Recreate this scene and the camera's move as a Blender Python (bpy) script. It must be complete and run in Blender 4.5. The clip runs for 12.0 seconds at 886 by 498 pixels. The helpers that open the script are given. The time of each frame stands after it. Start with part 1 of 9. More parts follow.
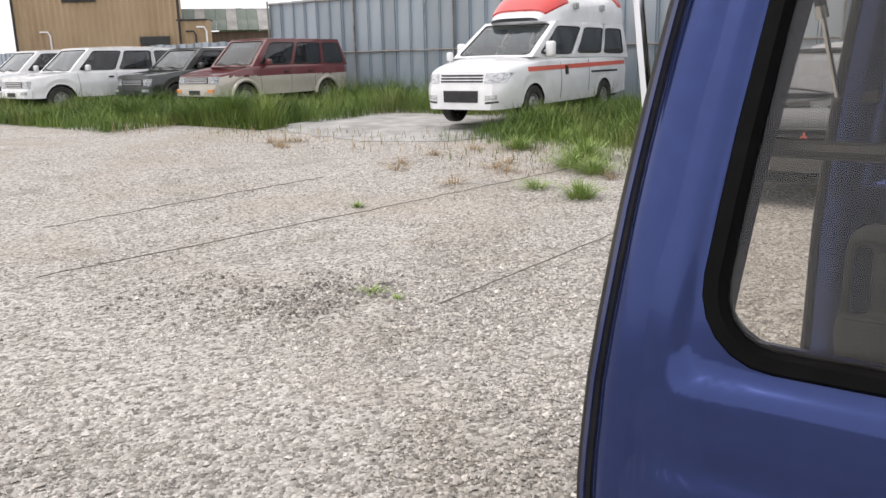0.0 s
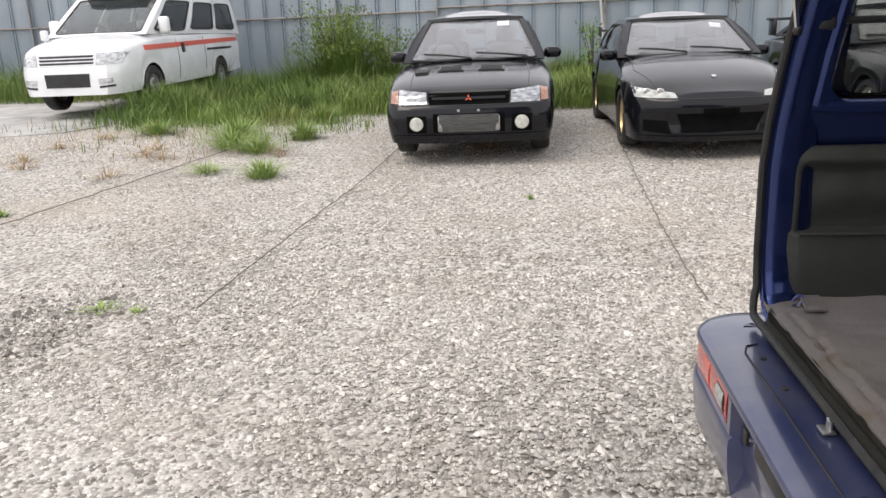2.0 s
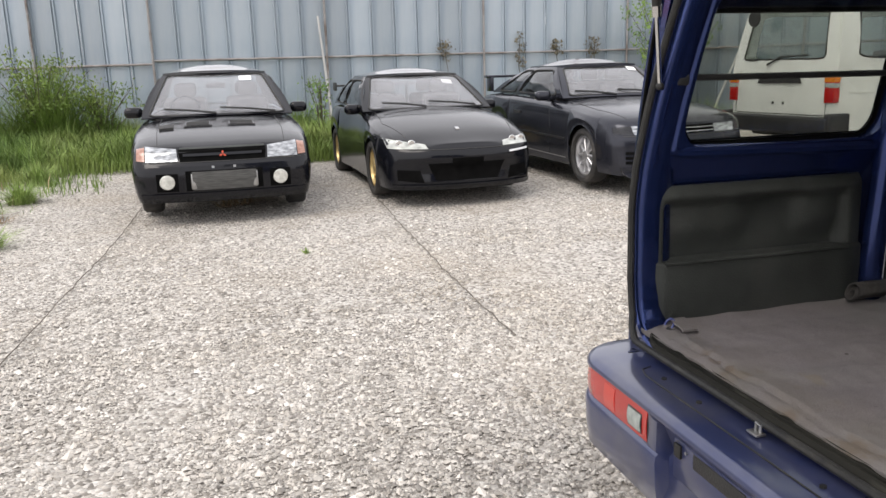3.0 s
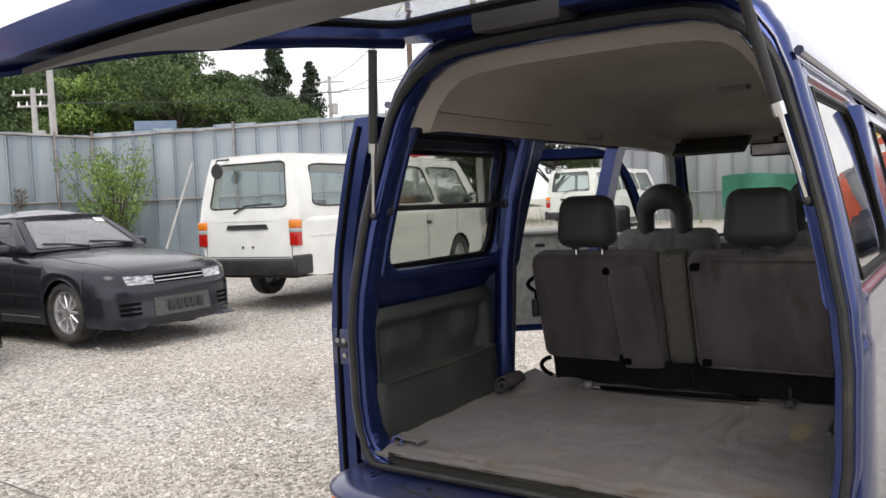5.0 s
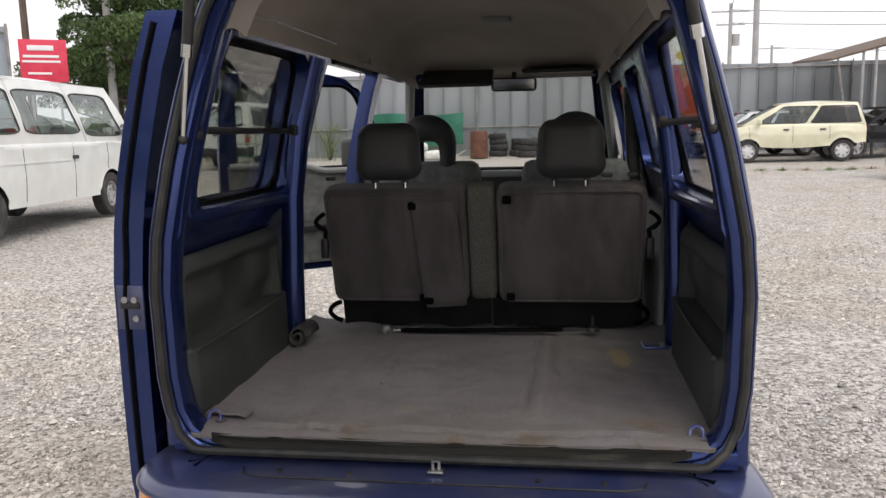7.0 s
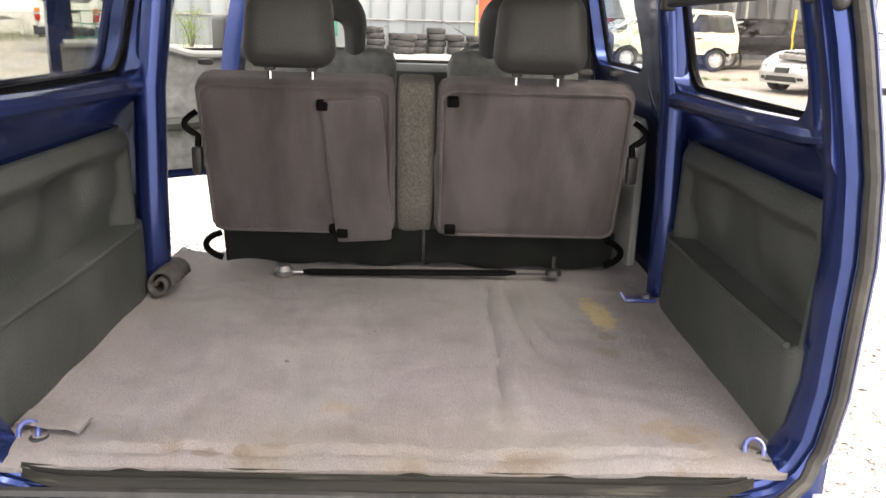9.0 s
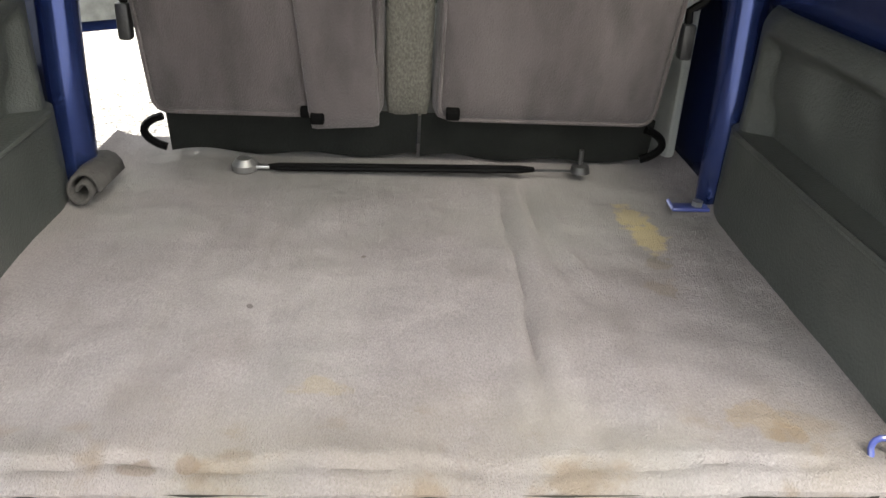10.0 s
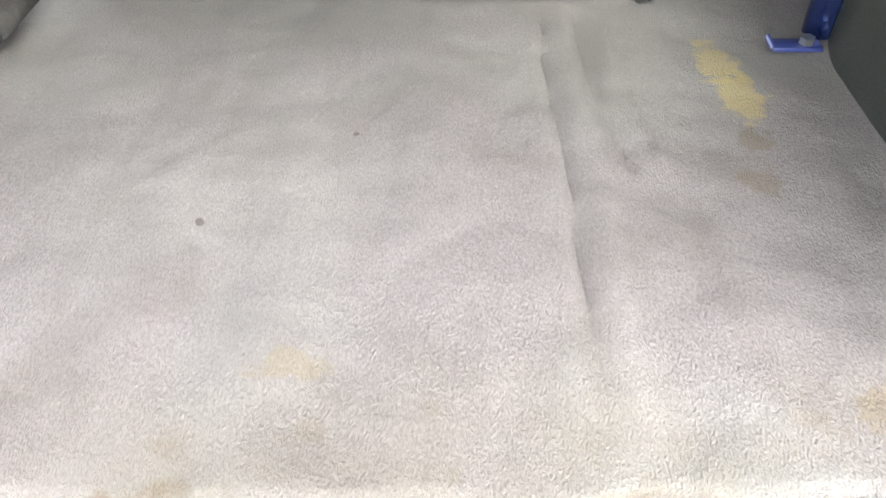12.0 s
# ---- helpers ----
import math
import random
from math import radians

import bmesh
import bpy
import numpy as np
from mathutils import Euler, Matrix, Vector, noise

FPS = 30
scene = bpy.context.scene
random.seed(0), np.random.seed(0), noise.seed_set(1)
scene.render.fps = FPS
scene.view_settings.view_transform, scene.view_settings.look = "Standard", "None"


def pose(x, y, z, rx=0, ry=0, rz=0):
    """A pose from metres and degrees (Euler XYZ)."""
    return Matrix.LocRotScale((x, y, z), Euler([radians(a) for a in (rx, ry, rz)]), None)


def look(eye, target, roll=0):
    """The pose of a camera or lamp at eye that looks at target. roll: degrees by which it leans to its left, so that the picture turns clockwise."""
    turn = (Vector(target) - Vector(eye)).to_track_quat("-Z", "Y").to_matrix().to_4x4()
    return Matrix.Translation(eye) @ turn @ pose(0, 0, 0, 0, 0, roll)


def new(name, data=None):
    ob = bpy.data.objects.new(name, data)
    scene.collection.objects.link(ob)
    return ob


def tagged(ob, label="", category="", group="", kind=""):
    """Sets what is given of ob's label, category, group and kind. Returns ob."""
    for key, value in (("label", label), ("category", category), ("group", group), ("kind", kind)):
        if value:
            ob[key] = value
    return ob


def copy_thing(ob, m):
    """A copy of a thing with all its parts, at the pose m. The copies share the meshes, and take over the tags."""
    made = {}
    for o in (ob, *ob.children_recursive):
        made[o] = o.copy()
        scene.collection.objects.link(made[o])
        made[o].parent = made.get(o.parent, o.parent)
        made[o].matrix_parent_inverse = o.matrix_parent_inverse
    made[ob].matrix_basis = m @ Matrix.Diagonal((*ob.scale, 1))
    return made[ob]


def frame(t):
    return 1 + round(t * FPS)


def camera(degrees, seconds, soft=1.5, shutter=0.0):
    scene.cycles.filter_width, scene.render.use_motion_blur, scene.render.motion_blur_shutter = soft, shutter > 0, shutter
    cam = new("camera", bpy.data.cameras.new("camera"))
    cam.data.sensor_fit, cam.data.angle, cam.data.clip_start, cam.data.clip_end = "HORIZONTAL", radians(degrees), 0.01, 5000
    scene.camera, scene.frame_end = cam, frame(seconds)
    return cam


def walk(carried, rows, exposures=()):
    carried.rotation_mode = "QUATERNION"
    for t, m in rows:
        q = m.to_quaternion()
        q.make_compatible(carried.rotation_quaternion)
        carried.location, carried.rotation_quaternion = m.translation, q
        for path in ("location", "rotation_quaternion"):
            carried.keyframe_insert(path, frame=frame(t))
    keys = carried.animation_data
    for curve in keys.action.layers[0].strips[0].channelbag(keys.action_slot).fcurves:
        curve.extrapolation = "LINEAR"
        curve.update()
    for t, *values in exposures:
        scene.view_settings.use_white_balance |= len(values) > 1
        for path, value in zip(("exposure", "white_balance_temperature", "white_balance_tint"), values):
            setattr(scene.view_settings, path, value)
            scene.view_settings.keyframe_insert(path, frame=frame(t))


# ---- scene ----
from mathutils.bvhtree import BVHTree

cam = camera(58.4, 12.0)
PATH = [
    (0, (1.405, 0.34, 1.464), (-0.187, -0.777, 0.997), -1.3),
    (0.5, (1.413, 0.108, 1.413), (-0.263, -0.838, 0.869), -2.5),
    (1, (1.408, -0.148, 1.43), (-0.386, -0.858, 0.904), -0.2),
    (1.5, (1.487, -0.386, 1.425), (-0.413, -0.777, 0.936), -3.0),
    (2, (1.437, -0.614, 1.398), (-0.477, -0.816, 0.855), -2.4),
    (2.5, (1.357, -0.841, 1.389), (-0.575, -0.769, 0.876), 0.4),
    (3, (1.371, -1.104, 1.411), (-0.514, -0.599, 0.971), -1.7),
    (3.5, (1.277, -1.292, 1.377), (-0.553, -0.567, 1.022), -1.1),
    (3.7, (1.215, -1.367, 1.388), (-0.534, -0.456, 1.056), -2.6),
    (5.3, (0.787, -1.808, 1.379), (-0.244, -0.096, 1.285), -1.0),
    (5.5, (0.724, -1.827, 1.371), (-0.26, -0.088, 1.277), 0.1),
    (6, (0.506, -1.865, 1.369), (-0.132, 0.021, 1.188), 0.0),
    (6.5, (0.341, -1.872, 1.378), (-0.118, 0.046, 1.041), -1.0),
    (7, (0.259, -1.677, 1.366), (-0.024, 0.279, 1.063), -1.3),
    (7.2, (0.228, -1.621, 1.36), (0.017, 0.344, 1.056), 0.2),
    (8.8, (0.037, -1.125, 1.325), (0.064, 0.821, 0.865), 1.5),
    (9, (0.041, -1.039, 1.311), (0.089, 0.883, 0.762), 1.7),
    (9.5, (0.036, -0.854, 1.29), (0.113, 1.021, 0.598), 1.7),
    (10, (-0.012, -0.628, 1.29), (0.115, 1.149, 0.382), 3.0),
    (10.5, (0.006, -0.468, 1.273), (0.118, 1.209, 0.188), 3.0),
    (11, (0.029, -0.325, 1.249), (0.138, 1.254, 0.027), 4.0),
    (11.5, (0.02, -0.271, 1.254), (0.103, 1.22, -0.076), 2.2),
    (12, (0.018, -0.262, 1.252), (0.08, 1.182, -0.13), 1.8),
]
EXPOSURE = [(0, 0.42, 6600, 13.0), (1, 0.5, 6600, 12.5), (2, 0.6, 6600, 12.5), (3.5, 0.74, 6600, 12.0), (5.3, 0.58, 6600, 12.5), (5.9, 0.44, 6600, 13.0), (6.5, 0.4, 6600, 13.0), (7.2, 0.47, 6600, 13.5), (8, 1.35, 6600, 15.0), (8.8, 2.2, 7050, 14.5), (9.5, 2.74, 6950, 8.0), (10, 2.63, 6800, 6.0), (10.5, 2.9, 6650, 5.5), (11, 3.3, 6550, 4.5), (12, 3.28, 6450, 3.5)]
walk(cam, [(t, look(e, g, r)) for t, e, g, r in PATH], EXPOSURE)

# ---- world and light ----
world = bpy.data.worlds.new("world")
scene.world = world
world.use_nodes = True
wn = world.node_tree.nodes
wl = world.node_tree.links
sky = wn.new("ShaderNodeTexSky")
sky.sky_type = "NISHITA"
sky.sun_disc = False
sky.sun_elevation = radians(52)
sky.sun_rotation = radians(150)
sky.air_density = 1.0
sky.dust_density = 6.0
sky.ozone_density = 1.0
# A cloud layer whitens the sky evenly.
cloud = wn.new("ShaderNodeMix")
cloud.data_type = "RGBA"
cloud.inputs[0].default_value = 0.82
cloud.inputs[7].default_value = (11.9, 12.0, 12.4, 1)
wl.new(sky.outputs[0], cloud.inputs[6])
wl.new(cloud.outputs[2], wn["Background"].inputs[0])
wn["Background"].inputs[1].default_value = 0.085
sun = new("sun", bpy.data.lights.new("sun", "SUN"))
sun.data.energy = 0.9
sun.data.angle = radians(35)
sun.data.color = (1.0, 0.96, 0.9)
sun.matrix_world = look((0, 0, 20), (-4.5, 5.5, 10), 0)

# ---- materials ----


def nodes_of(name):
    m = bpy.data.materials.new(name)
    m.use_nodes = True
    return m, m.node_tree.nodes, m.node_tree.links, m.node_tree.nodes["Principled BSDF"]


def noisy(name, a, b, scale, rough=0.6, bump=0.0, metal=0.0, stain=None, stain_scale=1.5, stain_at=0.6, stain_amount=0.6, coat=0.0, stretch=(1, 1, 1), island=0.0, per_object=0.0, bump_scale=0.0, sheen=0.0, rough2=None):
    """Two colours mixed by noise, a wide stain over them, and fine relief."""
    m, n, l, p = nodes_of(name)
    co = n.new("ShaderNodeTexCoord")
    mp = n.new("ShaderNodeMapping")
    mp.inputs["Scale"].default_value = stretch
    l.new(co.outputs["Object"], mp.inputs[0])
    t = n.new("ShaderNodeTexNoise")
    t.inputs["Scale"].default_value = scale
    t.inputs["Detail"].default_value = 6
    l.new(mp.outputs[0], t.inputs["Vector"])
    r = n.new("ShaderNodeValToRGB")
    r.color_ramp.elements[0].position, r.color_ramp.elements[1].position = 0.32, 0.68
    r.color_ramp.elements[0].color, r.color_ramp.elements[1].color = (*a, 1), (*b, 1)
    l.new(t.outputs["Fac"], r.inputs[0])
    out = r.outputs[0]
    if stain:
        t2 = n.new("ShaderNodeTexNoise")
        t2.inputs["Scale"].default_value = stain_scale
        t2.inputs["Detail"].default_value = 8
        l.new(mp.outputs[0], t2.inputs["Vector"])
        r2 = n.new("ShaderNodeMapRange")
        r2.inputs[1].default_value, r2.inputs[2].default_value = stain_at - 0.08, stain_at + 0.12
        r2.inputs[4].default_value = stain_amount
        l.new(t2.outputs["Fac"], r2.inputs[0])
        x = n.new("ShaderNodeMix")
        x.data_type = "RGBA"
        x.inputs[7].default_value = (*stain, 1)
        l.new(r2.outputs[0], x.inputs[0])
        l.new(out, x.inputs[6])
        out = x.outputs[2]
    if island or per_object:
        if island:
            g = n.new("ShaderNodeNewGeometry").outputs["Random Per Island"]
        else:
            g = n.new("ShaderNodeObjectInfo").outputs["Random"]
        h = n.new("ShaderNodeHueSaturation")
        mr = n.new("ShaderNodeMapRange")
        k = island or per_object
        mr.inputs[3].default_value, mr.inputs[4].default_value = 1 - k, 1 + k
        l.new(g, mr.inputs[0])
        l.new(mr.outputs[0], h.inputs["Value"])
        l.new(out, h.inputs["Color"])
        out = h.outputs[0]
    l.new(out, p.inputs["Base Color"])
    p.inputs["Roughness"].default_value = rough
    if rough2 is not None:
        rr = n.new("ShaderNodeMapRange")
        rr.inputs[3].default_value, rr.inputs[4].default_value = rough, rough2
        l.new(t.outputs["Fac"], rr.inputs[0])
        l.new(rr.outputs[0], p.inputs["Roughness"])
    p.inputs["Metallic"].default_value = metal
    p.inputs["Coat Weight"].default_value = coat
    p.inputs["Coat Roughness"].default_value = 0.06
    p.inputs["Sheen Weight"].default_value = sheen
    if bump:
        t3 = n.new("ShaderNodeTexNoise")
        t3.inputs["Scale"].default_value = bump_scale or scale * 4
        t3.inputs["Detail"].default_value = 5
        l.new(mp.outputs[0], t3.inputs["Vector"])
        b2 = n.new("ShaderNodeBump")
        b2.inputs["Strength"].default_value = bump
        b2.inputs["Distance"].default_value = 0.01
        l.new(t3.outputs["Fac"], b2.inputs["Height"])
        l.new(b2.outputs[0], p.inputs["Normal"])
    return m


def paint(name, c, dust=0.25, rough=0.22, metal=0.0, dust_colour=(0.33, 0.31, 0.28)):
    return noisy(name, tuple(v * 0.93 for v in c), tuple(min(1, v * 1.07) for v in c), 3.0, rough=rough, metal=metal, coat=0.8, stain=dust_colour, stain_scale=2.2, stain_at=0.55, stain_amount=dust, rough2=min(1, rough + 0.15))


def glass(name, tint=(0.9, 0.95, 0.93), rough=0.0):
    m, n, l, p = nodes_of(name)
    p.inputs["Base Color"].default_value = (*tint, 1)
    p.inputs["Roughness"].default_value = rough
    p.inputs["Transmission Weight"].default_value = 1.0
    p.inputs["IOR"].default_value = 1.52
    t = n.new("ShaderNodeTexNoise")
    t.inputs["Scale"].default_value = 9.0
    t.inputs["Detail"].default_value = 6.0
    mr = n.new("ShaderNodeMapRange")
    mr.inputs[1].default_value, mr.inputs[2].default_value = 0.5, 0.9
    mr.inputs[3].default_value, mr.inputs[4].default_value = rough, rough + 0.02
    l.new(t.outputs["Fac"], mr.inputs[0])
    l.new(mr.outputs[0], p.inputs["Roughness"])
    return m


M = {}
M["blue"] = noisy("blue_paint", (0.020, 0.038, 0.146), (0.024, 0.044, 0.162), 40.0, rough=0.2, metal=0.75, coat=0.4, stain=(0.04, 0.05, 0.11), stain_scale=3.0, stain_at=0.6, stain_amount=0.2)
M["frit"] = noisy("black_glass_border", (0.002, 0.002, 0.002), (0.004, 0.004, 0.004), 9.0, rough=0.4)
M["frit"].node_tree.nodes["Principled BSDF"].inputs["Specular IOR Level"].default_value = 0.04
M["blue_dusty"] = noisy("blue_paint_scuffed", (0.026, 0.036, 0.105), (0.038, 0.05, 0.135), 4.0, rough=0.28, metal=0.3, coat=0.7, stain=(0.085, 0.09, 0.14), stain_scale=5.0, stain_at=0.52, stain_amount=0.75)
M["rubber"] = noisy("black_rubber", (0.009, 0.009, 0.009), (0.02, 0.02, 0.018), 18.0, rough=0.6, bump=0.2, stain=(0.06, 0.055, 0.042), stain_scale=9.0, stain_at=0.6, stain_amount=0.5)
M["sill"] = noisy("worn_sill_plate", (0.011, 0.011, 0.010), (0.028, 0.027, 0.022), 12.0, rough=0.75, bump=0.25, stain=(0.12, 0.12, 0.095), stain_scale=26.0, stain_at=0.68, stain_amount=0.7, stretch=(0.2, 2.5, 2.5))
M["sill"].node_tree.nodes["Principled BSDF"].inputs["Specular IOR Level"].default_value = 0.15
M["skirt"] = noisy("black_rubber_cloth", (0.006, 0.0065, 0.006), (0.011, 0.012, 0.011), 9.0, rough=0.8, bump=0.2, bump_scale=160.0)
M["skirt"].node_tree.nodes["Principled BSDF"].inputs["Specular IOR Level"].default_value = 0.1
M["trim"] = noisy("grey_green_plastic", (0.034, 0.0375, 0.035), (0.05, 0.0545, 0.051), 6.0, rough=0.55, bump=0.25, bump_scale=220.0, stain=(0.09, 0.09, 0.083), stain_scale=4.0, stain_at=0.62, stain_amount=0.35)
M["trim"].node_tree.nodes["Principled BSDF"].inputs["Specular IOR Level"].default_value = 0.25
M["trim_light"] = noisy("light_grey_plastic", (0.22, 0.23, 0.22), (0.27, 0.28, 0.27), 6.0, rough=0.6, bump=0.2, bump_scale=220.0)
M["gate_trim"] = noisy("dark_grey_gate_plastic", (0.1, 0.098, 0.094), (0.15, 0.146, 0.14), 5.0, rough=0.6, bump=0.2, bump_scale=200.0, stain=(0.07, 0.066, 0.06), stain_scale=3.0)
M["black"] = noisy("black_plastic", (0.012, 0.012, 0.013), (0.028, 0.028, 0.028), 9.0, rough=0.5, bump=0.15, bump_scale=150.0)
M["liner"] = noisy("beige_headliner", (0.35, 0.308, 0.262), (0.42, 0.372, 0.32), 3.0, rough=0.9, bump=0.3, bump_scale=260.0, stain=(0.29, 0.252, 0.21), stain_scale=1.6, stain_at=0.58, stain_amount=0.5)
M["garnish"] = noisy("pale_beige_plastic", (0.25, 0.226, 0.196), (0.3, 0.271, 0.236), 4.0, rough=0.7, bump=0.2, bump_scale=240.0)
M["seatcloth"] = noisy("mauve_grey_seat_cloth", (0.068, 0.057, 0.058), (0.104, 0.089, 0.09), 5.0, rough=0.95, bump=0.5, bump_scale=320.0, stain=(0.036, 0.031, 0.031), stain_scale=9.0, stain_at=0.55, stain_amount=0.7, sheen=0.15, stretch=(1.5, 1, 0.45))
M["curlcloth"] = noisy("dark_grey_carpet_backing", (0.028, 0.026, 0.024), (0.055, 0.051, 0.048), 60.0, rough=0.95, bump=0.4, bump_scale=300.0)
M["beltcloth"] = noisy("khaki_woven_cloth", (0.072, 0.069, 0.058), (0.14, 0.133, 0.114), 220.0, rough=0.95, bump=0.6, bump_scale=300.0, stretch=(1, 1, 0.6))
M["headrest"] = noisy("charcoal_vinyl", (0.02, 0.021, 0.021), (0.032, 0.033, 0.032), 5.0, rough=0.55, bump=0.25, bump_scale=240.0)
M["frontcloth"] = noisy("grey_seat_cloth", (0.10, 0.105, 0.1), (0.16, 0.165, 0.16), 30.0, rough=0.95, bump=0.4, bump_scale=280.0)
M["steel"] = noisy("bare_steel", (0.3, 0.3, 0.3), (0.5, 0.5, 0.49), 20.0, rough=0.35, metal=0.9, stain=(0.2, 0.12, 0.07), stain_scale=20, stain_at=0.66)
M["chrome"] = noisy("chrome", (0.6, 0.6, 0.6), (0.75, 0.75, 0.75), 8.0, rough=0.12, metal=1.0)
M["hookblue"] = paint("hook_blue", (0.03, 0.045, 0.19), dust=0.05, rough=0.3)
M["redlens_pale"] = paint("pale_red_lens", (0.62, 0.035, 0.02), dust=0.01, rough=0.12)
M["redlens"] = paint("red_lens", (0.46, 0.012, 0.008), dust=0.01, rough=0.12)
M["amber"] = paint("amber_lens", (0.75, 0.22, 0.01), dust=0.05, rough=0.12)
M["clearlens"] = noisy("clear_lens", (0.26, 0.3, 0.28), (0.42, 0.46, 0.44), 60.0, rough=0.15, coat=0.8, stretch=(1, 0.2, 1))
M["pane"] = glass("window_glass", (0.93, 0.95, 0.92))
M["seal"] = noisy("clean_black_rubber", (0.003, 0.003, 0.003), (0.006, 0.006, 0.006), 14.0, rough=0.5, bump=0.1)
M["seal"].node_tree.nodes["Principled BSDF"].inputs["Specular IOR Level"].default_value = 0.06
# Opaque share: dust, plus the sky's milky reflection put into the glass colour.
M["pane_dusty"] = glass("sky_and_dust_windscreen", (0.72, 0.73, 0.76))
film_bsdf = M["pane_dusty"].node_tree.nodes["Principled BSDF"]
film_bsdf.inputs["Transmission Weight"].default_value = 0.88
# Near-black, so that flat slabs carry the shade of openings in their colour.
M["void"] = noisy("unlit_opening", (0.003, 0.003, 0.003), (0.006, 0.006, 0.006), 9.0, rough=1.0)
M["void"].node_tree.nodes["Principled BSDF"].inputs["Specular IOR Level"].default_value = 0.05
M["fog_glass"] = noisy("white_fog_lens", (0.4, 0.4, 0.36), (0.62, 0.62, 0.57), 30.0, rough=0.15, coat=0.8)
M["pane_dark"] = glass("tinted_glass", (0.25, 0.26, 0.27))
M["pane_smoke"] = glass("brown_tinted_quarter_glass", (0.7, 0.67, 0.615))
M["pane_smoke"].node_tree.nodes["Principled BSDF"].inputs["IOR"].default_value = 1.4
M["pane_mid"] = glass("lightly_tinted_glass", (0.72, 0.78, 0.76))
M["tyre"] = noisy("tyre_rubber", (0.018, 0.018, 0.018), (0.04, 0.038, 0.036), 14.0, rough=0.75, bump=0.3, stain=(0.12, 0.11, 0.1), stain_scale=5.0, stain_at=0.6, stain_amount=0.5)
M["alloy"] = noisy("silver_alloy", (0.45, 0.45, 0.46), (0.62, 0.62, 0.63), 8.0, rough=0.3, metal=0.7)
M["gold"] = noisy("gold_alloy", (0.5, 0.37, 0.16), (0.66, 0.52, 0.26), 8.0, rough=0.3, metal=0.7)
M["steelwheel"] = noisy("grey_steel_wheel", (0.35, 0.36, 0.36), (0.5, 0.5, 0.5), 10.0, rough=0.45, metal=0.4, stain=(0.2, 0.15, 0.1), stain_scale=9, stain_at=0.62)
M["hubcap"] = noisy("white_hubcap", (0.55, 0.56, 0.57), (0.68, 0.68, 0.69), 10.0, rough=0.4)
M["lamp"] = noisy("headlamp_lens", (0.1, 0.108, 0.118), (0.55, 0.575, 0.6), 15.0, rough=0.08, coat=1.0, metal=0.3, stretch=(1, 1, 2.5))
M["lamp_bright"] = noisy("clear_headlamp_lens", (0.3, 0.31, 0.32), (0.78, 0.8, 0.82), 15.0, rough=0.1, coat=1.0, metal=0.2, stretch=(1, 1, 2.0))
M["paper"] = noisy("white_paper", (0.75, 0.76, 0.77), (0.82, 0.82, 0.82), 5.0, rough=0.8)
M["mesh_metal"] = noisy("intercooler_fins", (0.05, 0.05, 0.048), (0.13, 0.13, 0.125), 90.0, rough=0.5, metal=0.5, stretch=(0.1, 1, 2))
M["turn_pale"] = noisy("pale_orange_lens", (0.26, 0.12, 0.08), (0.42, 0.22, 0.16), 30.0, rough=0.15, coat=0.8)
M["lamp_smoky"] = noisy("smoky_lamp_lens", (0.22, 0.235, 0.215), (0.58, 0.6, 0.56), 12.0, rough=0.12, coat=1.0, stretch=(1, 1, 2.0))
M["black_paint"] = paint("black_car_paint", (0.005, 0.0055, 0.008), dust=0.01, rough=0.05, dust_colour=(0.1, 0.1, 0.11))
# Greyer copies of black_paint: sky reflection on upward faces put into the colour.
M["hood_sky_pale"] = paint("sky_paled_black_paint", (0.012, 0.0125, 0.015), dust=0.12, rough=0.09, dust_colour=(0.06, 0.062, 0.066))
M["roof_dusty"] = paint("sky_paled_black_roof", (0.03, 0.032, 0.036), dust=0.35, rough=0.16, dust_colour=(0.1, 0.103, 0.107))
M["gunmetal"] = paint("gunmetal_paint", (0.032, 0.034, 0.044), dust=0.02, rough=0.09, metal=0.5)
for key, gloss in (("black_paint", 0.3), ("hood_sky_pale", 0.45), ("gunmetal", 0.4)):
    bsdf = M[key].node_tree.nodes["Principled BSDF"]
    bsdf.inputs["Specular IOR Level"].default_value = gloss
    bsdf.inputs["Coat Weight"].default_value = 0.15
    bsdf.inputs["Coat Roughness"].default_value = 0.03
M["white_paint"] = paint("white_car_paint", (0.72, 0.74, 0.71), dust=0.12, rough=0.28, dust_colour=(0.5, 0.48, 0.42))
M["pure_white"] = paint("bright_white_paint", (0.8, 0.81, 0.82), dust=0.06, rough=0.25)
M["cream"] = paint("cream_paint", (0.70, 0.68, 0.50), dust=0.1, rough=0.25)
M["silver"] = paint("silver_paint", (0.5, 0.52, 0.53), dust=0.08, rough=0.25, metal=0.6)
M["maroon"] = paint("maroon_paint", (0.125, 0.014, 0.016), dust=0.05, rough=0.25)
M["champagne"] = paint("champagne_paint", (0.5, 0.47, 0.41), dust=0.12, rough=0.3, metal=0.2)
M["green_black"] = paint("dark_green_paint", (0.02, 0.026, 0.024), dust=0.12, rough=0.25)
M["red"] = paint("signal_red", (0.62, 0.035, 0.028), dust=0.04, rough=0.25)
M["red_strip"] = paint("red_strip", (0.68, 0.09, 0.04), dust=0.04, rough=0.3)
M["dark_in"] = noisy("dark_cabin", (0.02, 0.02, 0.02), (0.045, 0.043, 0.04), 5.0, rough=0.9)
M["grey_in"] = noisy("grey_cabin", (0.12, 0.12, 0.12), (0.2, 0.2, 0.2), 5.0, rough=0.9)
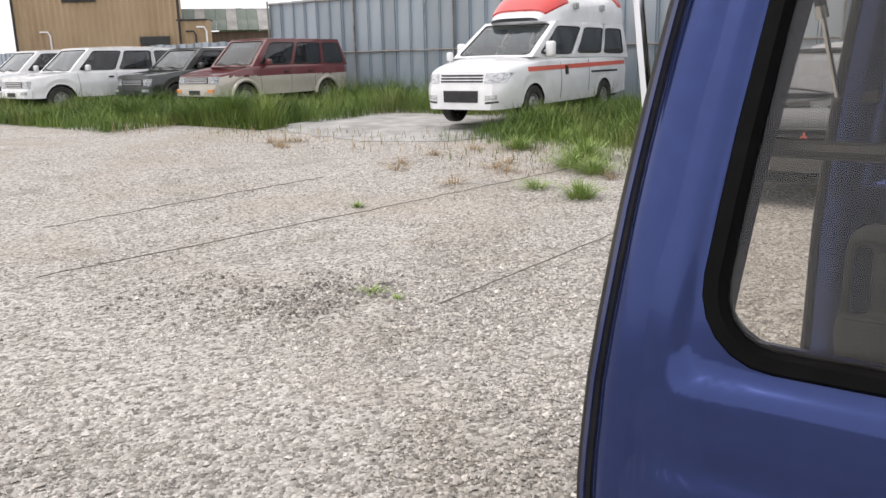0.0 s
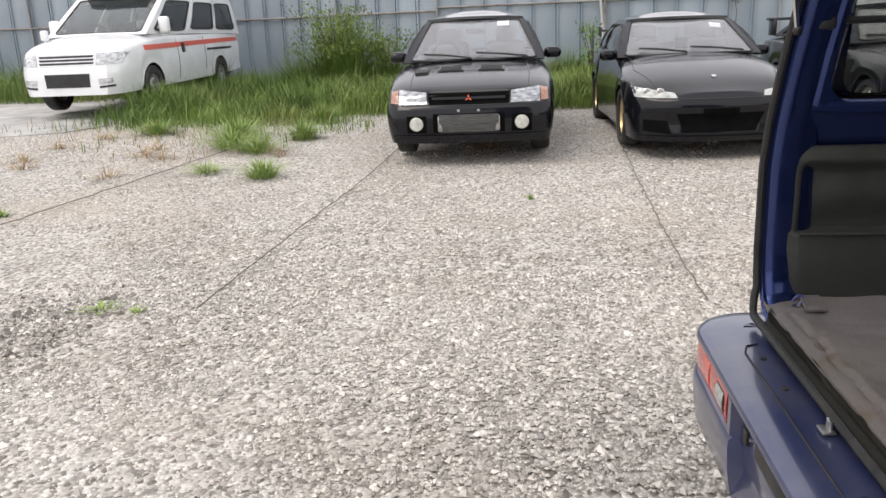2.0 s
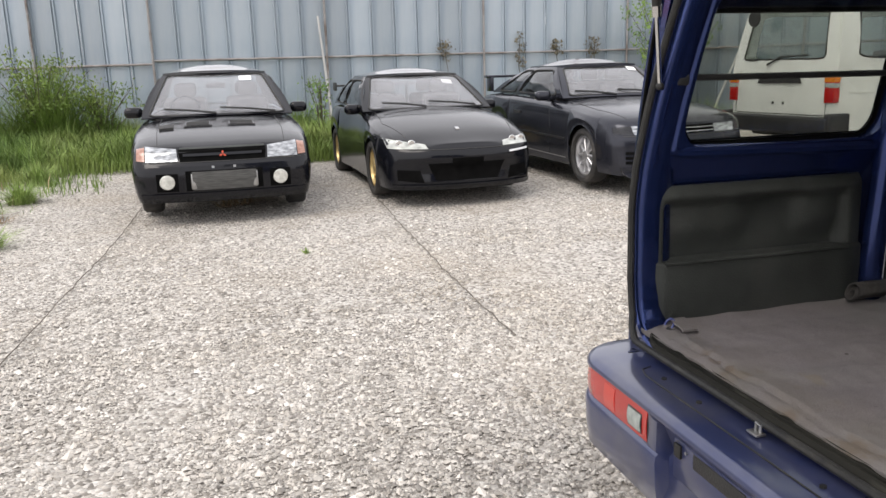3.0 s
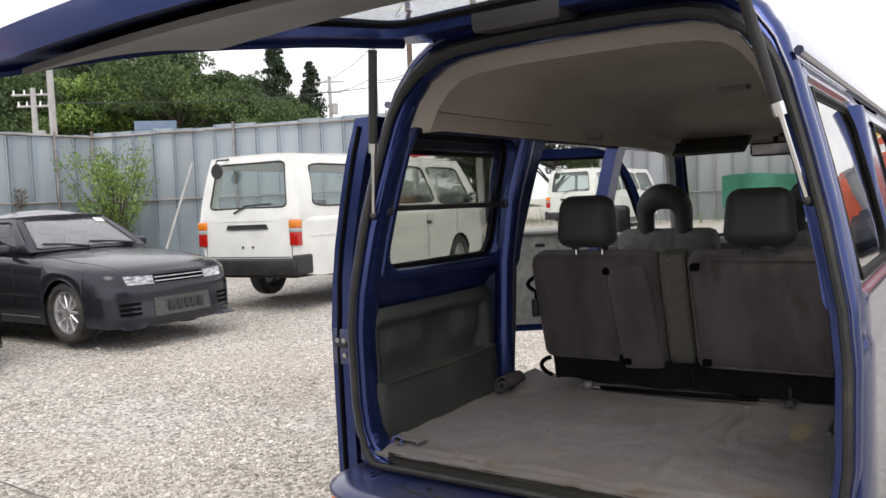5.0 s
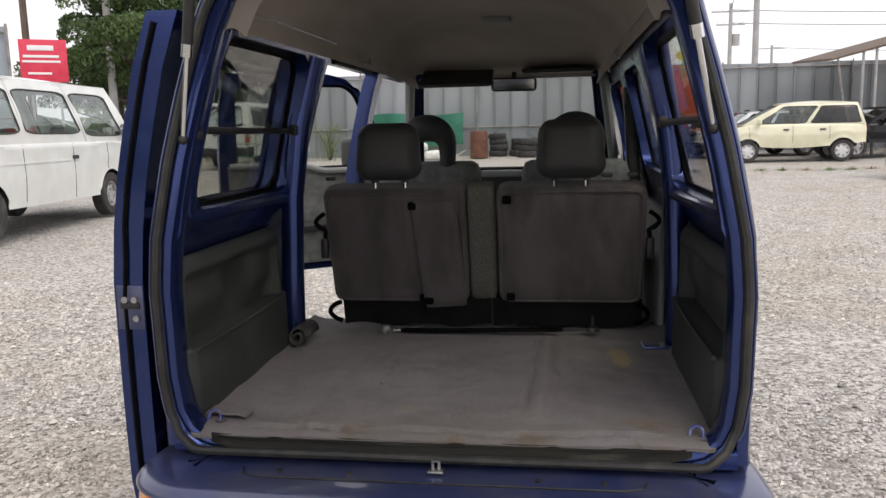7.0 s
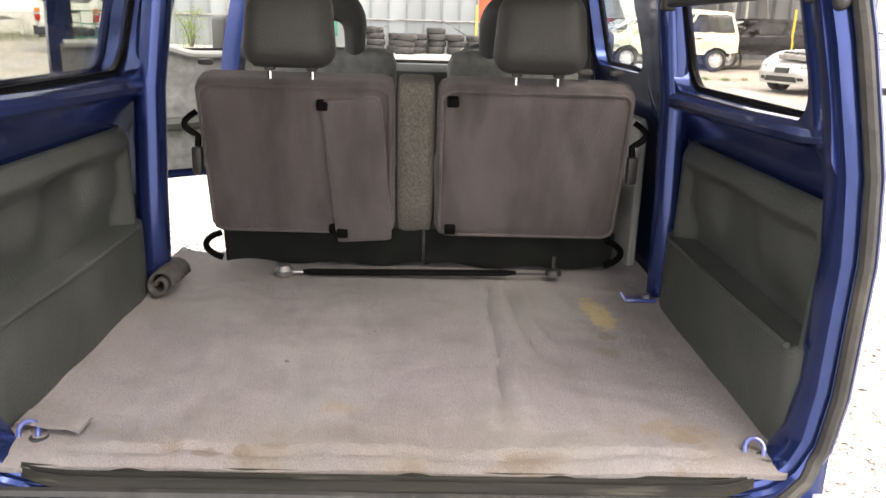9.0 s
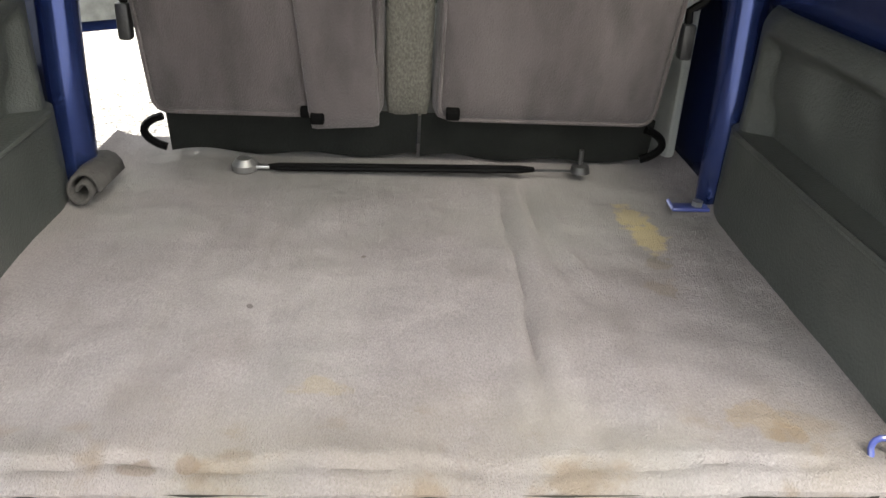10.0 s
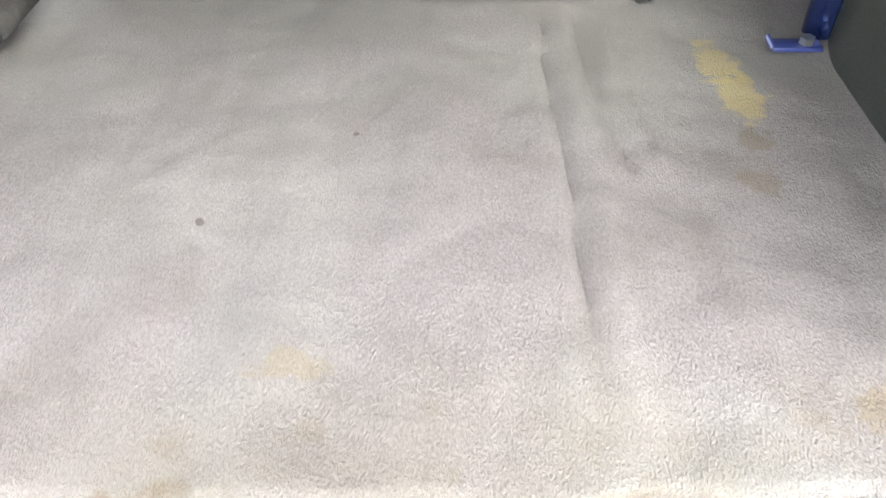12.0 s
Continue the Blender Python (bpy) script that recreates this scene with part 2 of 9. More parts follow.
M["fence"] = noisy("weathered_steel_sheet", (0.26, 0.315, 0.37), (0.34, 0.395, 0.445), 1.2, rough=0.5, metal=0.2, bump=0.1, stain=(0.46, 0.48, 0.49), stain_scale=1.7, stain_at=0.56, stain_amount=0.6, stretch=(1, 1, 0.25), per_object=0.13)
M["fence_grey"] = noisy("weathered_grey_steel_sheet", (0.2, 0.22, 0.235), (0.29, 0.31, 0.325), 1.2, rough=0.6, metal=0.2, stain=(0.3, 0.3, 0.29), stain_scale=1.7, stain_at=0.58, stain_amount=0.6, stretch=(1, 1, 0.25), per_object=0.2)
M["shed_roof"] = noisy("faded_green_roof_sheet", (0.13, 0.17, 0.14), (0.19, 0.23, 0.19), 1.5, rough=0.6, stain=(0.25, 0.26, 0.23), stain_scale=1.2)
M["shed_wood"] = noisy("brown_board_wall", (0.09, 0.065, 0.045), (0.15, 0.11, 0.08), 3.0, rough=0.8, stretch=(1, 1, 0.2))
M["rust"] = noisy("rusty_pipe", (0.15, 0.12, 0.105), (0.3, 0.275, 0.26), 6.0, rough=0.8, bump=0.3, stain=(0.33, 0.33, 0.33), stain_scale=2.0, stain_at=0.5, stain_amount=0.8)
M["pole"] = noisy("concrete_pole", (0.33, 0.33, 0.32), (0.42, 0.42, 0.41), 3.0, rough=0.85, bump=0.2)
M["wood"] = noisy("brown_pole", (0.09, 0.065, 0.05), (0.16, 0.12, 0.09), 4.0, rough=0.85, bump=0.3, stretch=(3, 3, 0.4))
M["wire"] = noisy("wire", (0.02, 0.02, 0.02), (0.04, 0.04, 0.04), 3.0, rough=0.6)
M["bark"] = noisy("bark", (0.06, 0.045, 0.035), (0.12, 0.1, 0.08), 7.0, rough=0.95, bump=0.6, stretch=(2, 2, 0.5))
M["leaf"] = noisy("leaves", (0.022, 0.05, 0.013), (0.08, 0.13, 0.03), 0.42, rough=0.65, island=0.35)
M["leaf_dark"] = noisy("cedar_needles", (0.016, 0.034, 0.016), (0.03, 0.055, 0.022), 0.6, rough=0.7, island=0.3)
M["leaf_bright"] = noisy("bright_leaves", (0.1, 0.19, 0.035), (0.2, 0.3, 0.06), 1.5, rough=0.6, island=0.25)
M["grass"] = noisy("grass", (0.065, 0.125, 0.018), (0.18, 0.265, 0.05), 0.7, rough=0.7, island=0.4, stain=(0.29, 0.29, 0.1), stain_scale=0.6, stain_at=0.56, stain_amount=0.5)
M["weed_green"] = noisy("pale_weed_leaves", (0.16, 0.25, 0.055), (0.32, 0.41, 0.13), 6.0, rough=0.7, island=0.35)
M["straw"] = noisy("dry_stalks", (0.3, 0.21, 0.12), (0.45, 0.35, 0.21), 2.0, rough=0.8, island=0.3)
M["creeper"] = noisy("dry_creeper_leaves", (0.1, 0.085, 0.05), (0.19, 0.16, 0.1), 4.0, rough=0.8, island=0.4)
M["rope"] = noisy("dark_rope", (0.1, 0.09, 0.075), (0.2, 0.175, 0.145), 40.0, rough=0.9, bump=0.4)
M["concrete"] = noisy("pale_concrete", (0.33, 0.325, 0.31), (0.5, 0.49, 0.47), 2.2, rough=0.9, bump=0.7, bump_scale=14, stain=(0.2, 0.2, 0.185), stain_scale=1.3, stain_at=0.54, stain_amount=0.6)
M["tan_wall"] = noisy("tan_corrugated_wall", (0.36, 0.26, 0.15), (0.43, 0.32, 0.2), 0.8, rough=0.7, stain=(0.28, 0.19, 0.11), stain_scale=0.9, stain_at=0.58, stain_amount=0.5, stretch=(1, 1, 0.3))
M["green_roof"] = noisy("green_sheet_roof", (0.1, 0.15, 0.12), (0.16, 0.21, 0.17), 2.0, rough=0.6)
M["sign_blue"] = noisy("blue_grey_sign", (0.1, 0.16, 0.24), (0.13, 0.19, 0.27), 3.0, rough=0.5)
M["sign_red"] = noisy("pink_red_sign", (0.6, 0.03, 0.07), (0.7, 0.05, 0.1), 3.0, rough=0.5)
M["sign_white"] = noisy("white_lettering", (0.75, 0.75, 0.75), (0.8, 0.8, 0.8), 3.0, rough=0.5)
M["container_red"] = noisy("orange_red_sheet", (0.5, 0.075, 0.03), (0.6, 0.11, 0.05), 2.0, rough=0.6, stain=(0.36, 0.1, 0.06), stain_scale=1.4, stain_at=0.58)
M["tarp"] = noisy("green_tarp", (0.013, 0.12, 0.075), (0.032, 0.175, 0.115), 3.0, rough=0.6, bump=0.5, bump_scale=7)
M["yellow"] = paint("yellow_plastic", (0.7, 0.45, 0.02), dust=0.05)
M["sack"] = noisy("white_sack", (0.6, 0.6, 0.58), (0.78, 0.78, 0.76), 6.0, rough=0.8, bump=0.6)


def carpet_material():
    m, n, l, p = nodes_of("grey_cargo_carpet")
    co = n.new("ShaderNodeTexCoord")

    def tex(scale, detail=5.0, stretch=(1, 1, 1)):
        mp = n.new("ShaderNodeMapping")
        mp.inputs["Scale"].default_value = stretch
        l.new(co.outputs["Object"], mp.inputs[0])
        t = n.new("ShaderNodeTexNoise")
        t.inputs["Scale"].default_value, t.inputs["Detail"].default_value = scale, detail
        l.new(mp.outputs[0], t.inputs["Vector"])
        return t.outputs["Fac"]

    def ramp(fac, a, b, lo=0.0, hi=1.0):
        r = n.new("ShaderNodeMapRange")
        r.inputs[1].default_value, r.inputs[2].default_value, r.inputs[3].default_value, r.inputs[4].default_value = a, b, lo, hi
        l.new(fac, r.inputs[0])
        return r.outputs[0]

    def mix(fac, a, b):
        x = n.new("ShaderNodeMix")
        x.data_type = "RGBA"
        l.new(fac, x.inputs[0])
        for k, v in ((6, a), (7, b)):
            if isinstance(v, tuple):
                x.inputs[k].default_value = (*v, 1)
            else:
                l.new(v, x.inputs[k])
        return x.outputs[2]

    def spot(cx, cy, rx, ry):
        """1 inside an uneven stain, 0 outside."""
        mp = n.new("ShaderNodeMapping")
        mp.inputs["Location"].default_value = (-cx / rx, -cy / ry, 0)
        mp.inputs["Scale"].default_value = (1 / rx, 1 / ry, 0)
        l.new(co.outputs["Object"], mp.inputs[0])
        ln = n.new("ShaderNodeVectorMath")
        ln.operation = "LENGTH"
        l.new(mp.outputs[0], ln.inputs[0])
        ad = n.new("ShaderNodeMath")
        ad.operation = "ADD"
        l.new(ln.outputs["Value"], ad.inputs[0])
        l.new(ramp(tex(38.0, 6.0), 0.3, 0.7, -0.55, 0.55), ad.inputs[1])
        return ramp(ad.outputs[0], 1.15, 0.75)

    def times(a, b):
        x = n.new("ShaderNodeMath")
        x.operation = "MULTIPLY"
        l.new(a, x.inputs[0])
        if isinstance(b, float):
            x.inputs[1].default_value = b
        else:
            l.new(b, x.inputs[1])
        return x.outputs[0]

    base = mix(ramp(tex(420.0, 3.0, (1, 0.5, 1)), 0.3, 0.7), (0.136, 0.1215, 0.125), (0.216, 0.1965, 0.200))
    base = mix(ramp(tex(3.2, 8.0, (1.0, 0.6, 1)), 0.46, 0.66, 0.0, 0.35), base, (0.255, 0.24, 0.232))
    base = mix(ramp(tex(2.1, 4.0, (1.4, 0.5, 1)), 0.48, 0.62, 0.0, 0.4), base, (0.215, 0.182, 0.176))
    base = mix(ramp(tex(26.0, 3.0, (1.0, 0.16, 1)), 0.52, 0.75, 0.0, 0.26), base, (0.11, 0.092, 0.087))
    base = mix(ramp(tex(7.0, 7.0), 0.5, 0.7, 0.0, 0.45), base, (0.115, 0.1, 0.096))
    base = mix(ramp(tex(1.7, 5.0), 0.47, 0.62, 0.0, 0.5), base, (0.188, 0.188, 0.175))
    # Yellow-brown damp along the rear edge.
    sep = n.new("ShaderNodeSeparateXYZ")
    l.new(co.outputs["Object"], sep.inputs[0])
    rear = ramp(sep.outputs["Y"], 0.22, 0.08)
    base = mix(times(rear, ramp(tex(5.0, 6.0), 0.36, 0.58, 0.0, 0.45)), base, (0.165, 0.143, 0.112))
    base = mix(times(rear, ramp(tex(13.0, 6.0), 0.58, 0.72, 0.0, 0.65)), base, (0.13, 0.095, 0.06))
    for cx, cy, rx, ry, c, k in (
        (0.440, 0.725, 0.028, 0.055, (0.30, 0.245, 0.12), 0.7), (0.450, 0.645, 0.028, 0.06, (0.30, 0.245, 0.12), 0.75),
        (0.437, 0.547, 0.024, 0.022, (0.13, 0.11, 0.085), 0.7), (0.427, 0.464, 0.034, 0.022, (0.14, 0.115, 0.09), 0.6),
        (0.45, 0.125, 0.036, 0.036, (0.17, 0.125, 0.07), 0.45), (0.47, 0.10, 0.02, 0.02, (0.13, 0.09, 0.05), 0.5), (-0.29, 0.045, 0.022, 0.012, (0.1, 0.07, 0.045), 0.55), (-0.235, 0.05, 0.016, 0.012, (0.11, 0.075, 0.045), 0.6),
        (-0.221, 0.39, 0.0045, 0.006, (0.06, 0.05, 0.045), 0.8), (-0.06, 0.557, 0.004, 0.004, (0.08, 0.06, 0.05), 0.8), (-0.098, 0.19, 0.035, 0.016, (0.17, 0.135, 0.08), 0.4),
    ):
        base = mix(times(spot(cx, cy, rx, ry), k), base, c)
    l.new(base, p.inputs["Base Color"])
    p.inputs["Roughness"].default_value = 0.95
    p.inputs["Sheen Weight"].default_value = 0.03
    b = n.new("ShaderNodeBump")
    b.inputs["Strength"].default_value, b.inputs["Distance"].default_value = 0.7, 0.006
    l.new(tex(480.0, 3.0, (1, 0.5, 1)), b.inputs["Height"])
    b2 = n.new("ShaderNodeBump")
    b2.inputs["Strength"].default_value, b2.inputs["Distance"].default_value = 0.5, 0.03
    l.new(tex(9.0, 4.0), b2.inputs["Height"])
    l.new(b.outputs[0], b2.inputs["Normal"])
    l.new(b2.outputs[0], p.inputs["Normal"])
    return m


def gravel_material():
    m, n, l, p = nodes_of("crushed_stone_ground")
    co = n.new("ShaderNodeTexCoord")

    def vor(scale):
        v = n.new("ShaderNodeTexVoronoi")
        v.inputs["Scale"].default_value = scale
        l.new(co.outputs["Object"], v.inputs["Vector"])
        return v

    def noise_of(scale, detail=6.0):
        t = n.new("ShaderNodeTexNoise")
        t.inputs["Scale"].default_value, t.inputs["Detail"].default_value = scale, detail
        l.new(co.outputs["Object"], t.inputs["Vector"])
        return t.outputs["Fac"]

    v = vor(46.0)
    hs = n.new("ShaderNodeSeparateColor")
    l.new(v.outputs["Color"], hs.inputs[0])
    r = n.new("ShaderNodeValToRGB")
    e = r.color_ramp.elements
    e[0].position, e[0].color = 0.0, (0.15, 0.138, 0.122, 1)
    e[1].position, e[1].color = 1.0, (0.74, 0.71, 0.66, 1)
    k = e.new(0.4)
    k.color = (0.45, 0.42, 0.38, 1)
    l.new(hs.outputs[0], r.inputs[0])

    def over(out, fac, colour):
        x = n.new("ShaderNodeMix")
        x.data_type = "RGBA"
        x.inputs[7].default_value = (*colour, 1)
        l.new(fac, x.inputs[0])
        l.new(out, x.inputs[6])
        return x.outputs[2]

    def mr(fac, a, b, lo, hi):
        q = n.new("ShaderNodeMapRange")
        q.inputs[1].default_value, q.inputs[2].default_value, q.inputs[3].default_value, q.inputs[4].default_value = a, b, lo, hi
        l.new(fac, q.inputs[0])
        return q.outputs[0]

    out = over(r.outputs[0], mr(noise_of(0.55), 0.5, 0.68, 0, 0.5), (0.42, 0.36, 0.28))
    out = over(out, mr(noise_of(0.8, 8), 0.58, 0.72, 0, 0.4), (0.22, 0.2, 0.18))
    out = over(out, mr(noise_of(2.6, 8), 0.55, 0.72, 0, 0.4), (0.27, 0.235, 0.19))
    out = over(out, mr(noise_of(19.0, 2), 0.62, 0.7, 0, 0.55), (0.17, 0.16, 0.145))
    out = over(out, mr(noise_of(150.0, 3), 0.45, 0.7, 0, 0.4), (0.25, 0.23, 0.2))
    l.new(out, p.inputs["Base Color"])
    p.inputs["Roughness"].default_value = 0.92
    b = n.new("ShaderNodeBump")
    b.inputs["Strength"].default_value, b.inputs["Distance"].default_value = 0.9, 0.02
    b.invert = True
    l.new(v.outputs["Distance"], b.inputs["Height"])
    l.new(b.outputs[0], p.inputs["Normal"])
    return m


M["carpet"] = carpet_material()
M["gravel"] = gravel_material()
M["damp_stone"] = noisy("damp_dark_stones", (0.13, 0.12, 0.11), (0.26, 0.24, 0.215), 11.0, rough=0.85, island=0.4)
M["stone"] = noisy("loose_stones", (0.40, 0.372, 0.332), (0.62, 0.592, 0.55), 11.0, rough=0.9, island=0.48, stain=(0.36, 0.315, 0.25), stain_scale=0.7, stain_at=0.56, stain_amount=0.6)

# ---- building helpers ----


def thing(name, label, category, group="", m=None, kind=""):
    ob = new(name)
    ob.empty_display_size = 0.1
    if m is not None:
        ob.matrix_basis = m
    return tagged(ob, label, category, group, kind)


def mesh_ob(name, bm, material, smooth=35):
    me = bpy.data.meshes.new(name)
    bmesh.ops.recalc_face_normals(bm, faces=bm.faces)
    bm.to_mesh(me)
    bm.free()
    for mt in material if isinstance(material, (list, tuple)) else [material]:
        me.materials.append(mt)
    if smooth:
        me.shade_smooth()
        me.set_sharp_from_angle(angle=radians(smooth))
    return new(name, me)


def part(name, bm, material, parent, label="", smooth=35, m=None):
    ob = mesh_ob(name, bm, material, smooth)
    ob.parent = parent
    if m is not None:
        ob.matrix_basis = m
    if label:
        ob["label"] = label
    return ob


def box(bm, c, s, bevel=0.0, seg=2, rot=None):
    r = bmesh.ops.create_cube(bm, size=1.0)
    vs = r["verts"]
    for v in vs:
        v.co = Vector((v.co.x * s[0], v.co.y * s[1], v.co.z * s[2]))
    if bevel:
        es = list({e for v in vs for e in v.link_edges})
        rb = bmesh.ops.bevel(bm, geom=es, offset=bevel, segments=seg, profile=0.5, affect="EDGES")
        vs = list({v for f in rb["faces"] for v in f.verts} | {v for v in vs if v.is_valid})
    if rot is not None:
        mt = Euler([radians(a) for a in rot]).to_matrix()
        for v in vs:
            v.co = mt @ v.co
    for v in vs:
        v.co += Vector(c)
    return vs


def boxed(c, s, bevel=0.0, seg=2, rot=None):
    bm = bmesh.new()
    box(bm, c, s, bevel, seg, rot)
    return bm


def cyl(bm, p0, p1, r0, r1=None, n=12, cap=True):
    p0, p1 = Vector(p0), Vector(p1)
    r1 = r0 if r1 is None else r1
    q = (p1 - p0).to_track_quat("Z", "Y")
    rings = []
    for p, r in ((p0, r0), (p1, r1)):
        rings.append([bm.verts.new(p + q @ Vector((r * math.cos(2 * math.pi * k / n), r * math.sin(2 * math.pi * k / n), 0))) for k in range(n)])
    for k in range(n):
        bm.faces.new((rings[0][k], rings[0][(k + 1) % n], rings[1][(k + 1) % n], rings[1][k]))
    if cap:
        bm.faces.new(rings[0][::-1])
        bm.faces.new(rings[1])


def tube(bm, pts, r, n=8, closed=False, flat=1.0):
    pts = [Vector(p) for p in pts]
    rings = []
    count = len(pts)
    last = None
    for i, p in enumerate(pts):
        a = pts[(i - 1) % count] if closed or i > 0 else p
        b = pts[(i + 1) % count] if closed or i < count - 1 else p
        d = (b - a).normalized()
        if last is None:
            side = d.orthogonal().normalized()
        else:
            side = (last - d * last.dot(d)).normalized()
        last = side
        up = d.cross(side)
        rr = r[i] if isinstance(r, (list, tuple)) else r
        rings.append([bm.verts.new(p + side * rr * math.cos(2 * math.pi * k / n) + up * rr * flat * math.sin(2 * math.pi * k / n)) for k in range(n)])
    for i in range(count if closed else count - 1):
        a, b = rings[i], rings[(i + 1) % count]
        for k in range(n):
            bm.faces.new((a[k], a[(k + 1) % n], b[(k + 1) % n], b[k]))
    if not closed:
        bm.faces.new(rings[0][::-1])
        bm.faces.new(rings[-1])


def lathe(bm, prof, axis="x", n=28, centre=(0, 0, 0)):
    """prof: (along, radius) pairs turned round an axis; closed where it returns to its start."""
    c = Vector(centre)
    rings = []
    for k in range(n):
        a = 2 * math.pi * k / n
        row = []
        for t, r in prof:
            co = (t, r * math.cos(a), r * math.sin(a)) if axis == "x" else (r * math.cos(a), t, r * math.sin(a)) if axis == "y" else (r * math.cos(a), r * math.sin(a), t)
            row.append(bm.verts.new(c + Vector(co)))
        rings.append(row)
    for k in range(n):
        a, b = rings[k], rings[(k + 1) % n]
        for i in range(len(prof) - 1):
            bm.faces.new((a[i], b[i], b[i + 1], a[i + 1]))
    bmesh.ops.remove_doubles(bm, verts=bm.verts, dist=1e-5)


def sheet(bm, fn, nu, nv, thick=None):
    """A surface of nu x nv cells from fn(u, v); with thick (a vector or a length along the normal) a closed slab."""
    p = [[Vector(fn(i / nu, j / nv)) for j in range(nv + 1)] for i in range(nu + 1)]
    top = [[bm.verts.new(q) for q in row] for row in p]
    for i in range(nu):
        for j in range(nv):
            bm.faces.new((top[i][j], top[i + 1][j], top[i + 1][j + 1], top[i][j + 1]))
    if thick is None:
        return
    low = []
    for i in range(nu + 1):
        row = []
        for j in range(nv + 1):
            if isinstance(thick, (int, float)):
                du = p[min(i + 1, nu)][j] - p[max(i - 1, 0)][j]
                dv = p[i][min(j + 1, nv)] - p[i][max(j - 1, 0)]
                off = du.cross(dv).normalized() * thick
            else:
                off = Vector(thick)
            row.append(bm.verts.new(p[i][j] + off))
        low.append(row)
    for i in range(nu):
        for j in range(nv):
            bm.faces.new((low[i][j], low[i][j + 1], low[i + 1][j + 1], low[i + 1][j]))
    edge = [(i, 0) for i in range(nu)] + [(nu, j) for j in range(nv)] + [(i, nv) for i in range(nu, 0, -1)] + [(0, j) for j in range(nv, 0, -1)]
    for k, (i, j) in enumerate(edge):
        a, b = edge[(k + 1) % len(edge)]
        bm.faces.new((top[i][j], low[i][j], low[a][b], top[a][b]))


def lerp(pts, t):
    """Piecewise linear through (t, value) pairs."""
    if t <= pts[0][0]:
        return pts[0][1]
    for (a, va), (b, vb) in zip(pts, pts[1:]):
        if t <= b:
            return va + (vb - va) * (t - a) / (b - a)
    return pts[-1][1]


def smooth_lerp(pts, t):
    """Through (t, value) pairs with a rounded course."""
    if t <= pts[0][0]:
        return pts[0][1]
    if t >= pts[-1][0]:
        return pts[-1][1]
    for i in range(len(pts) - 1):
        if t <= pts[i + 1][0]:
            (t0, v0), (t1, v1) = pts[i], pts[i + 1]
            m0 = (v1 - pts[i - 1][1]) / (t1 - pts[i - 1][0]) if i else (v1 - v0) / (t1 - t0)
            m1 = (pts[i + 2][1] - v0) / (pts[i + 2][0] - t0) if i + 2 < len(pts) else (v1 - v0) / (t1 - t0)
            h, u = t1 - t0, (t - t0) / (t1 - t0)
            return (2 * u**3 - 3 * u * u + 1) * v0 + (u**3 - 2 * u * u + u) * h * m0 + (3 * u * u - 2 * u**3) * v1 + (u**3 - u * u) * h * m1


def rounded_rect(u0, u1, v0, v1, r, k=5):
    """Points of a rounded rectangle, anticlockwise, k + 1 to each corner."""
    out = []
    for cu, cv, a0 in ((u1 - r, v1 - r, 0), (u0 + r, v1 - r, 90), (u0 + r, v0 + r, 180), (u1 - r, v0 + r, 270)):
        for i in range(k + 1):
            a = radians(a0 + 90 * i / k)
            out.append((cu + r * math.cos(a), cv + r * math.sin(a)))
    return out


def holed(bm, fn, outer, hole, r, k=5, inner=None, rings=3, split=4):
    """A panel fn(u, v) over the rectangle outer = (u0, u1, v0, v1) with a round-cornered hole; inner: fn of its back face, joined round the hole."""
    hp = rounded_rect(*hole, r, k)
    u0, u1, v0, v1 = outer
    cs = ((u1, v1), (u0, v1), (u0, v0), (u1, v0))
    # Straight runs are split so that the panel can curve.
    hpts, opts = [], []
    for c in range(4):
        arc = hp[c * (k + 1):(c + 1) * (k + 1)]
        for q in arc:
            hpts.append(q)
            opts.append(cs[c])
        nxt = hp[((c + 1) * (k + 1)) % len(hp)]
        for i in range(1, split):
            f = i / split
            hpts.append((arc[-1][0] * (1 - f) + nxt[0] * f, arc[-1][1] * (1 - f) + nxt[1] * f))
            o, p = cs[c], cs[(c + 1) % 4]
            opts.append((o[0] * (1 - f) + p[0] * f, o[1] * (1 - f) + p[1] * f))
    n = len(hpts)
    faces = (fn, inner) if inner else (fn,)
    loops = []
    for g in faces:
        rows = []
        for i in range(rings + 1):
            f = 1 - (1 - i / rings) ** (1.6 if rings > 5 else 1)
            rows.append([bm.verts.new(g(o[0] * (1 - f) + h[0] * f, o[1] * (1 - f) + h[1] * f)) for o, h in zip(opts, hpts)])
        for a, b in zip(rows, rows[1:]):
            for i in range(n):
                j = (i + 1) % n
                vs = [a[i], a[j], b[j], b[i]]
                bm.faces.new(vs)
        loops.append(rows)
    if inner:
        for row in (-1, 0):
            a, b = loops[0][row], loops[1][row]
            for i in range(n):
                bm.faces.new((a[i], a[(i + 1) % n], b[(i + 1) % n], b[i]))
    bmesh.ops.remove_doubles(bm, verts=bm.verts, dist=1e-6)
    return [fn(*q) for q in hpts]


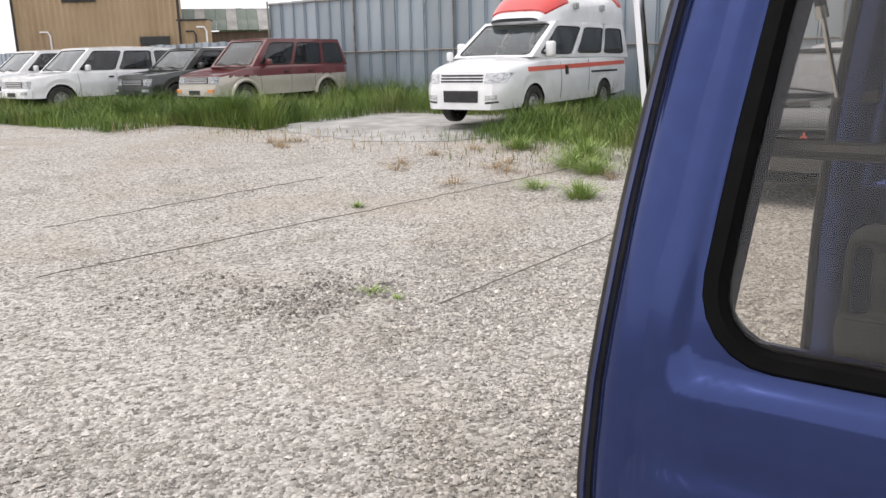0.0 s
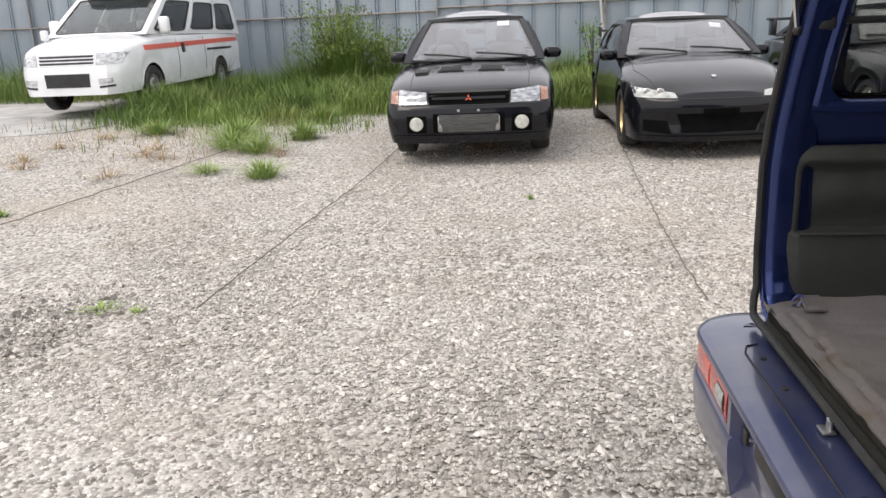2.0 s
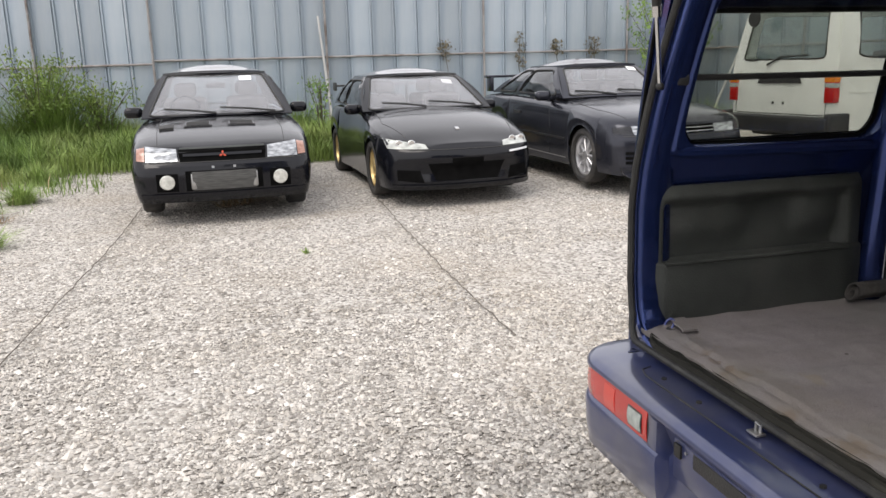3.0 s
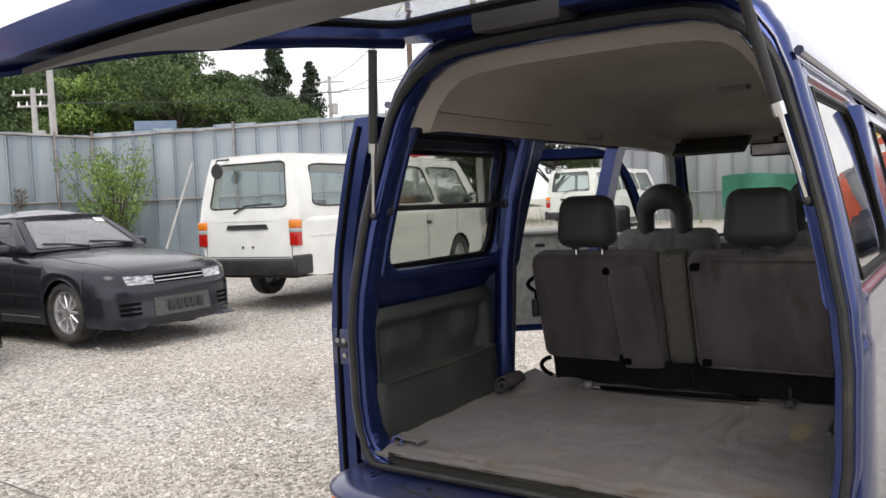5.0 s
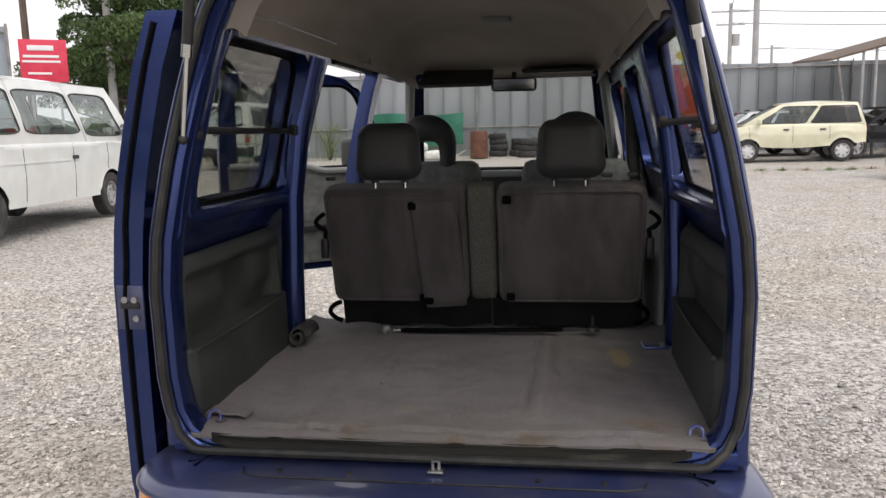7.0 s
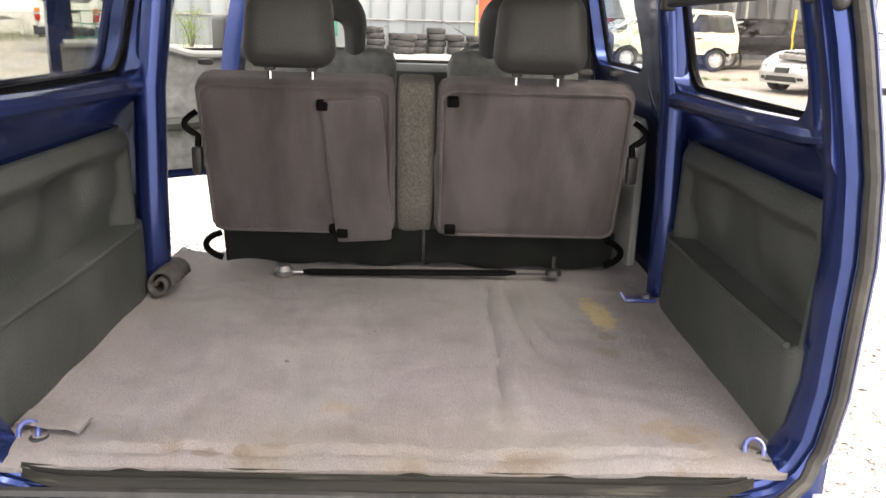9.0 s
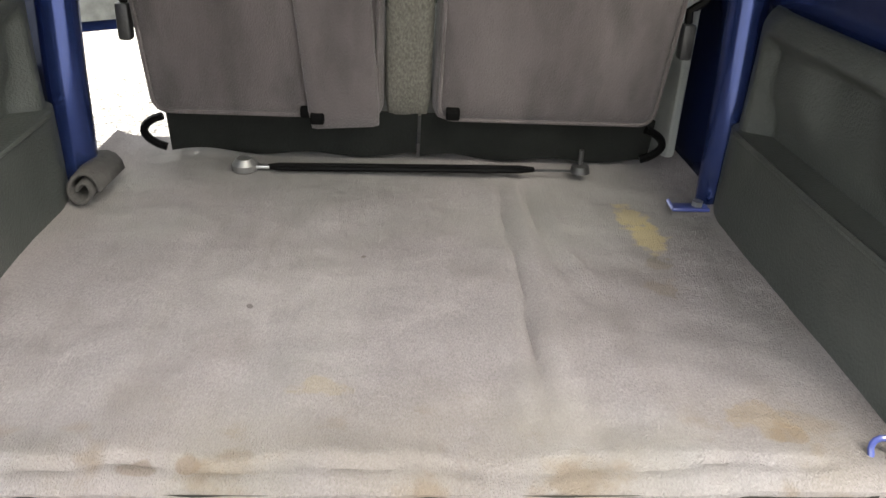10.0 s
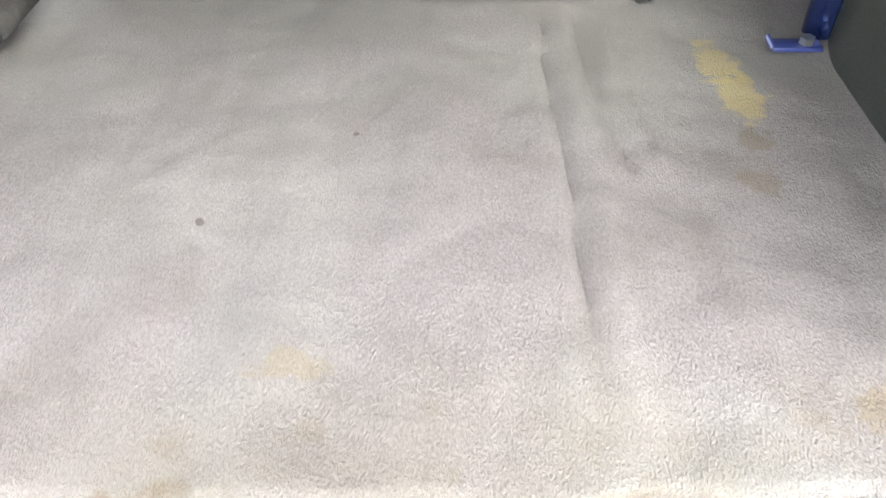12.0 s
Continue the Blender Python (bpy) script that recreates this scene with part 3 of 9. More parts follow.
def pane_in(bm, fn, hole, r, back, k=5, rings=4):
    """Glass that fills a round-cornered hole of a panel fn, as thick as back(u, v) lies behind it."""
    hp = rounded_rect(*hole, r, k)
    cu, cv = (hole[0] + hole[1]) / 2, (hole[2] + hole[3]) / 2
    n = len(hp)
    ends = []
    for g in (fn, back):
        mid = bm.verts.new(g(cu, cv))
        rows = [[bm.verts.new(g(cu + (u - cu) * i / rings, cv + (v - cv) * i / rings)) for u, v in hp] for i in range(1, rings + 1)]
        for i in range(n):
            bm.faces.new((mid, rows[0][i], rows[0][(i + 1) % n]))
        for a, b in zip(rows, rows[1:]):
            for i in range(n):
                bm.faces.new((a[i], b[i], b[(i + 1) % n], a[(i + 1) % n]))
        ends.append(rows[-1])
    for i in range(n):
        bm.faces.new((ends[0][i], ends[0][(i + 1) % n], ends[1][(i + 1) % n], ends[1][i]))

# ---- ground, fences and far setting ----


def ground_z(x, y):
    """The lot is slightly dished: level round the van, rising a little towards its edges."""
    r = math.hypot(x - 0.5, y + 1.0)
    return 0.0155 * min(24.0, max(0.0, r - 6.5))


def axis_steps(lo, hi, near0, near1, step):
    out = list(np.arange(near0, near1 + 1e-6, step))
    d, p = step, near1
    while p < hi:
        d *= 1.5
        p = min(hi, p + d)
        out.append(p)
    d, p = step, near0
    while p > lo:
        d *= 1.5
        p = max(lo, p - d)
        out.insert(0, p)
    return out


def build_ground():
    xs, ys = axis_steps(-900, 900, -24, 20, 0.5), axis_steps(-900, 900, -26, 32, 0.5)
    bm = bmesh.new()
    vs = []
    for x in xs:
        vs.append([bm.verts.new((x, y, ground_z(x, y) + (0.012 * noise.noise((x * 0.7, y * 0.7, 0)) if -24 < x < 20 and -26 < y < 32 else 0) - 0.012)) for y in ys])
    for i in range(len(xs) - 1):
        for j in range(len(ys) - 1):
            bm.faces.new((vs[i][j], vs[i + 1][j], vs[i + 1][j + 1], vs[i][j + 1]))
    return tagged(mesh_ob("ground", bm, M["gravel"]), "pale crushed stone ground with dusty patches", "ground", kind="structure")


ground = build_ground()


def pebble_field(name, label, boxes, size, seed, material):
    """Loose crushed stones as one mesh: sharp four-sided chips, each with an apex out of its middle, set a little into the ground."""
    rng = np.random.default_rng(seed)
    base = np.array([(1, 0.1, 0.0), (0.05, 1, 0.0), (-1, -0.1, 0.0), (0.0, -1, 0.0), (0.1, 0.05, 1.0)])
    tris = np.array([(0, 1, 4), (1, 2, 4), (2, 3, 4), (3, 0, 4)])
    vv, ff, at = [], [], 0
    for x0, x1, y0, y1, per in boxes:
        count = int((x1 - x0) * (y1 - y0) * per)
        px, py = rng.uniform(x0, x1, count), rng.uniform(y0, y1, count)
        # Worn patches of fine grit carry fewer stones.
        bare = np.array([noise.noise((p * 0.9, q * 0.9, seed)) + 0.5 * noise.noise((p * 3.1, q * 3.1, seed)) for p, q in zip(px, py)])
        keep = rng.uniform(0, 1, count) > (bare - 0.05) * 2.2
        px, py, count = px[keep], py[keep], int(keep.sum())
        s = size * rng.gamma(2.6, 0.385, count).clip(0.4, 3.4)
        a = rng.uniform(0, 6.283, count)
        v = base[None] + np.concatenate([rng.uniform(-0.28, 0.28, (count, 4, 3)) * (1, 1, 0.6), rng.uniform(-0.45, 0.45, (count, 1, 3)) * (1, 1, 0.4)], 1)
        v = v * s[:, None, None] * np.stack([np.ones(count), rng.uniform(0.6, 1, count), rng.uniform(0.5, 0.95, count)], 1)[:, None]
        tx, ty = rng.uniform(-0.3, 0.3, (2, count, 1))
        v = np.stack([v[..., 0] + tx * v[..., 2], v[..., 1] + ty * v[..., 2], v[..., 2] - tx * v[..., 0] - ty * v[..., 1]], -1)
        c, sn = np.cos(a)[:, None], np.sin(a)[:, None]
        w = np.stack([v[..., 0] * c - v[..., 1] * sn, v[..., 0] * sn + v[..., 1] * c, v[..., 2]], -1)
        w += np.stack([px, py, np.array([ground_z(p, q) for p, q in zip(px, py)]) - 0.009], 1)[:, None]
        vv.append(w.reshape(-1, 3))
        ff.append((tris[None] + (at + 5 * np.arange(count))[:, None, None]).reshape(-1, 3))
        at += 5 * count
    vv, ff = np.concatenate(vv), np.concatenate(ff)
    me = bpy.data.meshes.new(name)
    me.from_pydata(vv, [], ff)
    me.materials.append(material)
    return tagged(new(name, me), label, "gravel", kind="stuff")


# The middles of two damp hollows.
DX, DY, DX2, DY2 = -2.1, -3.1, -1.4, -3.95
pebble_field("gravel_stones", "loose pale grey crushed stones covering the lot", [(-3.0, -0.75, -3.5, 3.5, 5600), (-6.0, -3.0, -4.5, 5.0, 2300), (-9.5, -6.0, -7.0, 8.0, 700), (-3.0, -0.8, 3.5, 7.0, 1800), (-6.0, -1.0, 7.0, 12.0, 400), (0.8, 4.2, 0.5, 8.0, 1300), (1.0, 9.0, 8.0, 14.5, 250), (-3.0, 1.4, -6.0, -3.5, 900), (-8.5, -3.0, -12.0, -4.5, 450), (-0.75, 1.3, -3.5, -0.5, 3000)], 0.0066, 3, M["stone"])

pebble_field("damp_stones", "darker damp stones in a shallow hollow of the lot", [(DX - 0.75, DX + 0.6, DY - 0.5, DY + 0.35, 420), (DX - 0.5, DX + 0.35, DY - 0.3, DY + 0.2, 900), (DX2 - 0.8, DX2 + 0.8, DY2 - 0.35, DY2 + 0.35, 380)], 0.0092, 5, M["damp_stone"])


def ropes():
    for k, (a, b) in enumerate((((-7.95, -2.05), (-2.36, -2.32)), ((-7.7, 0.47), (-2.45, 0.31)), ((-8.4, -4.1), (-1.4, -5.2)), ((-5.9, -6.6), (-2.4, -6.9)), ((-8.6, 2.75), (-7.0, 3.05)))):
        bm = bmesh.new()
        rng = random.Random(k)
        pts = []
        for i in range(41):
            f = i / 40
            x, y = a[0] * (1 - f) + b[0] * f, a[1] * (1 - f) + b[1] * f
            pts.append((x, y + 0.02 * math.sin(5 * f + k) + rng.uniform(-0.008, 0.008), ground_z(x, y) + 0.012 + rng.uniform(-0.006, 0.004)))
        tube(bm, pts, 0.0042, 6)
        tagged(mesh_ob("marking_rope", bm, M["rope"]), "thin dark rope pegged along the gravel as a bay line", "rope", "bay lines on the gravel")


ropes()


def sheet_panel_mesh(width, height):
    """One folded steel sheet: flat pan with a doubled standing rib at its edges."""
    bm = bmesh.new()
    prof = [(0, 0), (0.012, 0.0), (0.018, 0.035), (0.045, 0.035), (0.05, 0.0), (width * 0.5, 0.004), (width - 0.05, 0.0), (width - 0.045, 0.035), (width - 0.018, 0.035), (width - 0.012, 0.0), (width, 0.0)]
    rows = [[bm.verts.new((x, -d, z)) for x, d in prof] for z in (0, height * 0.33, height * 0.66, height)]
    back = [[bm.verts.new((x, -d + 0.012, z)) for x, d in prof] for z in (0, height)]
    for a, b in zip(rows, rows[1:]):
        for i in range(len(prof) - 1):
            bm.faces.new((a[i], a[i + 1], b[i + 1], b[i]))
    for i in range(len(prof) - 1):
        bm.faces.new((back[0][i + 1], back[0][i], back[1][i], back[1][i + 1]))
        bm.faces.new((rows[0][i + 1], rows[0][i], back[0][i], back[0][i + 1]))
        bm.faces.new((rows[-1][i], rows[-1][i + 1], back[1][i + 1], back[1][i]))
    me = bpy.data.meshes.new("sheet_panel")
    bmesh.ops.recalc_face_normals(bm, faces=bm.faces)
    bm.to_mesh(me)
    bm.free()
    me.materials.append(M["fence"])
    return me


def fence_run(label, a, b, z0, height, width=0.5, rails=(0.45, 0.97), special=None, seed=0, material=None):
    """Steel sheets from a to b; the visible face is to the right of that way."""
    rng = random.Random(seed)
    a, b = Vector((*b, 0)), Vector((*a, 0))
    d = (b - a)
    n = max(1, round(d.length / width))
    w = d.length / n
    ang = math.degrees(math.atan2(d.y, d.x))
    f = thing("fence", label, "fence", m=Matrix.Translation(a + Vector((0, 0, z0))) @ pose(0, 0, 0, 0, 0, ang), kind="structure")
    me = sheet_panel_mesh(w, height)
    if material:
        me.materials.clear()
        me.materials.append(material)
    for i in range(n):
        ob = new("panel", me)
        ob.parent = f
        ob.matrix_basis = pose(i * w, rng.uniform(-0.01, 0.01), rng.uniform(-0.03, 0.02), rng.uniform(-0.4, 0.4), 0, 0)
        if special and special[0] <= i * w < special[1]:
            if i != round(13.8 / w):
                # A painted sheet over the upper part.
                part("red_sheet", boxed((i * w + w / 2, -0.045, height * 0.675), (w * 0.985, 0.012, height * 0.63), 0.002), special[2], f, "orange-red painted sheet")
    for r in rails:
        bm = bmesh.new()
        tube(bm, [(x, -0.06, height * r) for x in np.linspace(0, d.length, max(2, int(d.length / 3)))], 0.024, 8)
        part("rail", bm, M["rust"], f, "weathered horizontal steel pipe")
    for i in range(0, n + 1, 7):
        bm = bmesh.new()
        cyl(bm, (i * w, -0.09, 0), (i * w, -0.09, height + 0.05), 0.026, n=8)
        part("post", bm, M["rust"], f, "rust-streaked pipe post")
    return f


FENCE_H = 3.2
fence_run("tall weathered blue-grey steel sheet fence", (-16.3, 9.3), (-16.4, -2.4), 0.1, FENCE_H, seed=1, rails=(0.52, 0.985))
fence_run("tall weathered blue-grey steel sheet fence", (-16.4, -2.4), (-17.9, -8.0), 0.1, FENCE_H, seed=2, rails=(0.5, 0.985))
fence_run("tall weathered blue-grey steel sheet fence", (-17.9, -8.0), (-17.4, -19.5), 0.12, FENCE_H, seed=3, rails=(0.5, 0.985))
fence_run("low dark steel sheet fence", (-17.4, -19.5), (-20, -46), 0.2, 2.0, seed=4, rails=(0.6,))
fence_run("tall weathered blue-grey steel sheet fence", (-9.65, 11.96), (-16.3, 9.3), 0.1, 3.25, seed=5, rails=(0.5, 0.97))
fence_run("grey steel sheet fence with orange-red panels", (21, 27.5), (-11, 27.0), 0.3, 3.0, seed=6, width=0.6, rails=(0.35, 0.95), special=(12.5, 16.7, M["container_red"]), material=M["fence_grey"])


def concrete_pad():
    bm = bmesh.new()
    rng = random.Random(4)
    pts = []
    n = 56
    for k in range(n):
        a = 2 * math.pi * k / n
        q = 1 + 0.16 * noise.noise((1.6 * math.cos(a), 1.6 * math.sin(a), 2)) + rng.uniform(-0.05, 0.05)
        pts.append((-12.0 + 2.7 * math.cos(a) * q, -9.5 + 3.1 * math.sin(a) * q))
    top = [bm.verts.new((x, y, ground_z(x, y) + 0.005)) for x, y in pts]
    low = [bm.verts.new((x * 1.0, y, -0.03)) for x, y in pts]
    bm.faces.new(top)
    for i in range(n):
        bm.faces.new((top[i], low[i], low[(i + 1) % n], top[(i + 1) % n]))
    tagged(mesh_ob("concrete_pad", bm, M["concrete"], 0), "worn pale concrete pad with broken edges", "concrete pad", kind="structure")


concrete_pad()


def blades(name, label, patches, seed, material, category="grass"):
    """Grass as one mesh. patches: x0, x1, y0, y1, blades to the square metre, height."""
    rng = np.random.default_rng(seed)
    vv, ff, at = [], [], 0
    for x0, x1, y0, y1, per, h in patches:
        n = int((x1 - x0) * (y1 - y0) * per)
        px, py = rng.uniform(x0, x1, n), rng.uniform(y0, y1, n)
        keep = np.array([noise.noise((a * 0.55, b * 0.55, seed)) for a, b in zip(px, py)])
        k = rng.uniform(-0.5, 0.35, n) < keep
        px, py, kk = px[k], py[k], keep[k]
        n = len(px)
        # Clumps of uneven height.
        clump = np.array([noise.noise((a * 1.7, b * 1.7, seed + 5)) + 0.5 * noise.noise((a * 4.5, b * 4.5, seed + 9)) for a, b in zip(px, py)])
        hh = h * rng.uniform(0.35, 1.1, n) * np.clip(0.95 + 0.5 * kk + 0.75 * clump, 0.35, 1.9)
        a, lean = rng.uniform(0, 6.283, n), rng.uniform(0.15, 0.9, n) * hh
        w = 0.0028 + 0.005 * rng.uniform(0, 1, n)
        dx, dy, ox, oy = np.cos(a), np.sin(a), -np.sin(a) * w, np.cos(a) * w
        gz = np.array([ground_z(p, q) for p, q in zip(px, py)])
        rows = []
        for f, ww in ((0, 1.0), (0.55, 0.8), (1.0, 0.0)):
            cx, cy, cz = px + dx * lean * f * f, py + dy * lean * f * f, gz + hh * f * (1 - 0.12 * f)
            rows += [np.stack([cx - ox * ww, cy - oy * ww, cz], 1), np.stack([cx + ox * ww, cy + oy * ww, cz], 1)] if ww else [np.stack([cx, cy, cz], 1)]
        vv.append(np.stack(rows, 1).reshape(-1, 3))
        i = at + 5 * np.arange(n)
        ff += np.stack([i, i + 1, i + 3, i + 2], 1).tolist() + np.stack([i + 2, i + 3, i + 4], 1).tolist()
        at += 5 * n
    me = bpy.data.meshes.new(name)
    me.from_pydata(np.concatenate(vv), [], ff)
    me.materials.append(material)
    return tagged(new(name, me), label, category, kind="stuff")


blades("tall_grass", "lush green overgrown grass along the steel fence", [(-16.2, -11.0, -7.0, 2.6, 1900, 0.5), (-16.2, -12.0, 2.6, 9.0, 500, 0.5), (-17.6, -14.2, -19.5, -7.0, 560, 0.75), (-14.2, -11.7, -19.5, -12.0, 520, 0.6), (-11.7, -9.8, -19.5, -12.0, 3000, 0.58), (-11.0, -10.0, -6.6, -2.6, 900, 0.34), (-9.9, -8.0, -22, -14.6, 1500, 0.5), (-14.5, -9.9, -24, -19.5, 380, 0.6), (-11.5, -9.7, -7.6, -6.0, 700, 0.35)], 11, M["grass"])
blades("weed_tufts", "small green weed tufts on the gravel", [(-10.2, -7.8, -6.2, -3.2, 130, 0.15), (-10.4, -9.0, -3.4, -2.6, 120, 0.18), (-10.4, -8.6, -13, -7.5, 22, 0.11)], 12, M["grass"])
blades("dry_weeds", "dry reddish weed stalks on the gravel edge", [(-10.6, -8.0, -14.5, -3.2, 26, 0.2), (-9.2, -7.0, -5.5, -3.4, 30, 0.16)], 13, M["straw"], "weeds")
blades("verge_grass", "thin dry grass strip along the lot's edge", [(-8, 20, 16.7, 18.0, 60, 0.06)], 14, M["straw"])
blades("fence_foot_grass", "green weeds at the foot of the far steel fence", [(-14, -2.5, 24.5, 26.8, 40, 0.7), (-16, -10, 10.6, 12.3, 120, 0.7)], 15, M["grass"])


def tuft(x, y, n, h, r, seed, mat="grass", name="weed", label="bushy green weed growing in the gravel"):
    rng = random.Random(seed)
    bm = bmesh.new()
    for _ in range(int(n * 2.4)):
        a, rr = rng.uniform(0, 6.283), r * rng.random() ** 0.6
        turn = rng.uniform(-0.8, 0.8)
        bx, by = 0.4 * rr * math.cos(a + turn), 0.4 * rr * math.sin(a + turn)
        hh = h * rng.uniform(0.35, 1)
        ex, ey = 1.25 * rr * math.cos(a), 1.25 * rr * math.sin(a)
        hh *= 1.1 - 0.55 * rr / r
        w = 0.0018 + 0.0035 * rng.random()
        ox, oy = -math.sin(a) * w, math.cos(a) * w
        row = []
        for f, ww in ((0, 1), (0.5, 1.2), (1, 0.1)):
            cx, cy = bx + (ex - bx) * f * f, by + (ey - by) * f * f
            row.append((bm.verts.new((cx - ox * ww, cy - oy * ww, hh * f)), bm.verts.new((cx + ox * ww, cy + oy * ww, hh * f))))
        for p, q in zip(row, row[1:]):
            bm.faces.new((p[0], p[1], q[1], q[0]))
    ob = mesh_ob(name, bm, M[mat], 0)
    ob.location = (x, y, ground_z(x, y) - 0.01)
    return tagged(ob, label, "weed", "weeds on the gravel")


for k, (x, y, n, h, r) in enumerate(((-6.2, -3.2, 110, 0.28, 0.34), (-6.5, -3.9, 50, 0.17, 0.3), (-7.75, -3.75, 130, 0.3, 0.48), (-8.1, -4.2, 130, 0.36, 0.5), (-8.9, -4.4, 200, 0.4, 0.6), (-8.7, -3.45, 170, 0.36, 0.34), (-9.5, -5.8, 130, 0.3, 0.45), (-10.3, -3.6, 120, 0.4, 0.35), (-2.4, -2.89, 18, 0.05, 0.14), (-2.36, -2.66, 9, 0.04, 0.09), (-5.0, -0.55, 12, 0.06, 0.07), (-4.7, -5.0, 26, 0.09, 0.12))):
    tuft(x, y, n, h, r, 40 + k, "weed_green")
for k in range(17):
    straw = k % 3 == 1
    tuft(1.0 + 0.5 * k, 17.8 + 0.12 * math.sin(5.0 * k), 34, 0.11, 0.3, 300 + k, "straw" if straw else "grass", "dry_weed" if straw else "weed", "low dry grass tuft at the lot's edge" if straw else "low green grass tuft at the lot's edge")
for k, (x, y) in enumerate(((-7.4, -4.8), (-7.6, -5.1), (-7.5, -3.4), (-7.6, -1.15), (-7.7, -0.95), (-9.1, -6.4), (-7.9, -9.4), (-8.1, -9.7), (-8.54, -9.99), (-8.4, -10.2), (-8.7, -9.8), (-7.34, -6.47), (-8.05, -5.14), (-9.8, -6.1), (-6.3, -4.9), (-6.9, -6.2), (-8.3, -6.6))):
    tuft(x, y, 20, 0.17, 0.3, 80 + k, "straw", "dry_weed", "dry reddish-brown weed tuft on the gravel")


# ---- trees, poles and signs ----


def leaf_cloud(bm, rng, centre, radius, count, size, squash=0.8, shell=0.25, low=-1.0):
    for _ in range(count):
        while True:
            p = Vector((rng.uniform(-1, 1), rng.uniform(-1, 1), rng.uniform(-1, 1)))
            if shell < p.length < 1 and p.z > low:
                break
        c = Vector(centre) + Vector((p.x * radius, p.y * radius, p.z * radius * squash))
        q = Euler((rng.uniform(0, 6), rng.uniform(0, 6), rng.uniform(0, 6))).to_matrix()
        s = size * rng.uniform(0.6, 1.4)
        vs = [bm.verts.new(c + q @ Vector((a * s, b * s, d * s))) for a, b, d in ((-0.5, -0.2, 0), (0.6, 0, 0.08), (-0.2, 0.36, 0))]
        bm.faces.new(vs)


def broadleaf(seed, height, spread, leaves, size, mat):
    """Trunk, limbs and an uneven crown of leaf clumps, built round the origin."""
    rng = random.Random(seed)
    t = thing("tree", "", "tree")
    bm = bmesh.new()
    tube(bm, [(0, 0, 0), (0.1, 0.05, height * 0.25), (-0.05, 0.1, height * 0.55), (0, 0, height * 0.8)], [0.045 * height * 0.6, 0.03 * height * 0.6, 0.02 * height * 0.6, 0.008 * height], 8)
    part("trunk", bm, M["bark"], t)
    ends = []
    for k in range(9):
        a, z0 = rng.uniform(0, 6.283), height * rng.uniform(0.25, 0.6)
        r = spread * rng.uniform(0.4, 0.85)
        e = (r * math.cos(a), r * math.sin(a), z0 + height * rng.uniform(0.1, 0.3))
        bm = bmesh.new()
        tube(bm, [(0, 0, z0), (e[0] * 0.5, e[1] * 0.5, (z0 + e[2]) / 2 + 0.1), e], [0.011 * height, 0.007 * height, 0.003 * height], 6)
        part("limb", bm, M["bark"], t)
        ends.append(e)
    bm = bmesh.new()
    for e in ends + [(0, 0, height * 0.85), (spread * 0.3, 0, height * 0.75), (-spread * 0.3, spread * 0.2, height * 0.7), (0, -spread * 0.4, height * 0.6)]:
        for _ in range(3):
            c = (e[0] + rng.uniform(-1, 1) * spread * 0.28, e[1] + rng.uniform(-1, 1) * spread * 0.28, e[2] + rng.uniform(-0.6, 1) * height * 0.12)
            leaf_cloud(bm, rng, c, spread * rng.uniform(0.2, 0.34), int(leaves * 1.33), size, 0.62, 0.72, -0.35)
    part("crown", bm, M[mat], t, smooth=0)
    return t


def cedar(seed, height):
    rng = random.Random(seed)
    t = thing("tree", "", "tree")
    bm = bmesh.new()
    tube(bm, [(0, 0, 0), (0, 0, height * 0.5), (0, 0, height)], [0.02 * height, 0.013 * height, 0.002 * height], 8)
    part("trunk", bm, M["bark"], t)
    bm = bmesh.new()
    for i in range(24):
        f = i / 23
        z, r = height * (0.34 + 0.65 * f), height * 0.15 * (1 - f) ** 0.6 * rng.uniform(0.6, 1.15) + 0.3
        for k in range(5):
            a = rng.uniform(0, 6.283)
            q = rng.uniform(0.35, 0.8)
            leaf_cloud(bm, rng, (r * q * math.cos(a), r * q * math.sin(a), z - 0.2 * r * q), r * 0.5, 62, 0.3, 0.55)
    part("crown", bm, M["leaf_dark"], t, smooth=0)
    return t


kinds = [broadleaf(1, 9, 4.2, 300, 0.2, "leaf"), broadleaf(2, 10, 4.8, 300, 0.21, "leaf"), broadleaf(3, 8, 4.0, 300, 0.19, "leaf_bright"), cedar(4, 13), broadleaf(5, 9, 4.2, 520, 0.185, "leaf")]
rng = random.Random(21)
LABELS = ("leafy dark green broadleaf tree on the wooded rise", "wide dark green broadleaf tree on the wooded rise", "lighter green broadleaf tree at the wood's edge", "tall dark pointed cedar above the wood", "leafy green broadleaf tree beside the road")
first = [True] * 5


def plant(kind, x, y, z, rz, s=1.0):
    m = pose(x, y, z, 0, 0, rz)
    if first[kind]:
        first[kind] = False
        ob = kinds[kind]
        ob.matrix_basis = m
    else:
        ob = copy_thing(kinds[kind], m)
    ob.scale = (s, s, s)
    return tagged(ob, LABELS[kind], "tree", "trees beyond the fence")


def wooded_rise():
    bm = bmesh.new()

    def f(u, v):
        x, y = -125 + 85 * u, 20 + 75 * v
        h = 9.0 * math.sin(math.pi * u) ** 0.7 * math.sin(math.pi * min(1, v * 1.05)) ** 0.7
        return x, y, h - 0.3

    sheet(bm, f, 24, 24)
    tagged(mesh_ob("wooded_rise", bm, M["leaf_dark"]), "low earth rise under the trees", "hill", kind="structure")


wooded_rise()
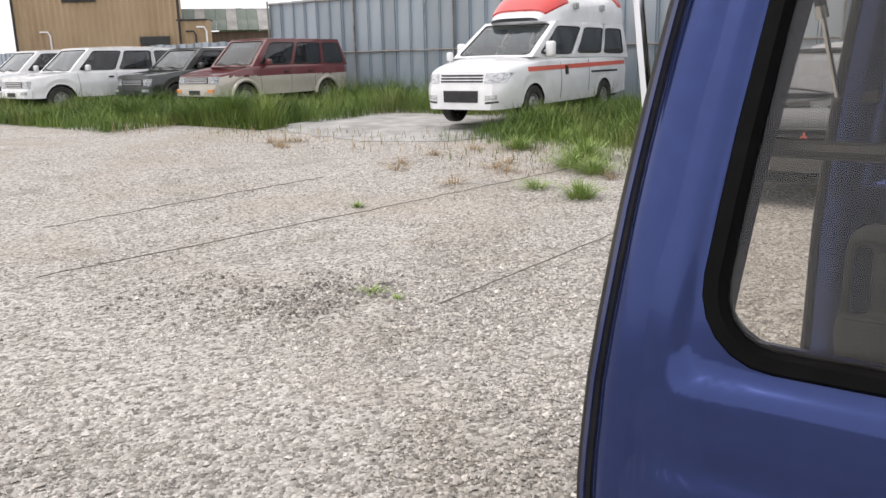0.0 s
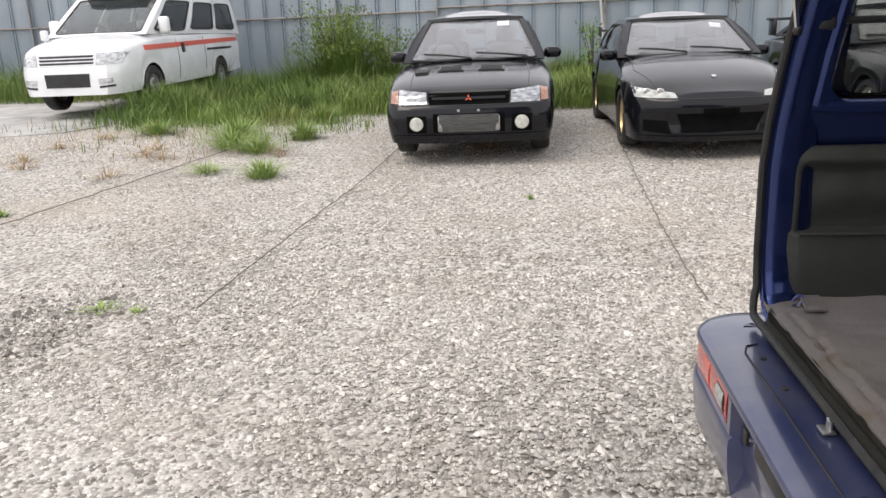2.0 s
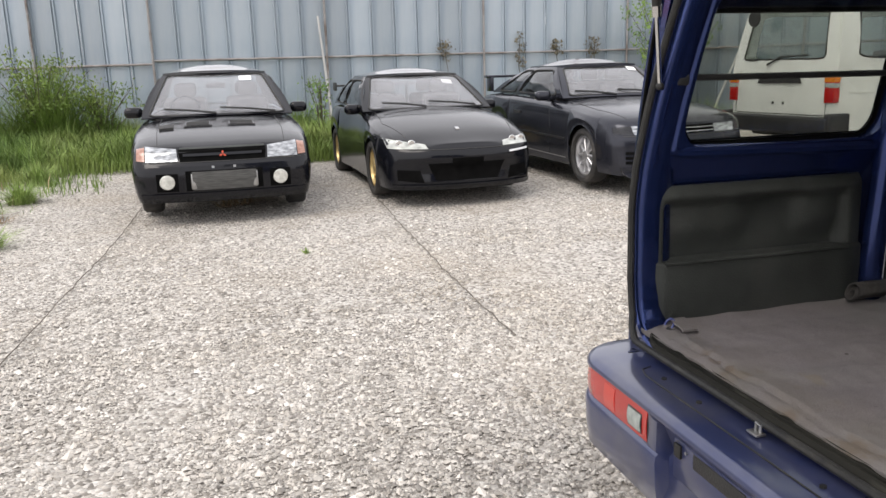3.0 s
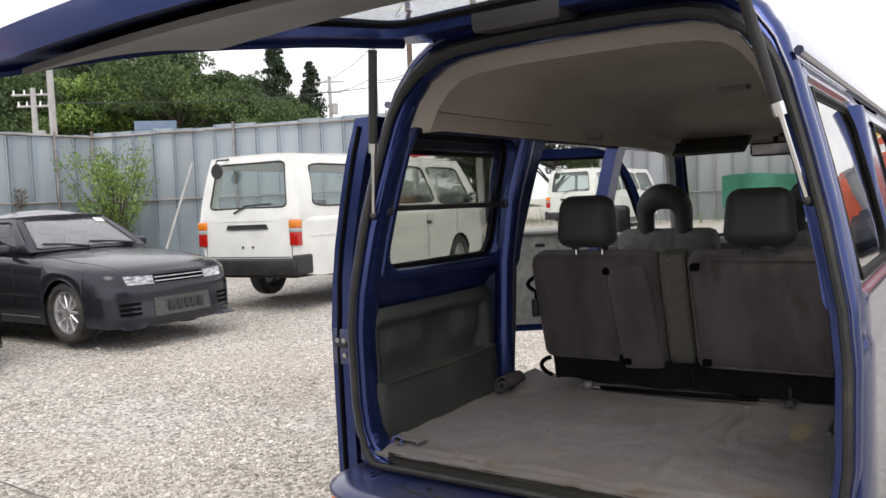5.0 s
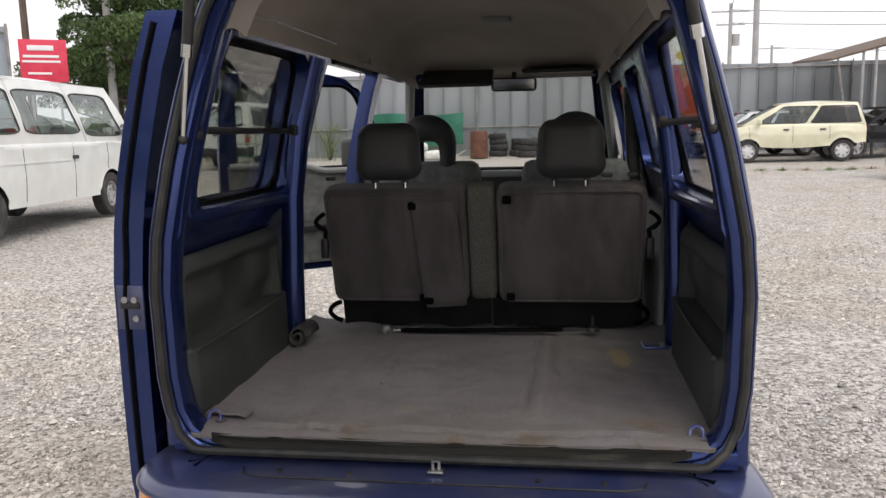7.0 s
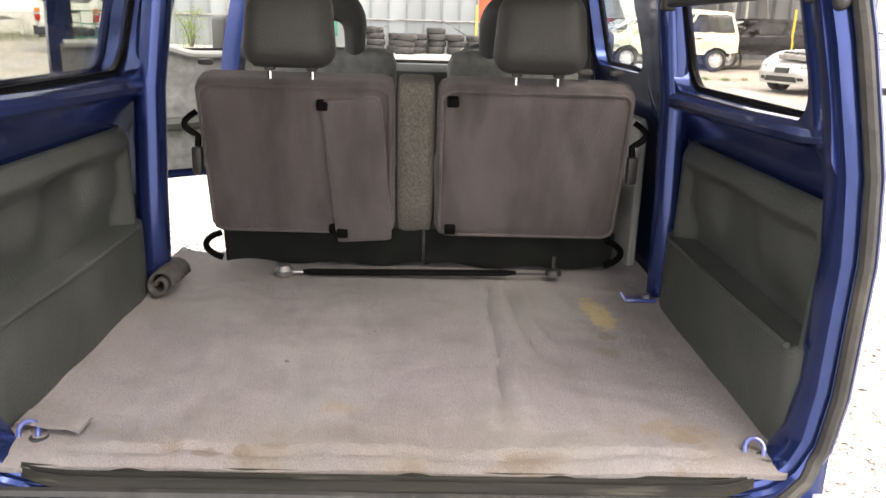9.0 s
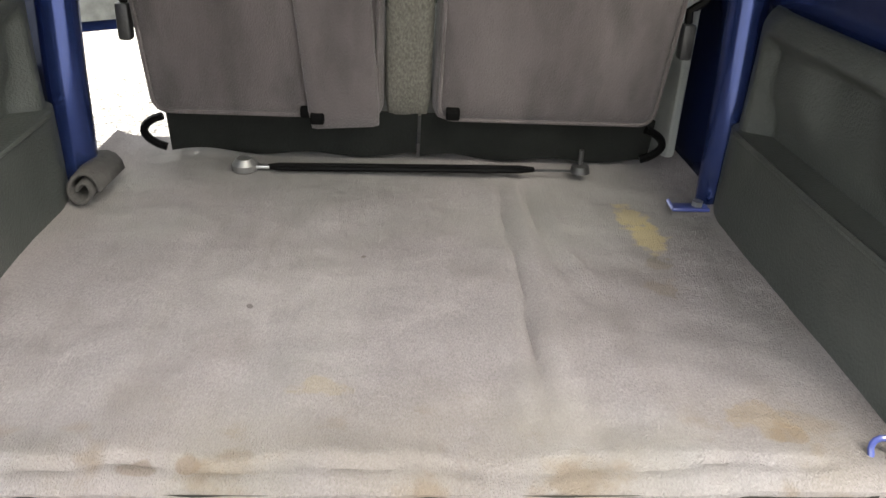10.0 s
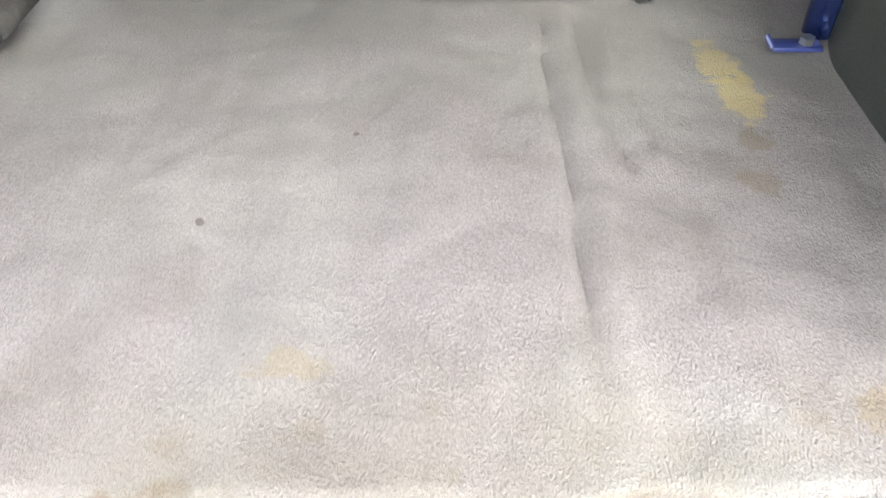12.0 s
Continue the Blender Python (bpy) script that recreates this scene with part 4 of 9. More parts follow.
for i in range(30):
    f = i / 29
    d, a = rng.uniform(52, 76), radians(133.5 + 20 * f + rng.uniform(-1, 1))
    k = rng.choice((0, 1, 0, 1, 2))
    plant(k, 0.7 + d * math.cos(a), -1.8 + d * math.sin(a), (0.9 if d < 62 else 4.3) + rng.uniform(-1.2, 0.9) - 5.0 * max(0, 0.25 - f), rng.uniform(0, 360), rng.uniform(0.7, 1.15))
for x, y, z, s in ((-47.8, 36.8, 4.6, 0.75), (-43.1, 42, 4.0, 0.8), (-41.3, 43.8, 2.8, 0.75), (-52, 33, 5, 0.7)):
    plant(3, x, y, z, rng.uniform(0, 360), s)
for x, y, k, s in ((-15.6, 27.8, 4, 0.85), (-18.2, 30.5, 4, 0.62), (-14.2, 29.5, 4, 0.6), (-20.5, 33, 2, 0.4)):
    plant(k, x, y, 0, rng.uniform(0, 360), s)
for x, y, k, s in ((-55, -62, 0, 0.8), (-60, -55, 2, 0.8), (-66, -50, 1, 0.9), (30, 70, 0, 0.6), (5, 90, 1, 0.6)):
    plant(k, x, y, 0, rng.uniform(0, 360), s)


def shrub(x, y, h, r, seed, label, mat="leaf_bright", stems=14, leaves=60, size=0.065):
    rng = random.Random(seed)
    t = thing("shrub", label, "shrub", "shrubs along the fence", pose(x, y, ground_z(x, y) - 0.02))
    bm = bmesh.new()
    lf = bmesh.new()
    for _ in range(stems):
        a = rng.uniform(0, 6.283)
        e = Vector((r * rng.random() * math.cos(a), r * rng.random() * math.sin(a), h * rng.uniform(0.5, 1)))
        mid = Vector((e.x * 0.35, e.y * 0.35, e.z * 0.55))
        tube(bm, [(0.1 * e.x, 0.1 * e.y, 0), mid, e], [0.012, 0.009, 0.004], 5)
        for i in range(leaves):
            f = rng.uniform(0.25, 1)
            p = mid.lerp(e, f) if f > 0.5 else Vector((0.1 * e.x, 0.1 * e.y, 0)).lerp(mid, f * 2)
            leaf_cloud(lf, rng, p, 0.2, 1, size)
    part("branchwork", bm, M["bark"], t)
    part("foliage", lf, M[mat], t, smooth=0)


shrub(-14.6, 8.6, 2.8, 1.15, 5, "slender yellow-green bamboo-like shrub against the steel fence", stems=52, leaves=110)
shrub(-15.4, 7.6, 1.4, 0.7, 6, "low yellow-green shrub against the steel fence")
for k, (x, y, n, h, r) in enumerate(((-14.4, -4.0, 380, 1.9, 1.2), (-14.2, -4.9, 260, 1.2, 1.15), (-14.7, -4.4, 340, 1.8, 1.4), (-14.9, -3.1, 220, 1.0, 1.0), (-15.6, 0.4, 240, 1.0, 0.8))):
    tuft(x, y, n, h, r, 140 + k, "grass", "reed_clump", "tall reedy green weed clump before the steel fence")
shrub(-14.5, -4.3, 1.85, 1.1, 12, "leafy green weed bush before the steel fence", "grass", 56, 70, 0.06)
shrub(-14.8, -3.3, 1.3, 0.9, 13, "low leafy green weed bush before the steel fence", "grass", 30, 60, 0.06)
shrub(-14.8, 0.8, 1.3, 0.5, 9, "yellow-green weed clump behind the parked cars", "leaf_bright", 12, 30)


def fence_vine(y, z0, z1, r, seed):
    """Dry creeper caught on the fence rail."""
    rng = random.Random(seed)
    t = thing("creeper", "dry brown creeper tangled on the fence rail", "creeper", "creepers on the fence", pose(-16.24, y, z0))
    bm = bmesh.new()
    tube(bm, [(0, 0, -z0 + 0.1), (0.02, 0.05, -0.3), (0, 0, 0), (0.02, 0.03, z1 - z0)], 0.008, 5)
    part("stem", bm, M["bark"], t)
    bm = bmesh.new()
    for i in range(7):
        leaf_cloud(bm, rng, (rng.uniform(-0.02, 0.04), rng.uniform(-0.6, 0.6) * r, (z1 - z0) * i / 6), r * rng.uniform(0.5, 1), 20, 0.06)
    part("foliage", bm, M["creeper"], t, smooth=0)


fence_vine(3.8, 1.72, 2.0, 0.17, 1)
fence_vine(5.55, 1.45, 2.15, 0.15, 2)
fence_vine(6.47, 1.75, 2.0, 0.14, 3)
fence_vine(7.43, 1.7, 2.0, 0.2, 4)
shrub(-7.6, 25.5, 1.3, 0.7, 10, "green bush at the foot of the far fence", "grass", 14, 40)


def pole(x, y, h, r, mat, label, arms=(), z=0.0, boxes=()):
    t = thing("utility_pole", label, "utility pole", "utility poles", pose(x, y, z))
    bm = bmesh.new()
    cyl(bm, (0, 0, 0), (0, 0, h), r, r * 0.7, 10)
    part("mast", bm, M[mat], t)
    for zz, half, ang in arms:
        bm = bmesh.new()
        c, s = math.cos(radians(ang)), math.sin(radians(ang))
        tube(bm, [(-half * c, -half * s, zz), (half * c, half * s, zz)], 0.05, 6)
        ca = part("crossarm", bm, M["pole"], t)
        for f in (-0.9, -0.4, 0.4, 0.9):
            bm = bmesh.new()
            cyl(bm, (half * c * f, half * s * f, zz), (half * c * f, half * s * f, zz + 0.22), 0.05, 0.03, 8)
            part("insulator", bm, M["pure_white"], ca)
    for zz, s in boxes:
        bm = bmesh.new()
        cyl(bm, (0.35, 0, zz), (0.35, 0, zz + s), 0.24, n=12)
        part("transformer", bm, M["pole"], t)


POLES = [(-35.6, 39.5, 10.3, "pole", ((9.9, 1.0, 40), (9.2, 0.8, 40))), (-27.0, 33.6, 10.6, "pole", ((10.3, 0.4, 30),)), (-21.3, 29.1, 13.5, "wood", ()), (-16.2, 26.6, 12.5, "pole", ()), (-17.1, 29.6, 11.5, "pole", ()), (-33.5, 17.6, 7.2, "pole", ((6.9, 0.9, 40), (6.4, 0.7, 40))), (-27.2, 12.1, 8.5, "wood", ()), (-28.0, 15.2, 8.0, "pole", ()), (11.2, 52.2, 8.7, "pole", ((8.2, 1.2, 5), (7.4, 0.9, 5))), (9.3, 37.3, 12.5, "pole", ()), (19.7, 75.9, 8.1, "pole", ((7.8, 1.2, 5),)), (9.6, 53.6, 6.3, "pole", ((5.9, 0.7, 5),)), (-37, -36, 11, "pole", ((10.5, 0.9, 60), (9.8, 0.8, 60)))]
for x, y, h, mat, arms in POLES:
    pole(x, y, h, 0.16, mat, "grey concrete utility pole with wires" if mat == "pole" else "brown wooden utility pole", arms, boxes=((h - 2.6, 0.7),) if len(arms) == 2 else ())


def wires():
    runs = (((-35.6, 39.5, 10.1), (-27.0, 33.6, 10.3)), ((-35.6, 39.5, 9.2), (-27.0, 33.6, 8.6)), ((-27.0, 33.6, 10.4), (-21.3, 29.1, 11.2)), ((-27.0, 33.6, 8.4), (-21.3, 29.1, 7.6)), ((-27.0, 33.6, 8.2), (-16.2, 26.6, 7.6)), ((-21.3, 29.1, 9.6), (-16.2, 26.6, 8.2)), ((-62, 52, 11.2), (-35.6, 39.5, 10.1)), ((-66, 40, 9.4), (-35.6, 39.5, 9.3)), ((-60, 30, 8.2), (-33.5, 17.6, 6.9)), ((-33.5, 17.6, 6.6), (-27.0, 33.6, 8.0)), ((-21.3, 29.1, 12.2), (9.3, 37.3, 11.6)), ((9.3, 37.3, 11.4), (11.2, 52.2, 8.4)), ((11.2, 52.2, 8.3), (60, 60, 10)), ((11.2, 52.2, 7.5), (60, 58, 9)), ((9.3, 37.3, 7.6), (70, 44, 8.0)), ((19.7, 75.9, 7.9), (70, 80, 8.4)))
    for a, b in runs:
        bm = bmesh.new()
        a, b = Vector(a), Vector(b)
        sag = 0.02 * (b - a).length
        tube(bm, [a.lerp(b, i / 14) - Vector((0, 0, 4 * sag * (i / 14) * (1 - i / 14))) for i in range(15)], 0.022, 5)
        tagged(mesh_ob("overhead_wire", bm, M["wire"]), "thin black overhead wire sagging between poles", "wire", "overhead wires")


wires()


def bilinear(a, b, c, d, u, v):
    return tuple((a[i] * (1 - u) + b[i] * u) * (1 - v) + (d[i] * (1 - u) + c[i] * u) * v for i in range(3))


def wheel_template(radius, width, rim, spokes, style="spoke"):
    """A wheel that faces +x, at the origin: tyre and rim."""
    w = bmesh.new()
    h = width / 2
    prof = [(-h * 0.8, rim * 0.98), (-h, rim * 1.08), (-h, radius * 0.93), (-h * 0.8, radius * 0.99), (-h * 0.5, radius), (h * 0.5, radius), (h * 0.8, radius * 0.99), (h, radius * 0.93), (h, rim * 1.08), (h * 0.8, rim * 0.98)]
    lathe(w, prof, n=32)
    b = bmesh.new()
    lathe(b, [(-h * 0.7, rim * 0.99), (h * 0.62, rim * 0.99), (h * 0.72, rim * 0.99), (h * 0.72, rim * 0.9), (h * 0.45, rim * 0.86), (h * 0.1, rim * 0.84), (h * 0.05, 0.0)], n=32)
    if style == "steel":
        lathe(b, [(h * 0.1, rim * 0.8), (h * 0.4, rim * 0.6), (h * 0.5, rim * 0.42), (h * 0.3, rim * 0.3), (h * 0.55, rim * 0.26), (h * 0.6, 0)], n=28)
        for k in range(6):
            a = math.pi * k / 3
            box(b, (h * 0.38, rim * 0.68 * math.cos(a), rim * 0.68 * math.sin(a)), (0.02, 0.05, 0.05), 0.01, 1, (math.degrees(a), 0, 0))
    else:
        for k in range(spokes):
            a = 2 * math.pi * k / spokes
            cy_ = math.cos(a)
            sp = [bm_v for bm_v in box(b, (0, 0, 0), (h * 0.32, rim * 0.82, rim * (1.35 / spokes if style != "cap" else 0.5)), 0.008, 1)]
            for v in sp:
                taper = 1 - 0.35 * (v.co.y / (rim * 0.41))
                y0, z0 = v.co.y + rim * 0.48, v.co.z * taper
                v.co = Vector((v.co.x + h * (0.62 if style == "cap" else 0.5) - 0.02 * (y0 / rim), y0 * cy_ - z0 * sz(a), y0 * sz(a) + z0 * cy_))
        lathe(b, [(h * 0.3, rim * 0.24), (h * 0.72, rim * 0.2), (h * 0.78, 0.0)], n=20)
    return w, b


def sz(a):
    return math.sin(a)


def add_wheels(car, axles, track, radius, width, rim, spokes, mat, style="spoke"):
    w, b = wheel_template(radius, width, rim, spokes, style)
    tyre = bpy.data.meshes.new("tyre")
    w.to_mesh(tyre)
    w.free()
    rm = bpy.data.meshes.new("rim")
    bmesh.ops.recalc_face_normals(b, faces=b.faces)
    b.to_mesh(rm)
    b.free()
    for me, mt in ((tyre, M["tyre"]), (rm, M[mat])):
        me.materials.append(mt)
        me.shade_smooth()
        me.set_sharp_from_angle(angle=radians(35))
    for y in axles:
        for s in (1, -1):
            e = new("wheel")
            e.empty_display_size = 0.1
            e.parent = car
            e.matrix_basis = pose(s * track, y, radius, 0, 0, 0 if s > 0 else 180)
            for nm, me in (("tyre", tyre), ("rim", rm)):
                o = new(nm, me)
                o.parent = e


class Car:
    """A parked vehicle, built along +y round the middle of its length, with its body as a loft of cross-sections."""

    def __init__(self, name, label, category, m, s):
        self.s = s
        self.ob = thing(name, label, category, "parked vehicles", m)
        self.body()
        self.cabin()
        add_wheels(self.ob, s["axles"], s["W"] / 2 - s["tyre"][1] / 2 - 0.012, *s["tyre"], *s["rim"])

    def section(self, y):
        s = self.s
        hw, zb, zd = smooth_lerp(s["plan"], y), smooth_lerp(s["belt"], y), smooth_lerp(s["deck"], y)
        zl = smooth_lerp(s["sill"], y)
        ar, wr = s["arch"], s["tyre"][0]
        for a in s["axles"]:
            if abs(y - a) < ar:
                zl = max(zl, wr + math.sqrt(ar * ar - (y - a) ** 2))
        zb = max(zb, zl + 0.06)
        h = zb - zl
        fl = s.get("flare", 0.0) * sum(max(0, 1 - ((y - a) / (ar * 1.25)) ** 2) for a in s["axles"])
        tuck, sh = s.get("tuck", 0.05), s.get("shoulder", 0.06)
        pts = [(hw - tuck * (1 if zl < 0.4 else 0.2) + fl, zl), (hw - 0.015 + fl, zl + 0.22 * h), (hw + fl * 0.7, zl + 0.5 * h), (hw - 0.006, zl + 0.66 * h), (hw - 0.5 * sh, zl + 0.9 * h), (hw - sh, zb), (hw * 0.8, zb + (zd - zb) * 0.55), (hw * 0.45, zb + (zd - zb) * 0.92), (0, zd)]
        # Rounded between the stations.
        return [tuple(smooth_lerp([(i, p[k]) for i, p in enumerate(pts)], q / 2) for k in (0, 1)) for q in range(17)]

    def at(self, x, y, z):
        """A point of the lofted body with its nose and tail drawn in."""
        s = self.s
        half = s["L"] / 2
        yy = y
        if "nose" in s:
            f = max(0, min(1, (y - (half - 0.45)) / 0.45))
            yy += smooth_lerp(s["nose"], z) * f * f - s.get("bow", 0.07) * (x / (s["W"] / 2)) ** 2 * f * f
        else:
            f = max(0, min(1, (y - (half - 0.7)) / 0.7))
            yy -= s.get("rake_f", 0.12) * max(0, z - s.get("rake_z", 0.5)) * f
        r = max(0, min(1, (-half + 0.5 - y) / 0.5))
        yy += s.get("rake_r", 0.1) * max(0, z - s.get("rake_z", 0.5)) * r
        return x, yy, z

    def body(self):
        s = self.s
        half = s["L"] / 2
        ys = set(np.linspace(-half, half, 44))
        ys |= {half - d for d in (0.02, 0.05, 0.1, 0.16)} | {-half + d for d in (0.02, 0.05, 0.1, 0.16)}
        for a in s["axles"]:
            ys |= {a + s["arch"] * math.sin(radians(t)) for t in range(-90, 91, 10)} | {a - s["arch"] - 0.004, a + s["arch"] + 0.004}
        ys = sorted(ys)
        bm = bmesh.new()
        rows = []
        for y in ys:
            pts = self.section(y)
            full = [(-x, z) for x, z in pts] + [(x, z) for x, z in pts[-2::-1]]
            rows.append([bm.verts.new(self.at(x, y, z)) for x, z in full])
        for a, b in zip(rows, rows[1:]):
            for i in range(len(a) - 1):
                bm.faces.new((a[i], a[i + 1], b[i + 1], b[i]))
        cols = 10
        for row, y in ((rows[0], ys[0]), (rows[-1], ys[-1])):
            n = len(row)
            grid = []
            for i in range(n // 2):
                x, z = abs(row[i].co.x), row[i].co.z
                grid.append([row[i]] + [bm.verts.new(self.at(-x + 2 * x * k / cols, y, z)) for k in range(1, cols)] + [row[n - 1 - i]])
            for a, b in zip(grid, grid[1:]):
                for k in range(cols):
                    bm.faces.new((a[k], a[k + 1], b[k + 1], b[k]))
            for k in range(cols):
                bm.faces.new((grid[-1][k], grid[-1][k + 1], row[n // 2]))
        bmesh.ops.recalc_face_normals(bm, faces=bm.faces)
        self.tree = BVHTree.FromBMesh(bm)
        mats = [M[s["paint"]]]
        if s.get("lower"):
            mats.append(M[s["lower"]])
            zc = s["lower_z"]
            for f in bm.faces:
                if f.calc_center_median().z < zc:
                    f.material_index = 1
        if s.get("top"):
            # Upward faces of bonnet and boot lid take the paint greyed for sky reflection.
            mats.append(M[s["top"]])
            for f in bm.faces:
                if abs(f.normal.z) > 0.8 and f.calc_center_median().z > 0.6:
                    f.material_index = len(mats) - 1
        part("body", bm, mats, self.ob)
        low = min(z for _, z in s["sill"])
        part("underbody", boxed((0, 0, (low + s["deck_min"]) / 2), (s["W"] - 0.46, s["L"] - 0.35, s["deck_min"] - low - 0.02), 0.03), M["dark_in"], self.ob)
        for a in s["axles"]:
            bm = bmesh.new()
            cyl(bm, (-s["W"] / 2 + 0.1, a, s["tyre"][0]), (s["W"] / 2 - 0.1, a, s["tyre"][0]), 0.04, n=8)
            part("axle", bm, M["black"], self.ob)

    def cabin(self):
        s, c = self.s, self.s["cabin"]
        (yr, yf, wr, wf, zr, zf), (tr, tf, tw, tz) = c["base"], c["top"]
        bulge, rr = c.get("bulge", 0.03), c.get("r", 0.05)
        ground = {
            "front": ((-wf, yf, zf), (wf, yf, zf), (tw, tf, tz), (-tw, tf, tz), (0, 1, 0.4)),
            "rear": ((wr, yr, zr), (-wr, yr, zr), (-tw, tr, tz), (tw, tr, tz), (0, -1, 0.3)),
            "right": ((wr, yr, zr), (wf, yf, zf), (tw, tf, tz), (tw, tr, tz), (1, 0, 0.2)),
            "left": ((-wr, yr, zr), (-wf, yf, zf), (-tw, tf, tz), (-tw, tr, tz), (-1, 0, 0.2)),
        }
        frame_bm = bmesh.new()
        for side, (a, b, cc, d, nrm) in ground.items():
            nv = Vector(nrm).normalized()

            def face(u, v, off=0.0, a=a, b=b, cc=cc, d=d, nv=nv, side=side):
                p = Vector(bilinear(a, b, cc, d, u, v))
                k = bulge * (2.2 if side in ("front", "rear") else 1.0)
                return p + nv * (k * 4 * u * (1 - u) * (0.5 + 0.5 * math.sin(math.pi * v)) * 0.5 + (c.get("tumble", 0.012) if side in ("left", "right") else 0.012) * math.sin(math.pi * v) + off)

            if side in ("front", "rear"):
                m = c.get(side, (0.06, 0.94, 0.06, 0.93))
                holes = [((0, 1, 0, 1), m)]
            else:
                holes = []
                wins = c["windows"]
                cuts = [0] + [(wins[i][1] + wins[i + 1][0]) / 2 for i in range(len(wins) - 1)] + [1]
                for i, w in enumerate(wins):
                    holes.append(((cuts[i], cuts[i + 1], 0, 1), (w[0], w[1], w[2] if len(w) > 2 else 0.07, w[3] if len(w) > 3 else 0.88)))
            for outer, hole in holes:
                # Corner radius in the panel's own units.
                ru = min(rr, 0.45 * (hole[1] - hole[0]), 0.45 * (hole[3] - hole[2]))
                holed(frame_bm, face, outer, hole, ru, inner=lambda u, v, f=face: f(u, v, -0.035), split=6)
                gb = bmesh.new()
                pane_in(gb, lambda u, v, f=face: f(u, v, -0.006), hole, ru, lambda u, v, f=face: f(u, v, -0.012))
                gl = c["glass"].get(side, c["glass"]["side"])
                if side in ("left", "right") and hole[1] < c.get("dark_from", -1):
                    gl = "pane_dark"
                g = part({"front": "windscreen", "rear": "rear_window"}.get(side, "side_window"), gb, M[gl], self.ob)
                g.visible_shadow = False
                sb = bmesh.new()
                loop = [face(u, v, 0.002) for u, v in rounded_rect(*hole, ru, 5)]
                tube(sb, loop, 0.011, 5, closed=True)
                part("window_seal", sb, M["rubber"], g)
        part("pillar_frame", frame_bm, M[c.get("paint", s["paint"])], self.ob)
        bm = bmesh.new()

        def roof(u, v):
            x = -tw + 2 * tw * u
            y = tr + (tf - tr) * v
            cr = c.get("crown", 0.05)
            e = min(u, 1 - u, 0.25) * 4
            return x * (1 + 0.0 * e), y + (0.04 * (1 - 4 * (u - 0.5) ** 2) if v == 1 else 0), tz + 0.014 + cr * (1 - abs(2 * u - 1) ** c.get("round", 4)) * (0.12 + 0.88 * math.sin(math.pi * (0.04 + 0.92 * v)))

        sheet(bm, roof, 12, 14, (0, 0, -0.03))
        part("roof", bm, M[c.get("roof", s["paint"])], self.ob)
        seat = M[s.get("inside", "dark_in")]
        zs = s["deck_min"]
        for x in (-0.36, 0.36):
            for y in c["seats"]:
                bm = bmesh.new()
                box(bm, (x, y, zs + 0.22), (0.48, 0.14, 0.62), 0.05, 2, (-12, 0, 0))
                box(bm, (x, y - 0.06, zs + 0.62), (0.24, 0.1, 0.16), 0.04, 2)
                part("seat", bm, seat, self.ob)
        bm = bmesh.new()
        box(bm, (0, yf - 0.35, zf - 0.06), (wf * 1.8, 0.5, 0.2), 0.06)
        part("dashboard", bm, M["black"], self.ob)
        bm = bmesh.new()
        lathe(bm, [(0.012, 0.16), (0.0, 0.175), (-0.012, 0.16), (0.0, 0.148), (0.012, 0.16)], "y", 20)
        part("steering_wheel", bm, M["black"], self.ob, m=pose(0.36, yf - 0.68, zf + 0.06, -25))

    def cast(self, p, d):
        hit, nrm, _, _ = self.tree.ray_cast(Vector(p), Vector(d))
        return (hit, nrm) if hit is not None else (None, None)

    def patch(self, name, corners, mat, side="front", lift=0.006, depth=0.03, nu=10, nv=6, label="", parent=None):
        """A slab that follows the body. corners: four (across, up) pairs; across is x on the front and rear, y on the sides; on the top they are (x, y)."""
        half = self.s["L"]
        bm = bmesh.new()

        def f(u, v):
            p = [(corners[0][i] * (1 - u) + corners[1][i] * u) * (1 - v) + (corners[3][i] * (1 - u) + corners[2][i] * u) * v for i in (0, 1)]
            if side in ("front", "rear"):
                k = 1 if side == "front" else -1
                o, d = (p[0], k * half, p[1]), (0, -k, 0)
            elif side in ("left", "right"):
                k = 1 if side == "right" else -1
                o, d = (k * 3, p[0], p[1]), (-k, 0, 0)
            else:
                o, d = (p[0], p[1], 4), (0, 0, -1)
            hit, _ = self.cast(o, d)
            if hit is None:
                hit = Vector(o) + Vector(d) * (half - self.s["L"] / 2 if side in ("front", "rear") else 3 - self.s["W"] / 2)
            return hit - Vector(d) * lift

        dirs = {"front": (0, -depth, 0), "rear": (0, depth, 0), "right": (-depth, 0, 0), "left": (depth, 0, 0), "top": (0, 0, -depth)}
        sheet(bm, f, nu, nv, dirs[side])
        return part(name, bm, M[mat], parent or self.ob, label)

    def seam(self, pts, side, w=0.007, mat="rubber"):
        """A panel gap that runs along the body."""
        bm = bmesh.new()
        path = []
        for (a0, b0), (a1, b1) in zip(pts, pts[1:]):
            for i in range(8):
                f = i / 7
                a, b = a0 + (a1 - a0) * f, b0 + (b1 - b0) * f
                o, d = ((a, b, 4), (0, 0, -1)) if side == "top" else ((3 if side == "right" else -3, a, b), (-1 if side == "right" else 1, 0, 0)) if side in ("left", "right") else ((a, 9 if side == "front" else -9, b), (0, -1 if side == "front" else 1, 0))
                hit, _ = self.cast(o, d)
                if hit is not None and (not path or (hit - path[-1]).length > 1e-4):
                    path.append(hit)
        if len(path) > 1:
            tube(bm, path, w / 2, 5)
            part("panel_gap", bm, M[mat], self.ob)

    def mirrors(self, y, z, x, mat, size=(0.2, 0.1, 0.13)):
        for k in (-1, 1):
            bm = bmesh.new()
            box(bm, (k * (x + size[0] / 2), y, z), size, 0.42 * min(size), 4)
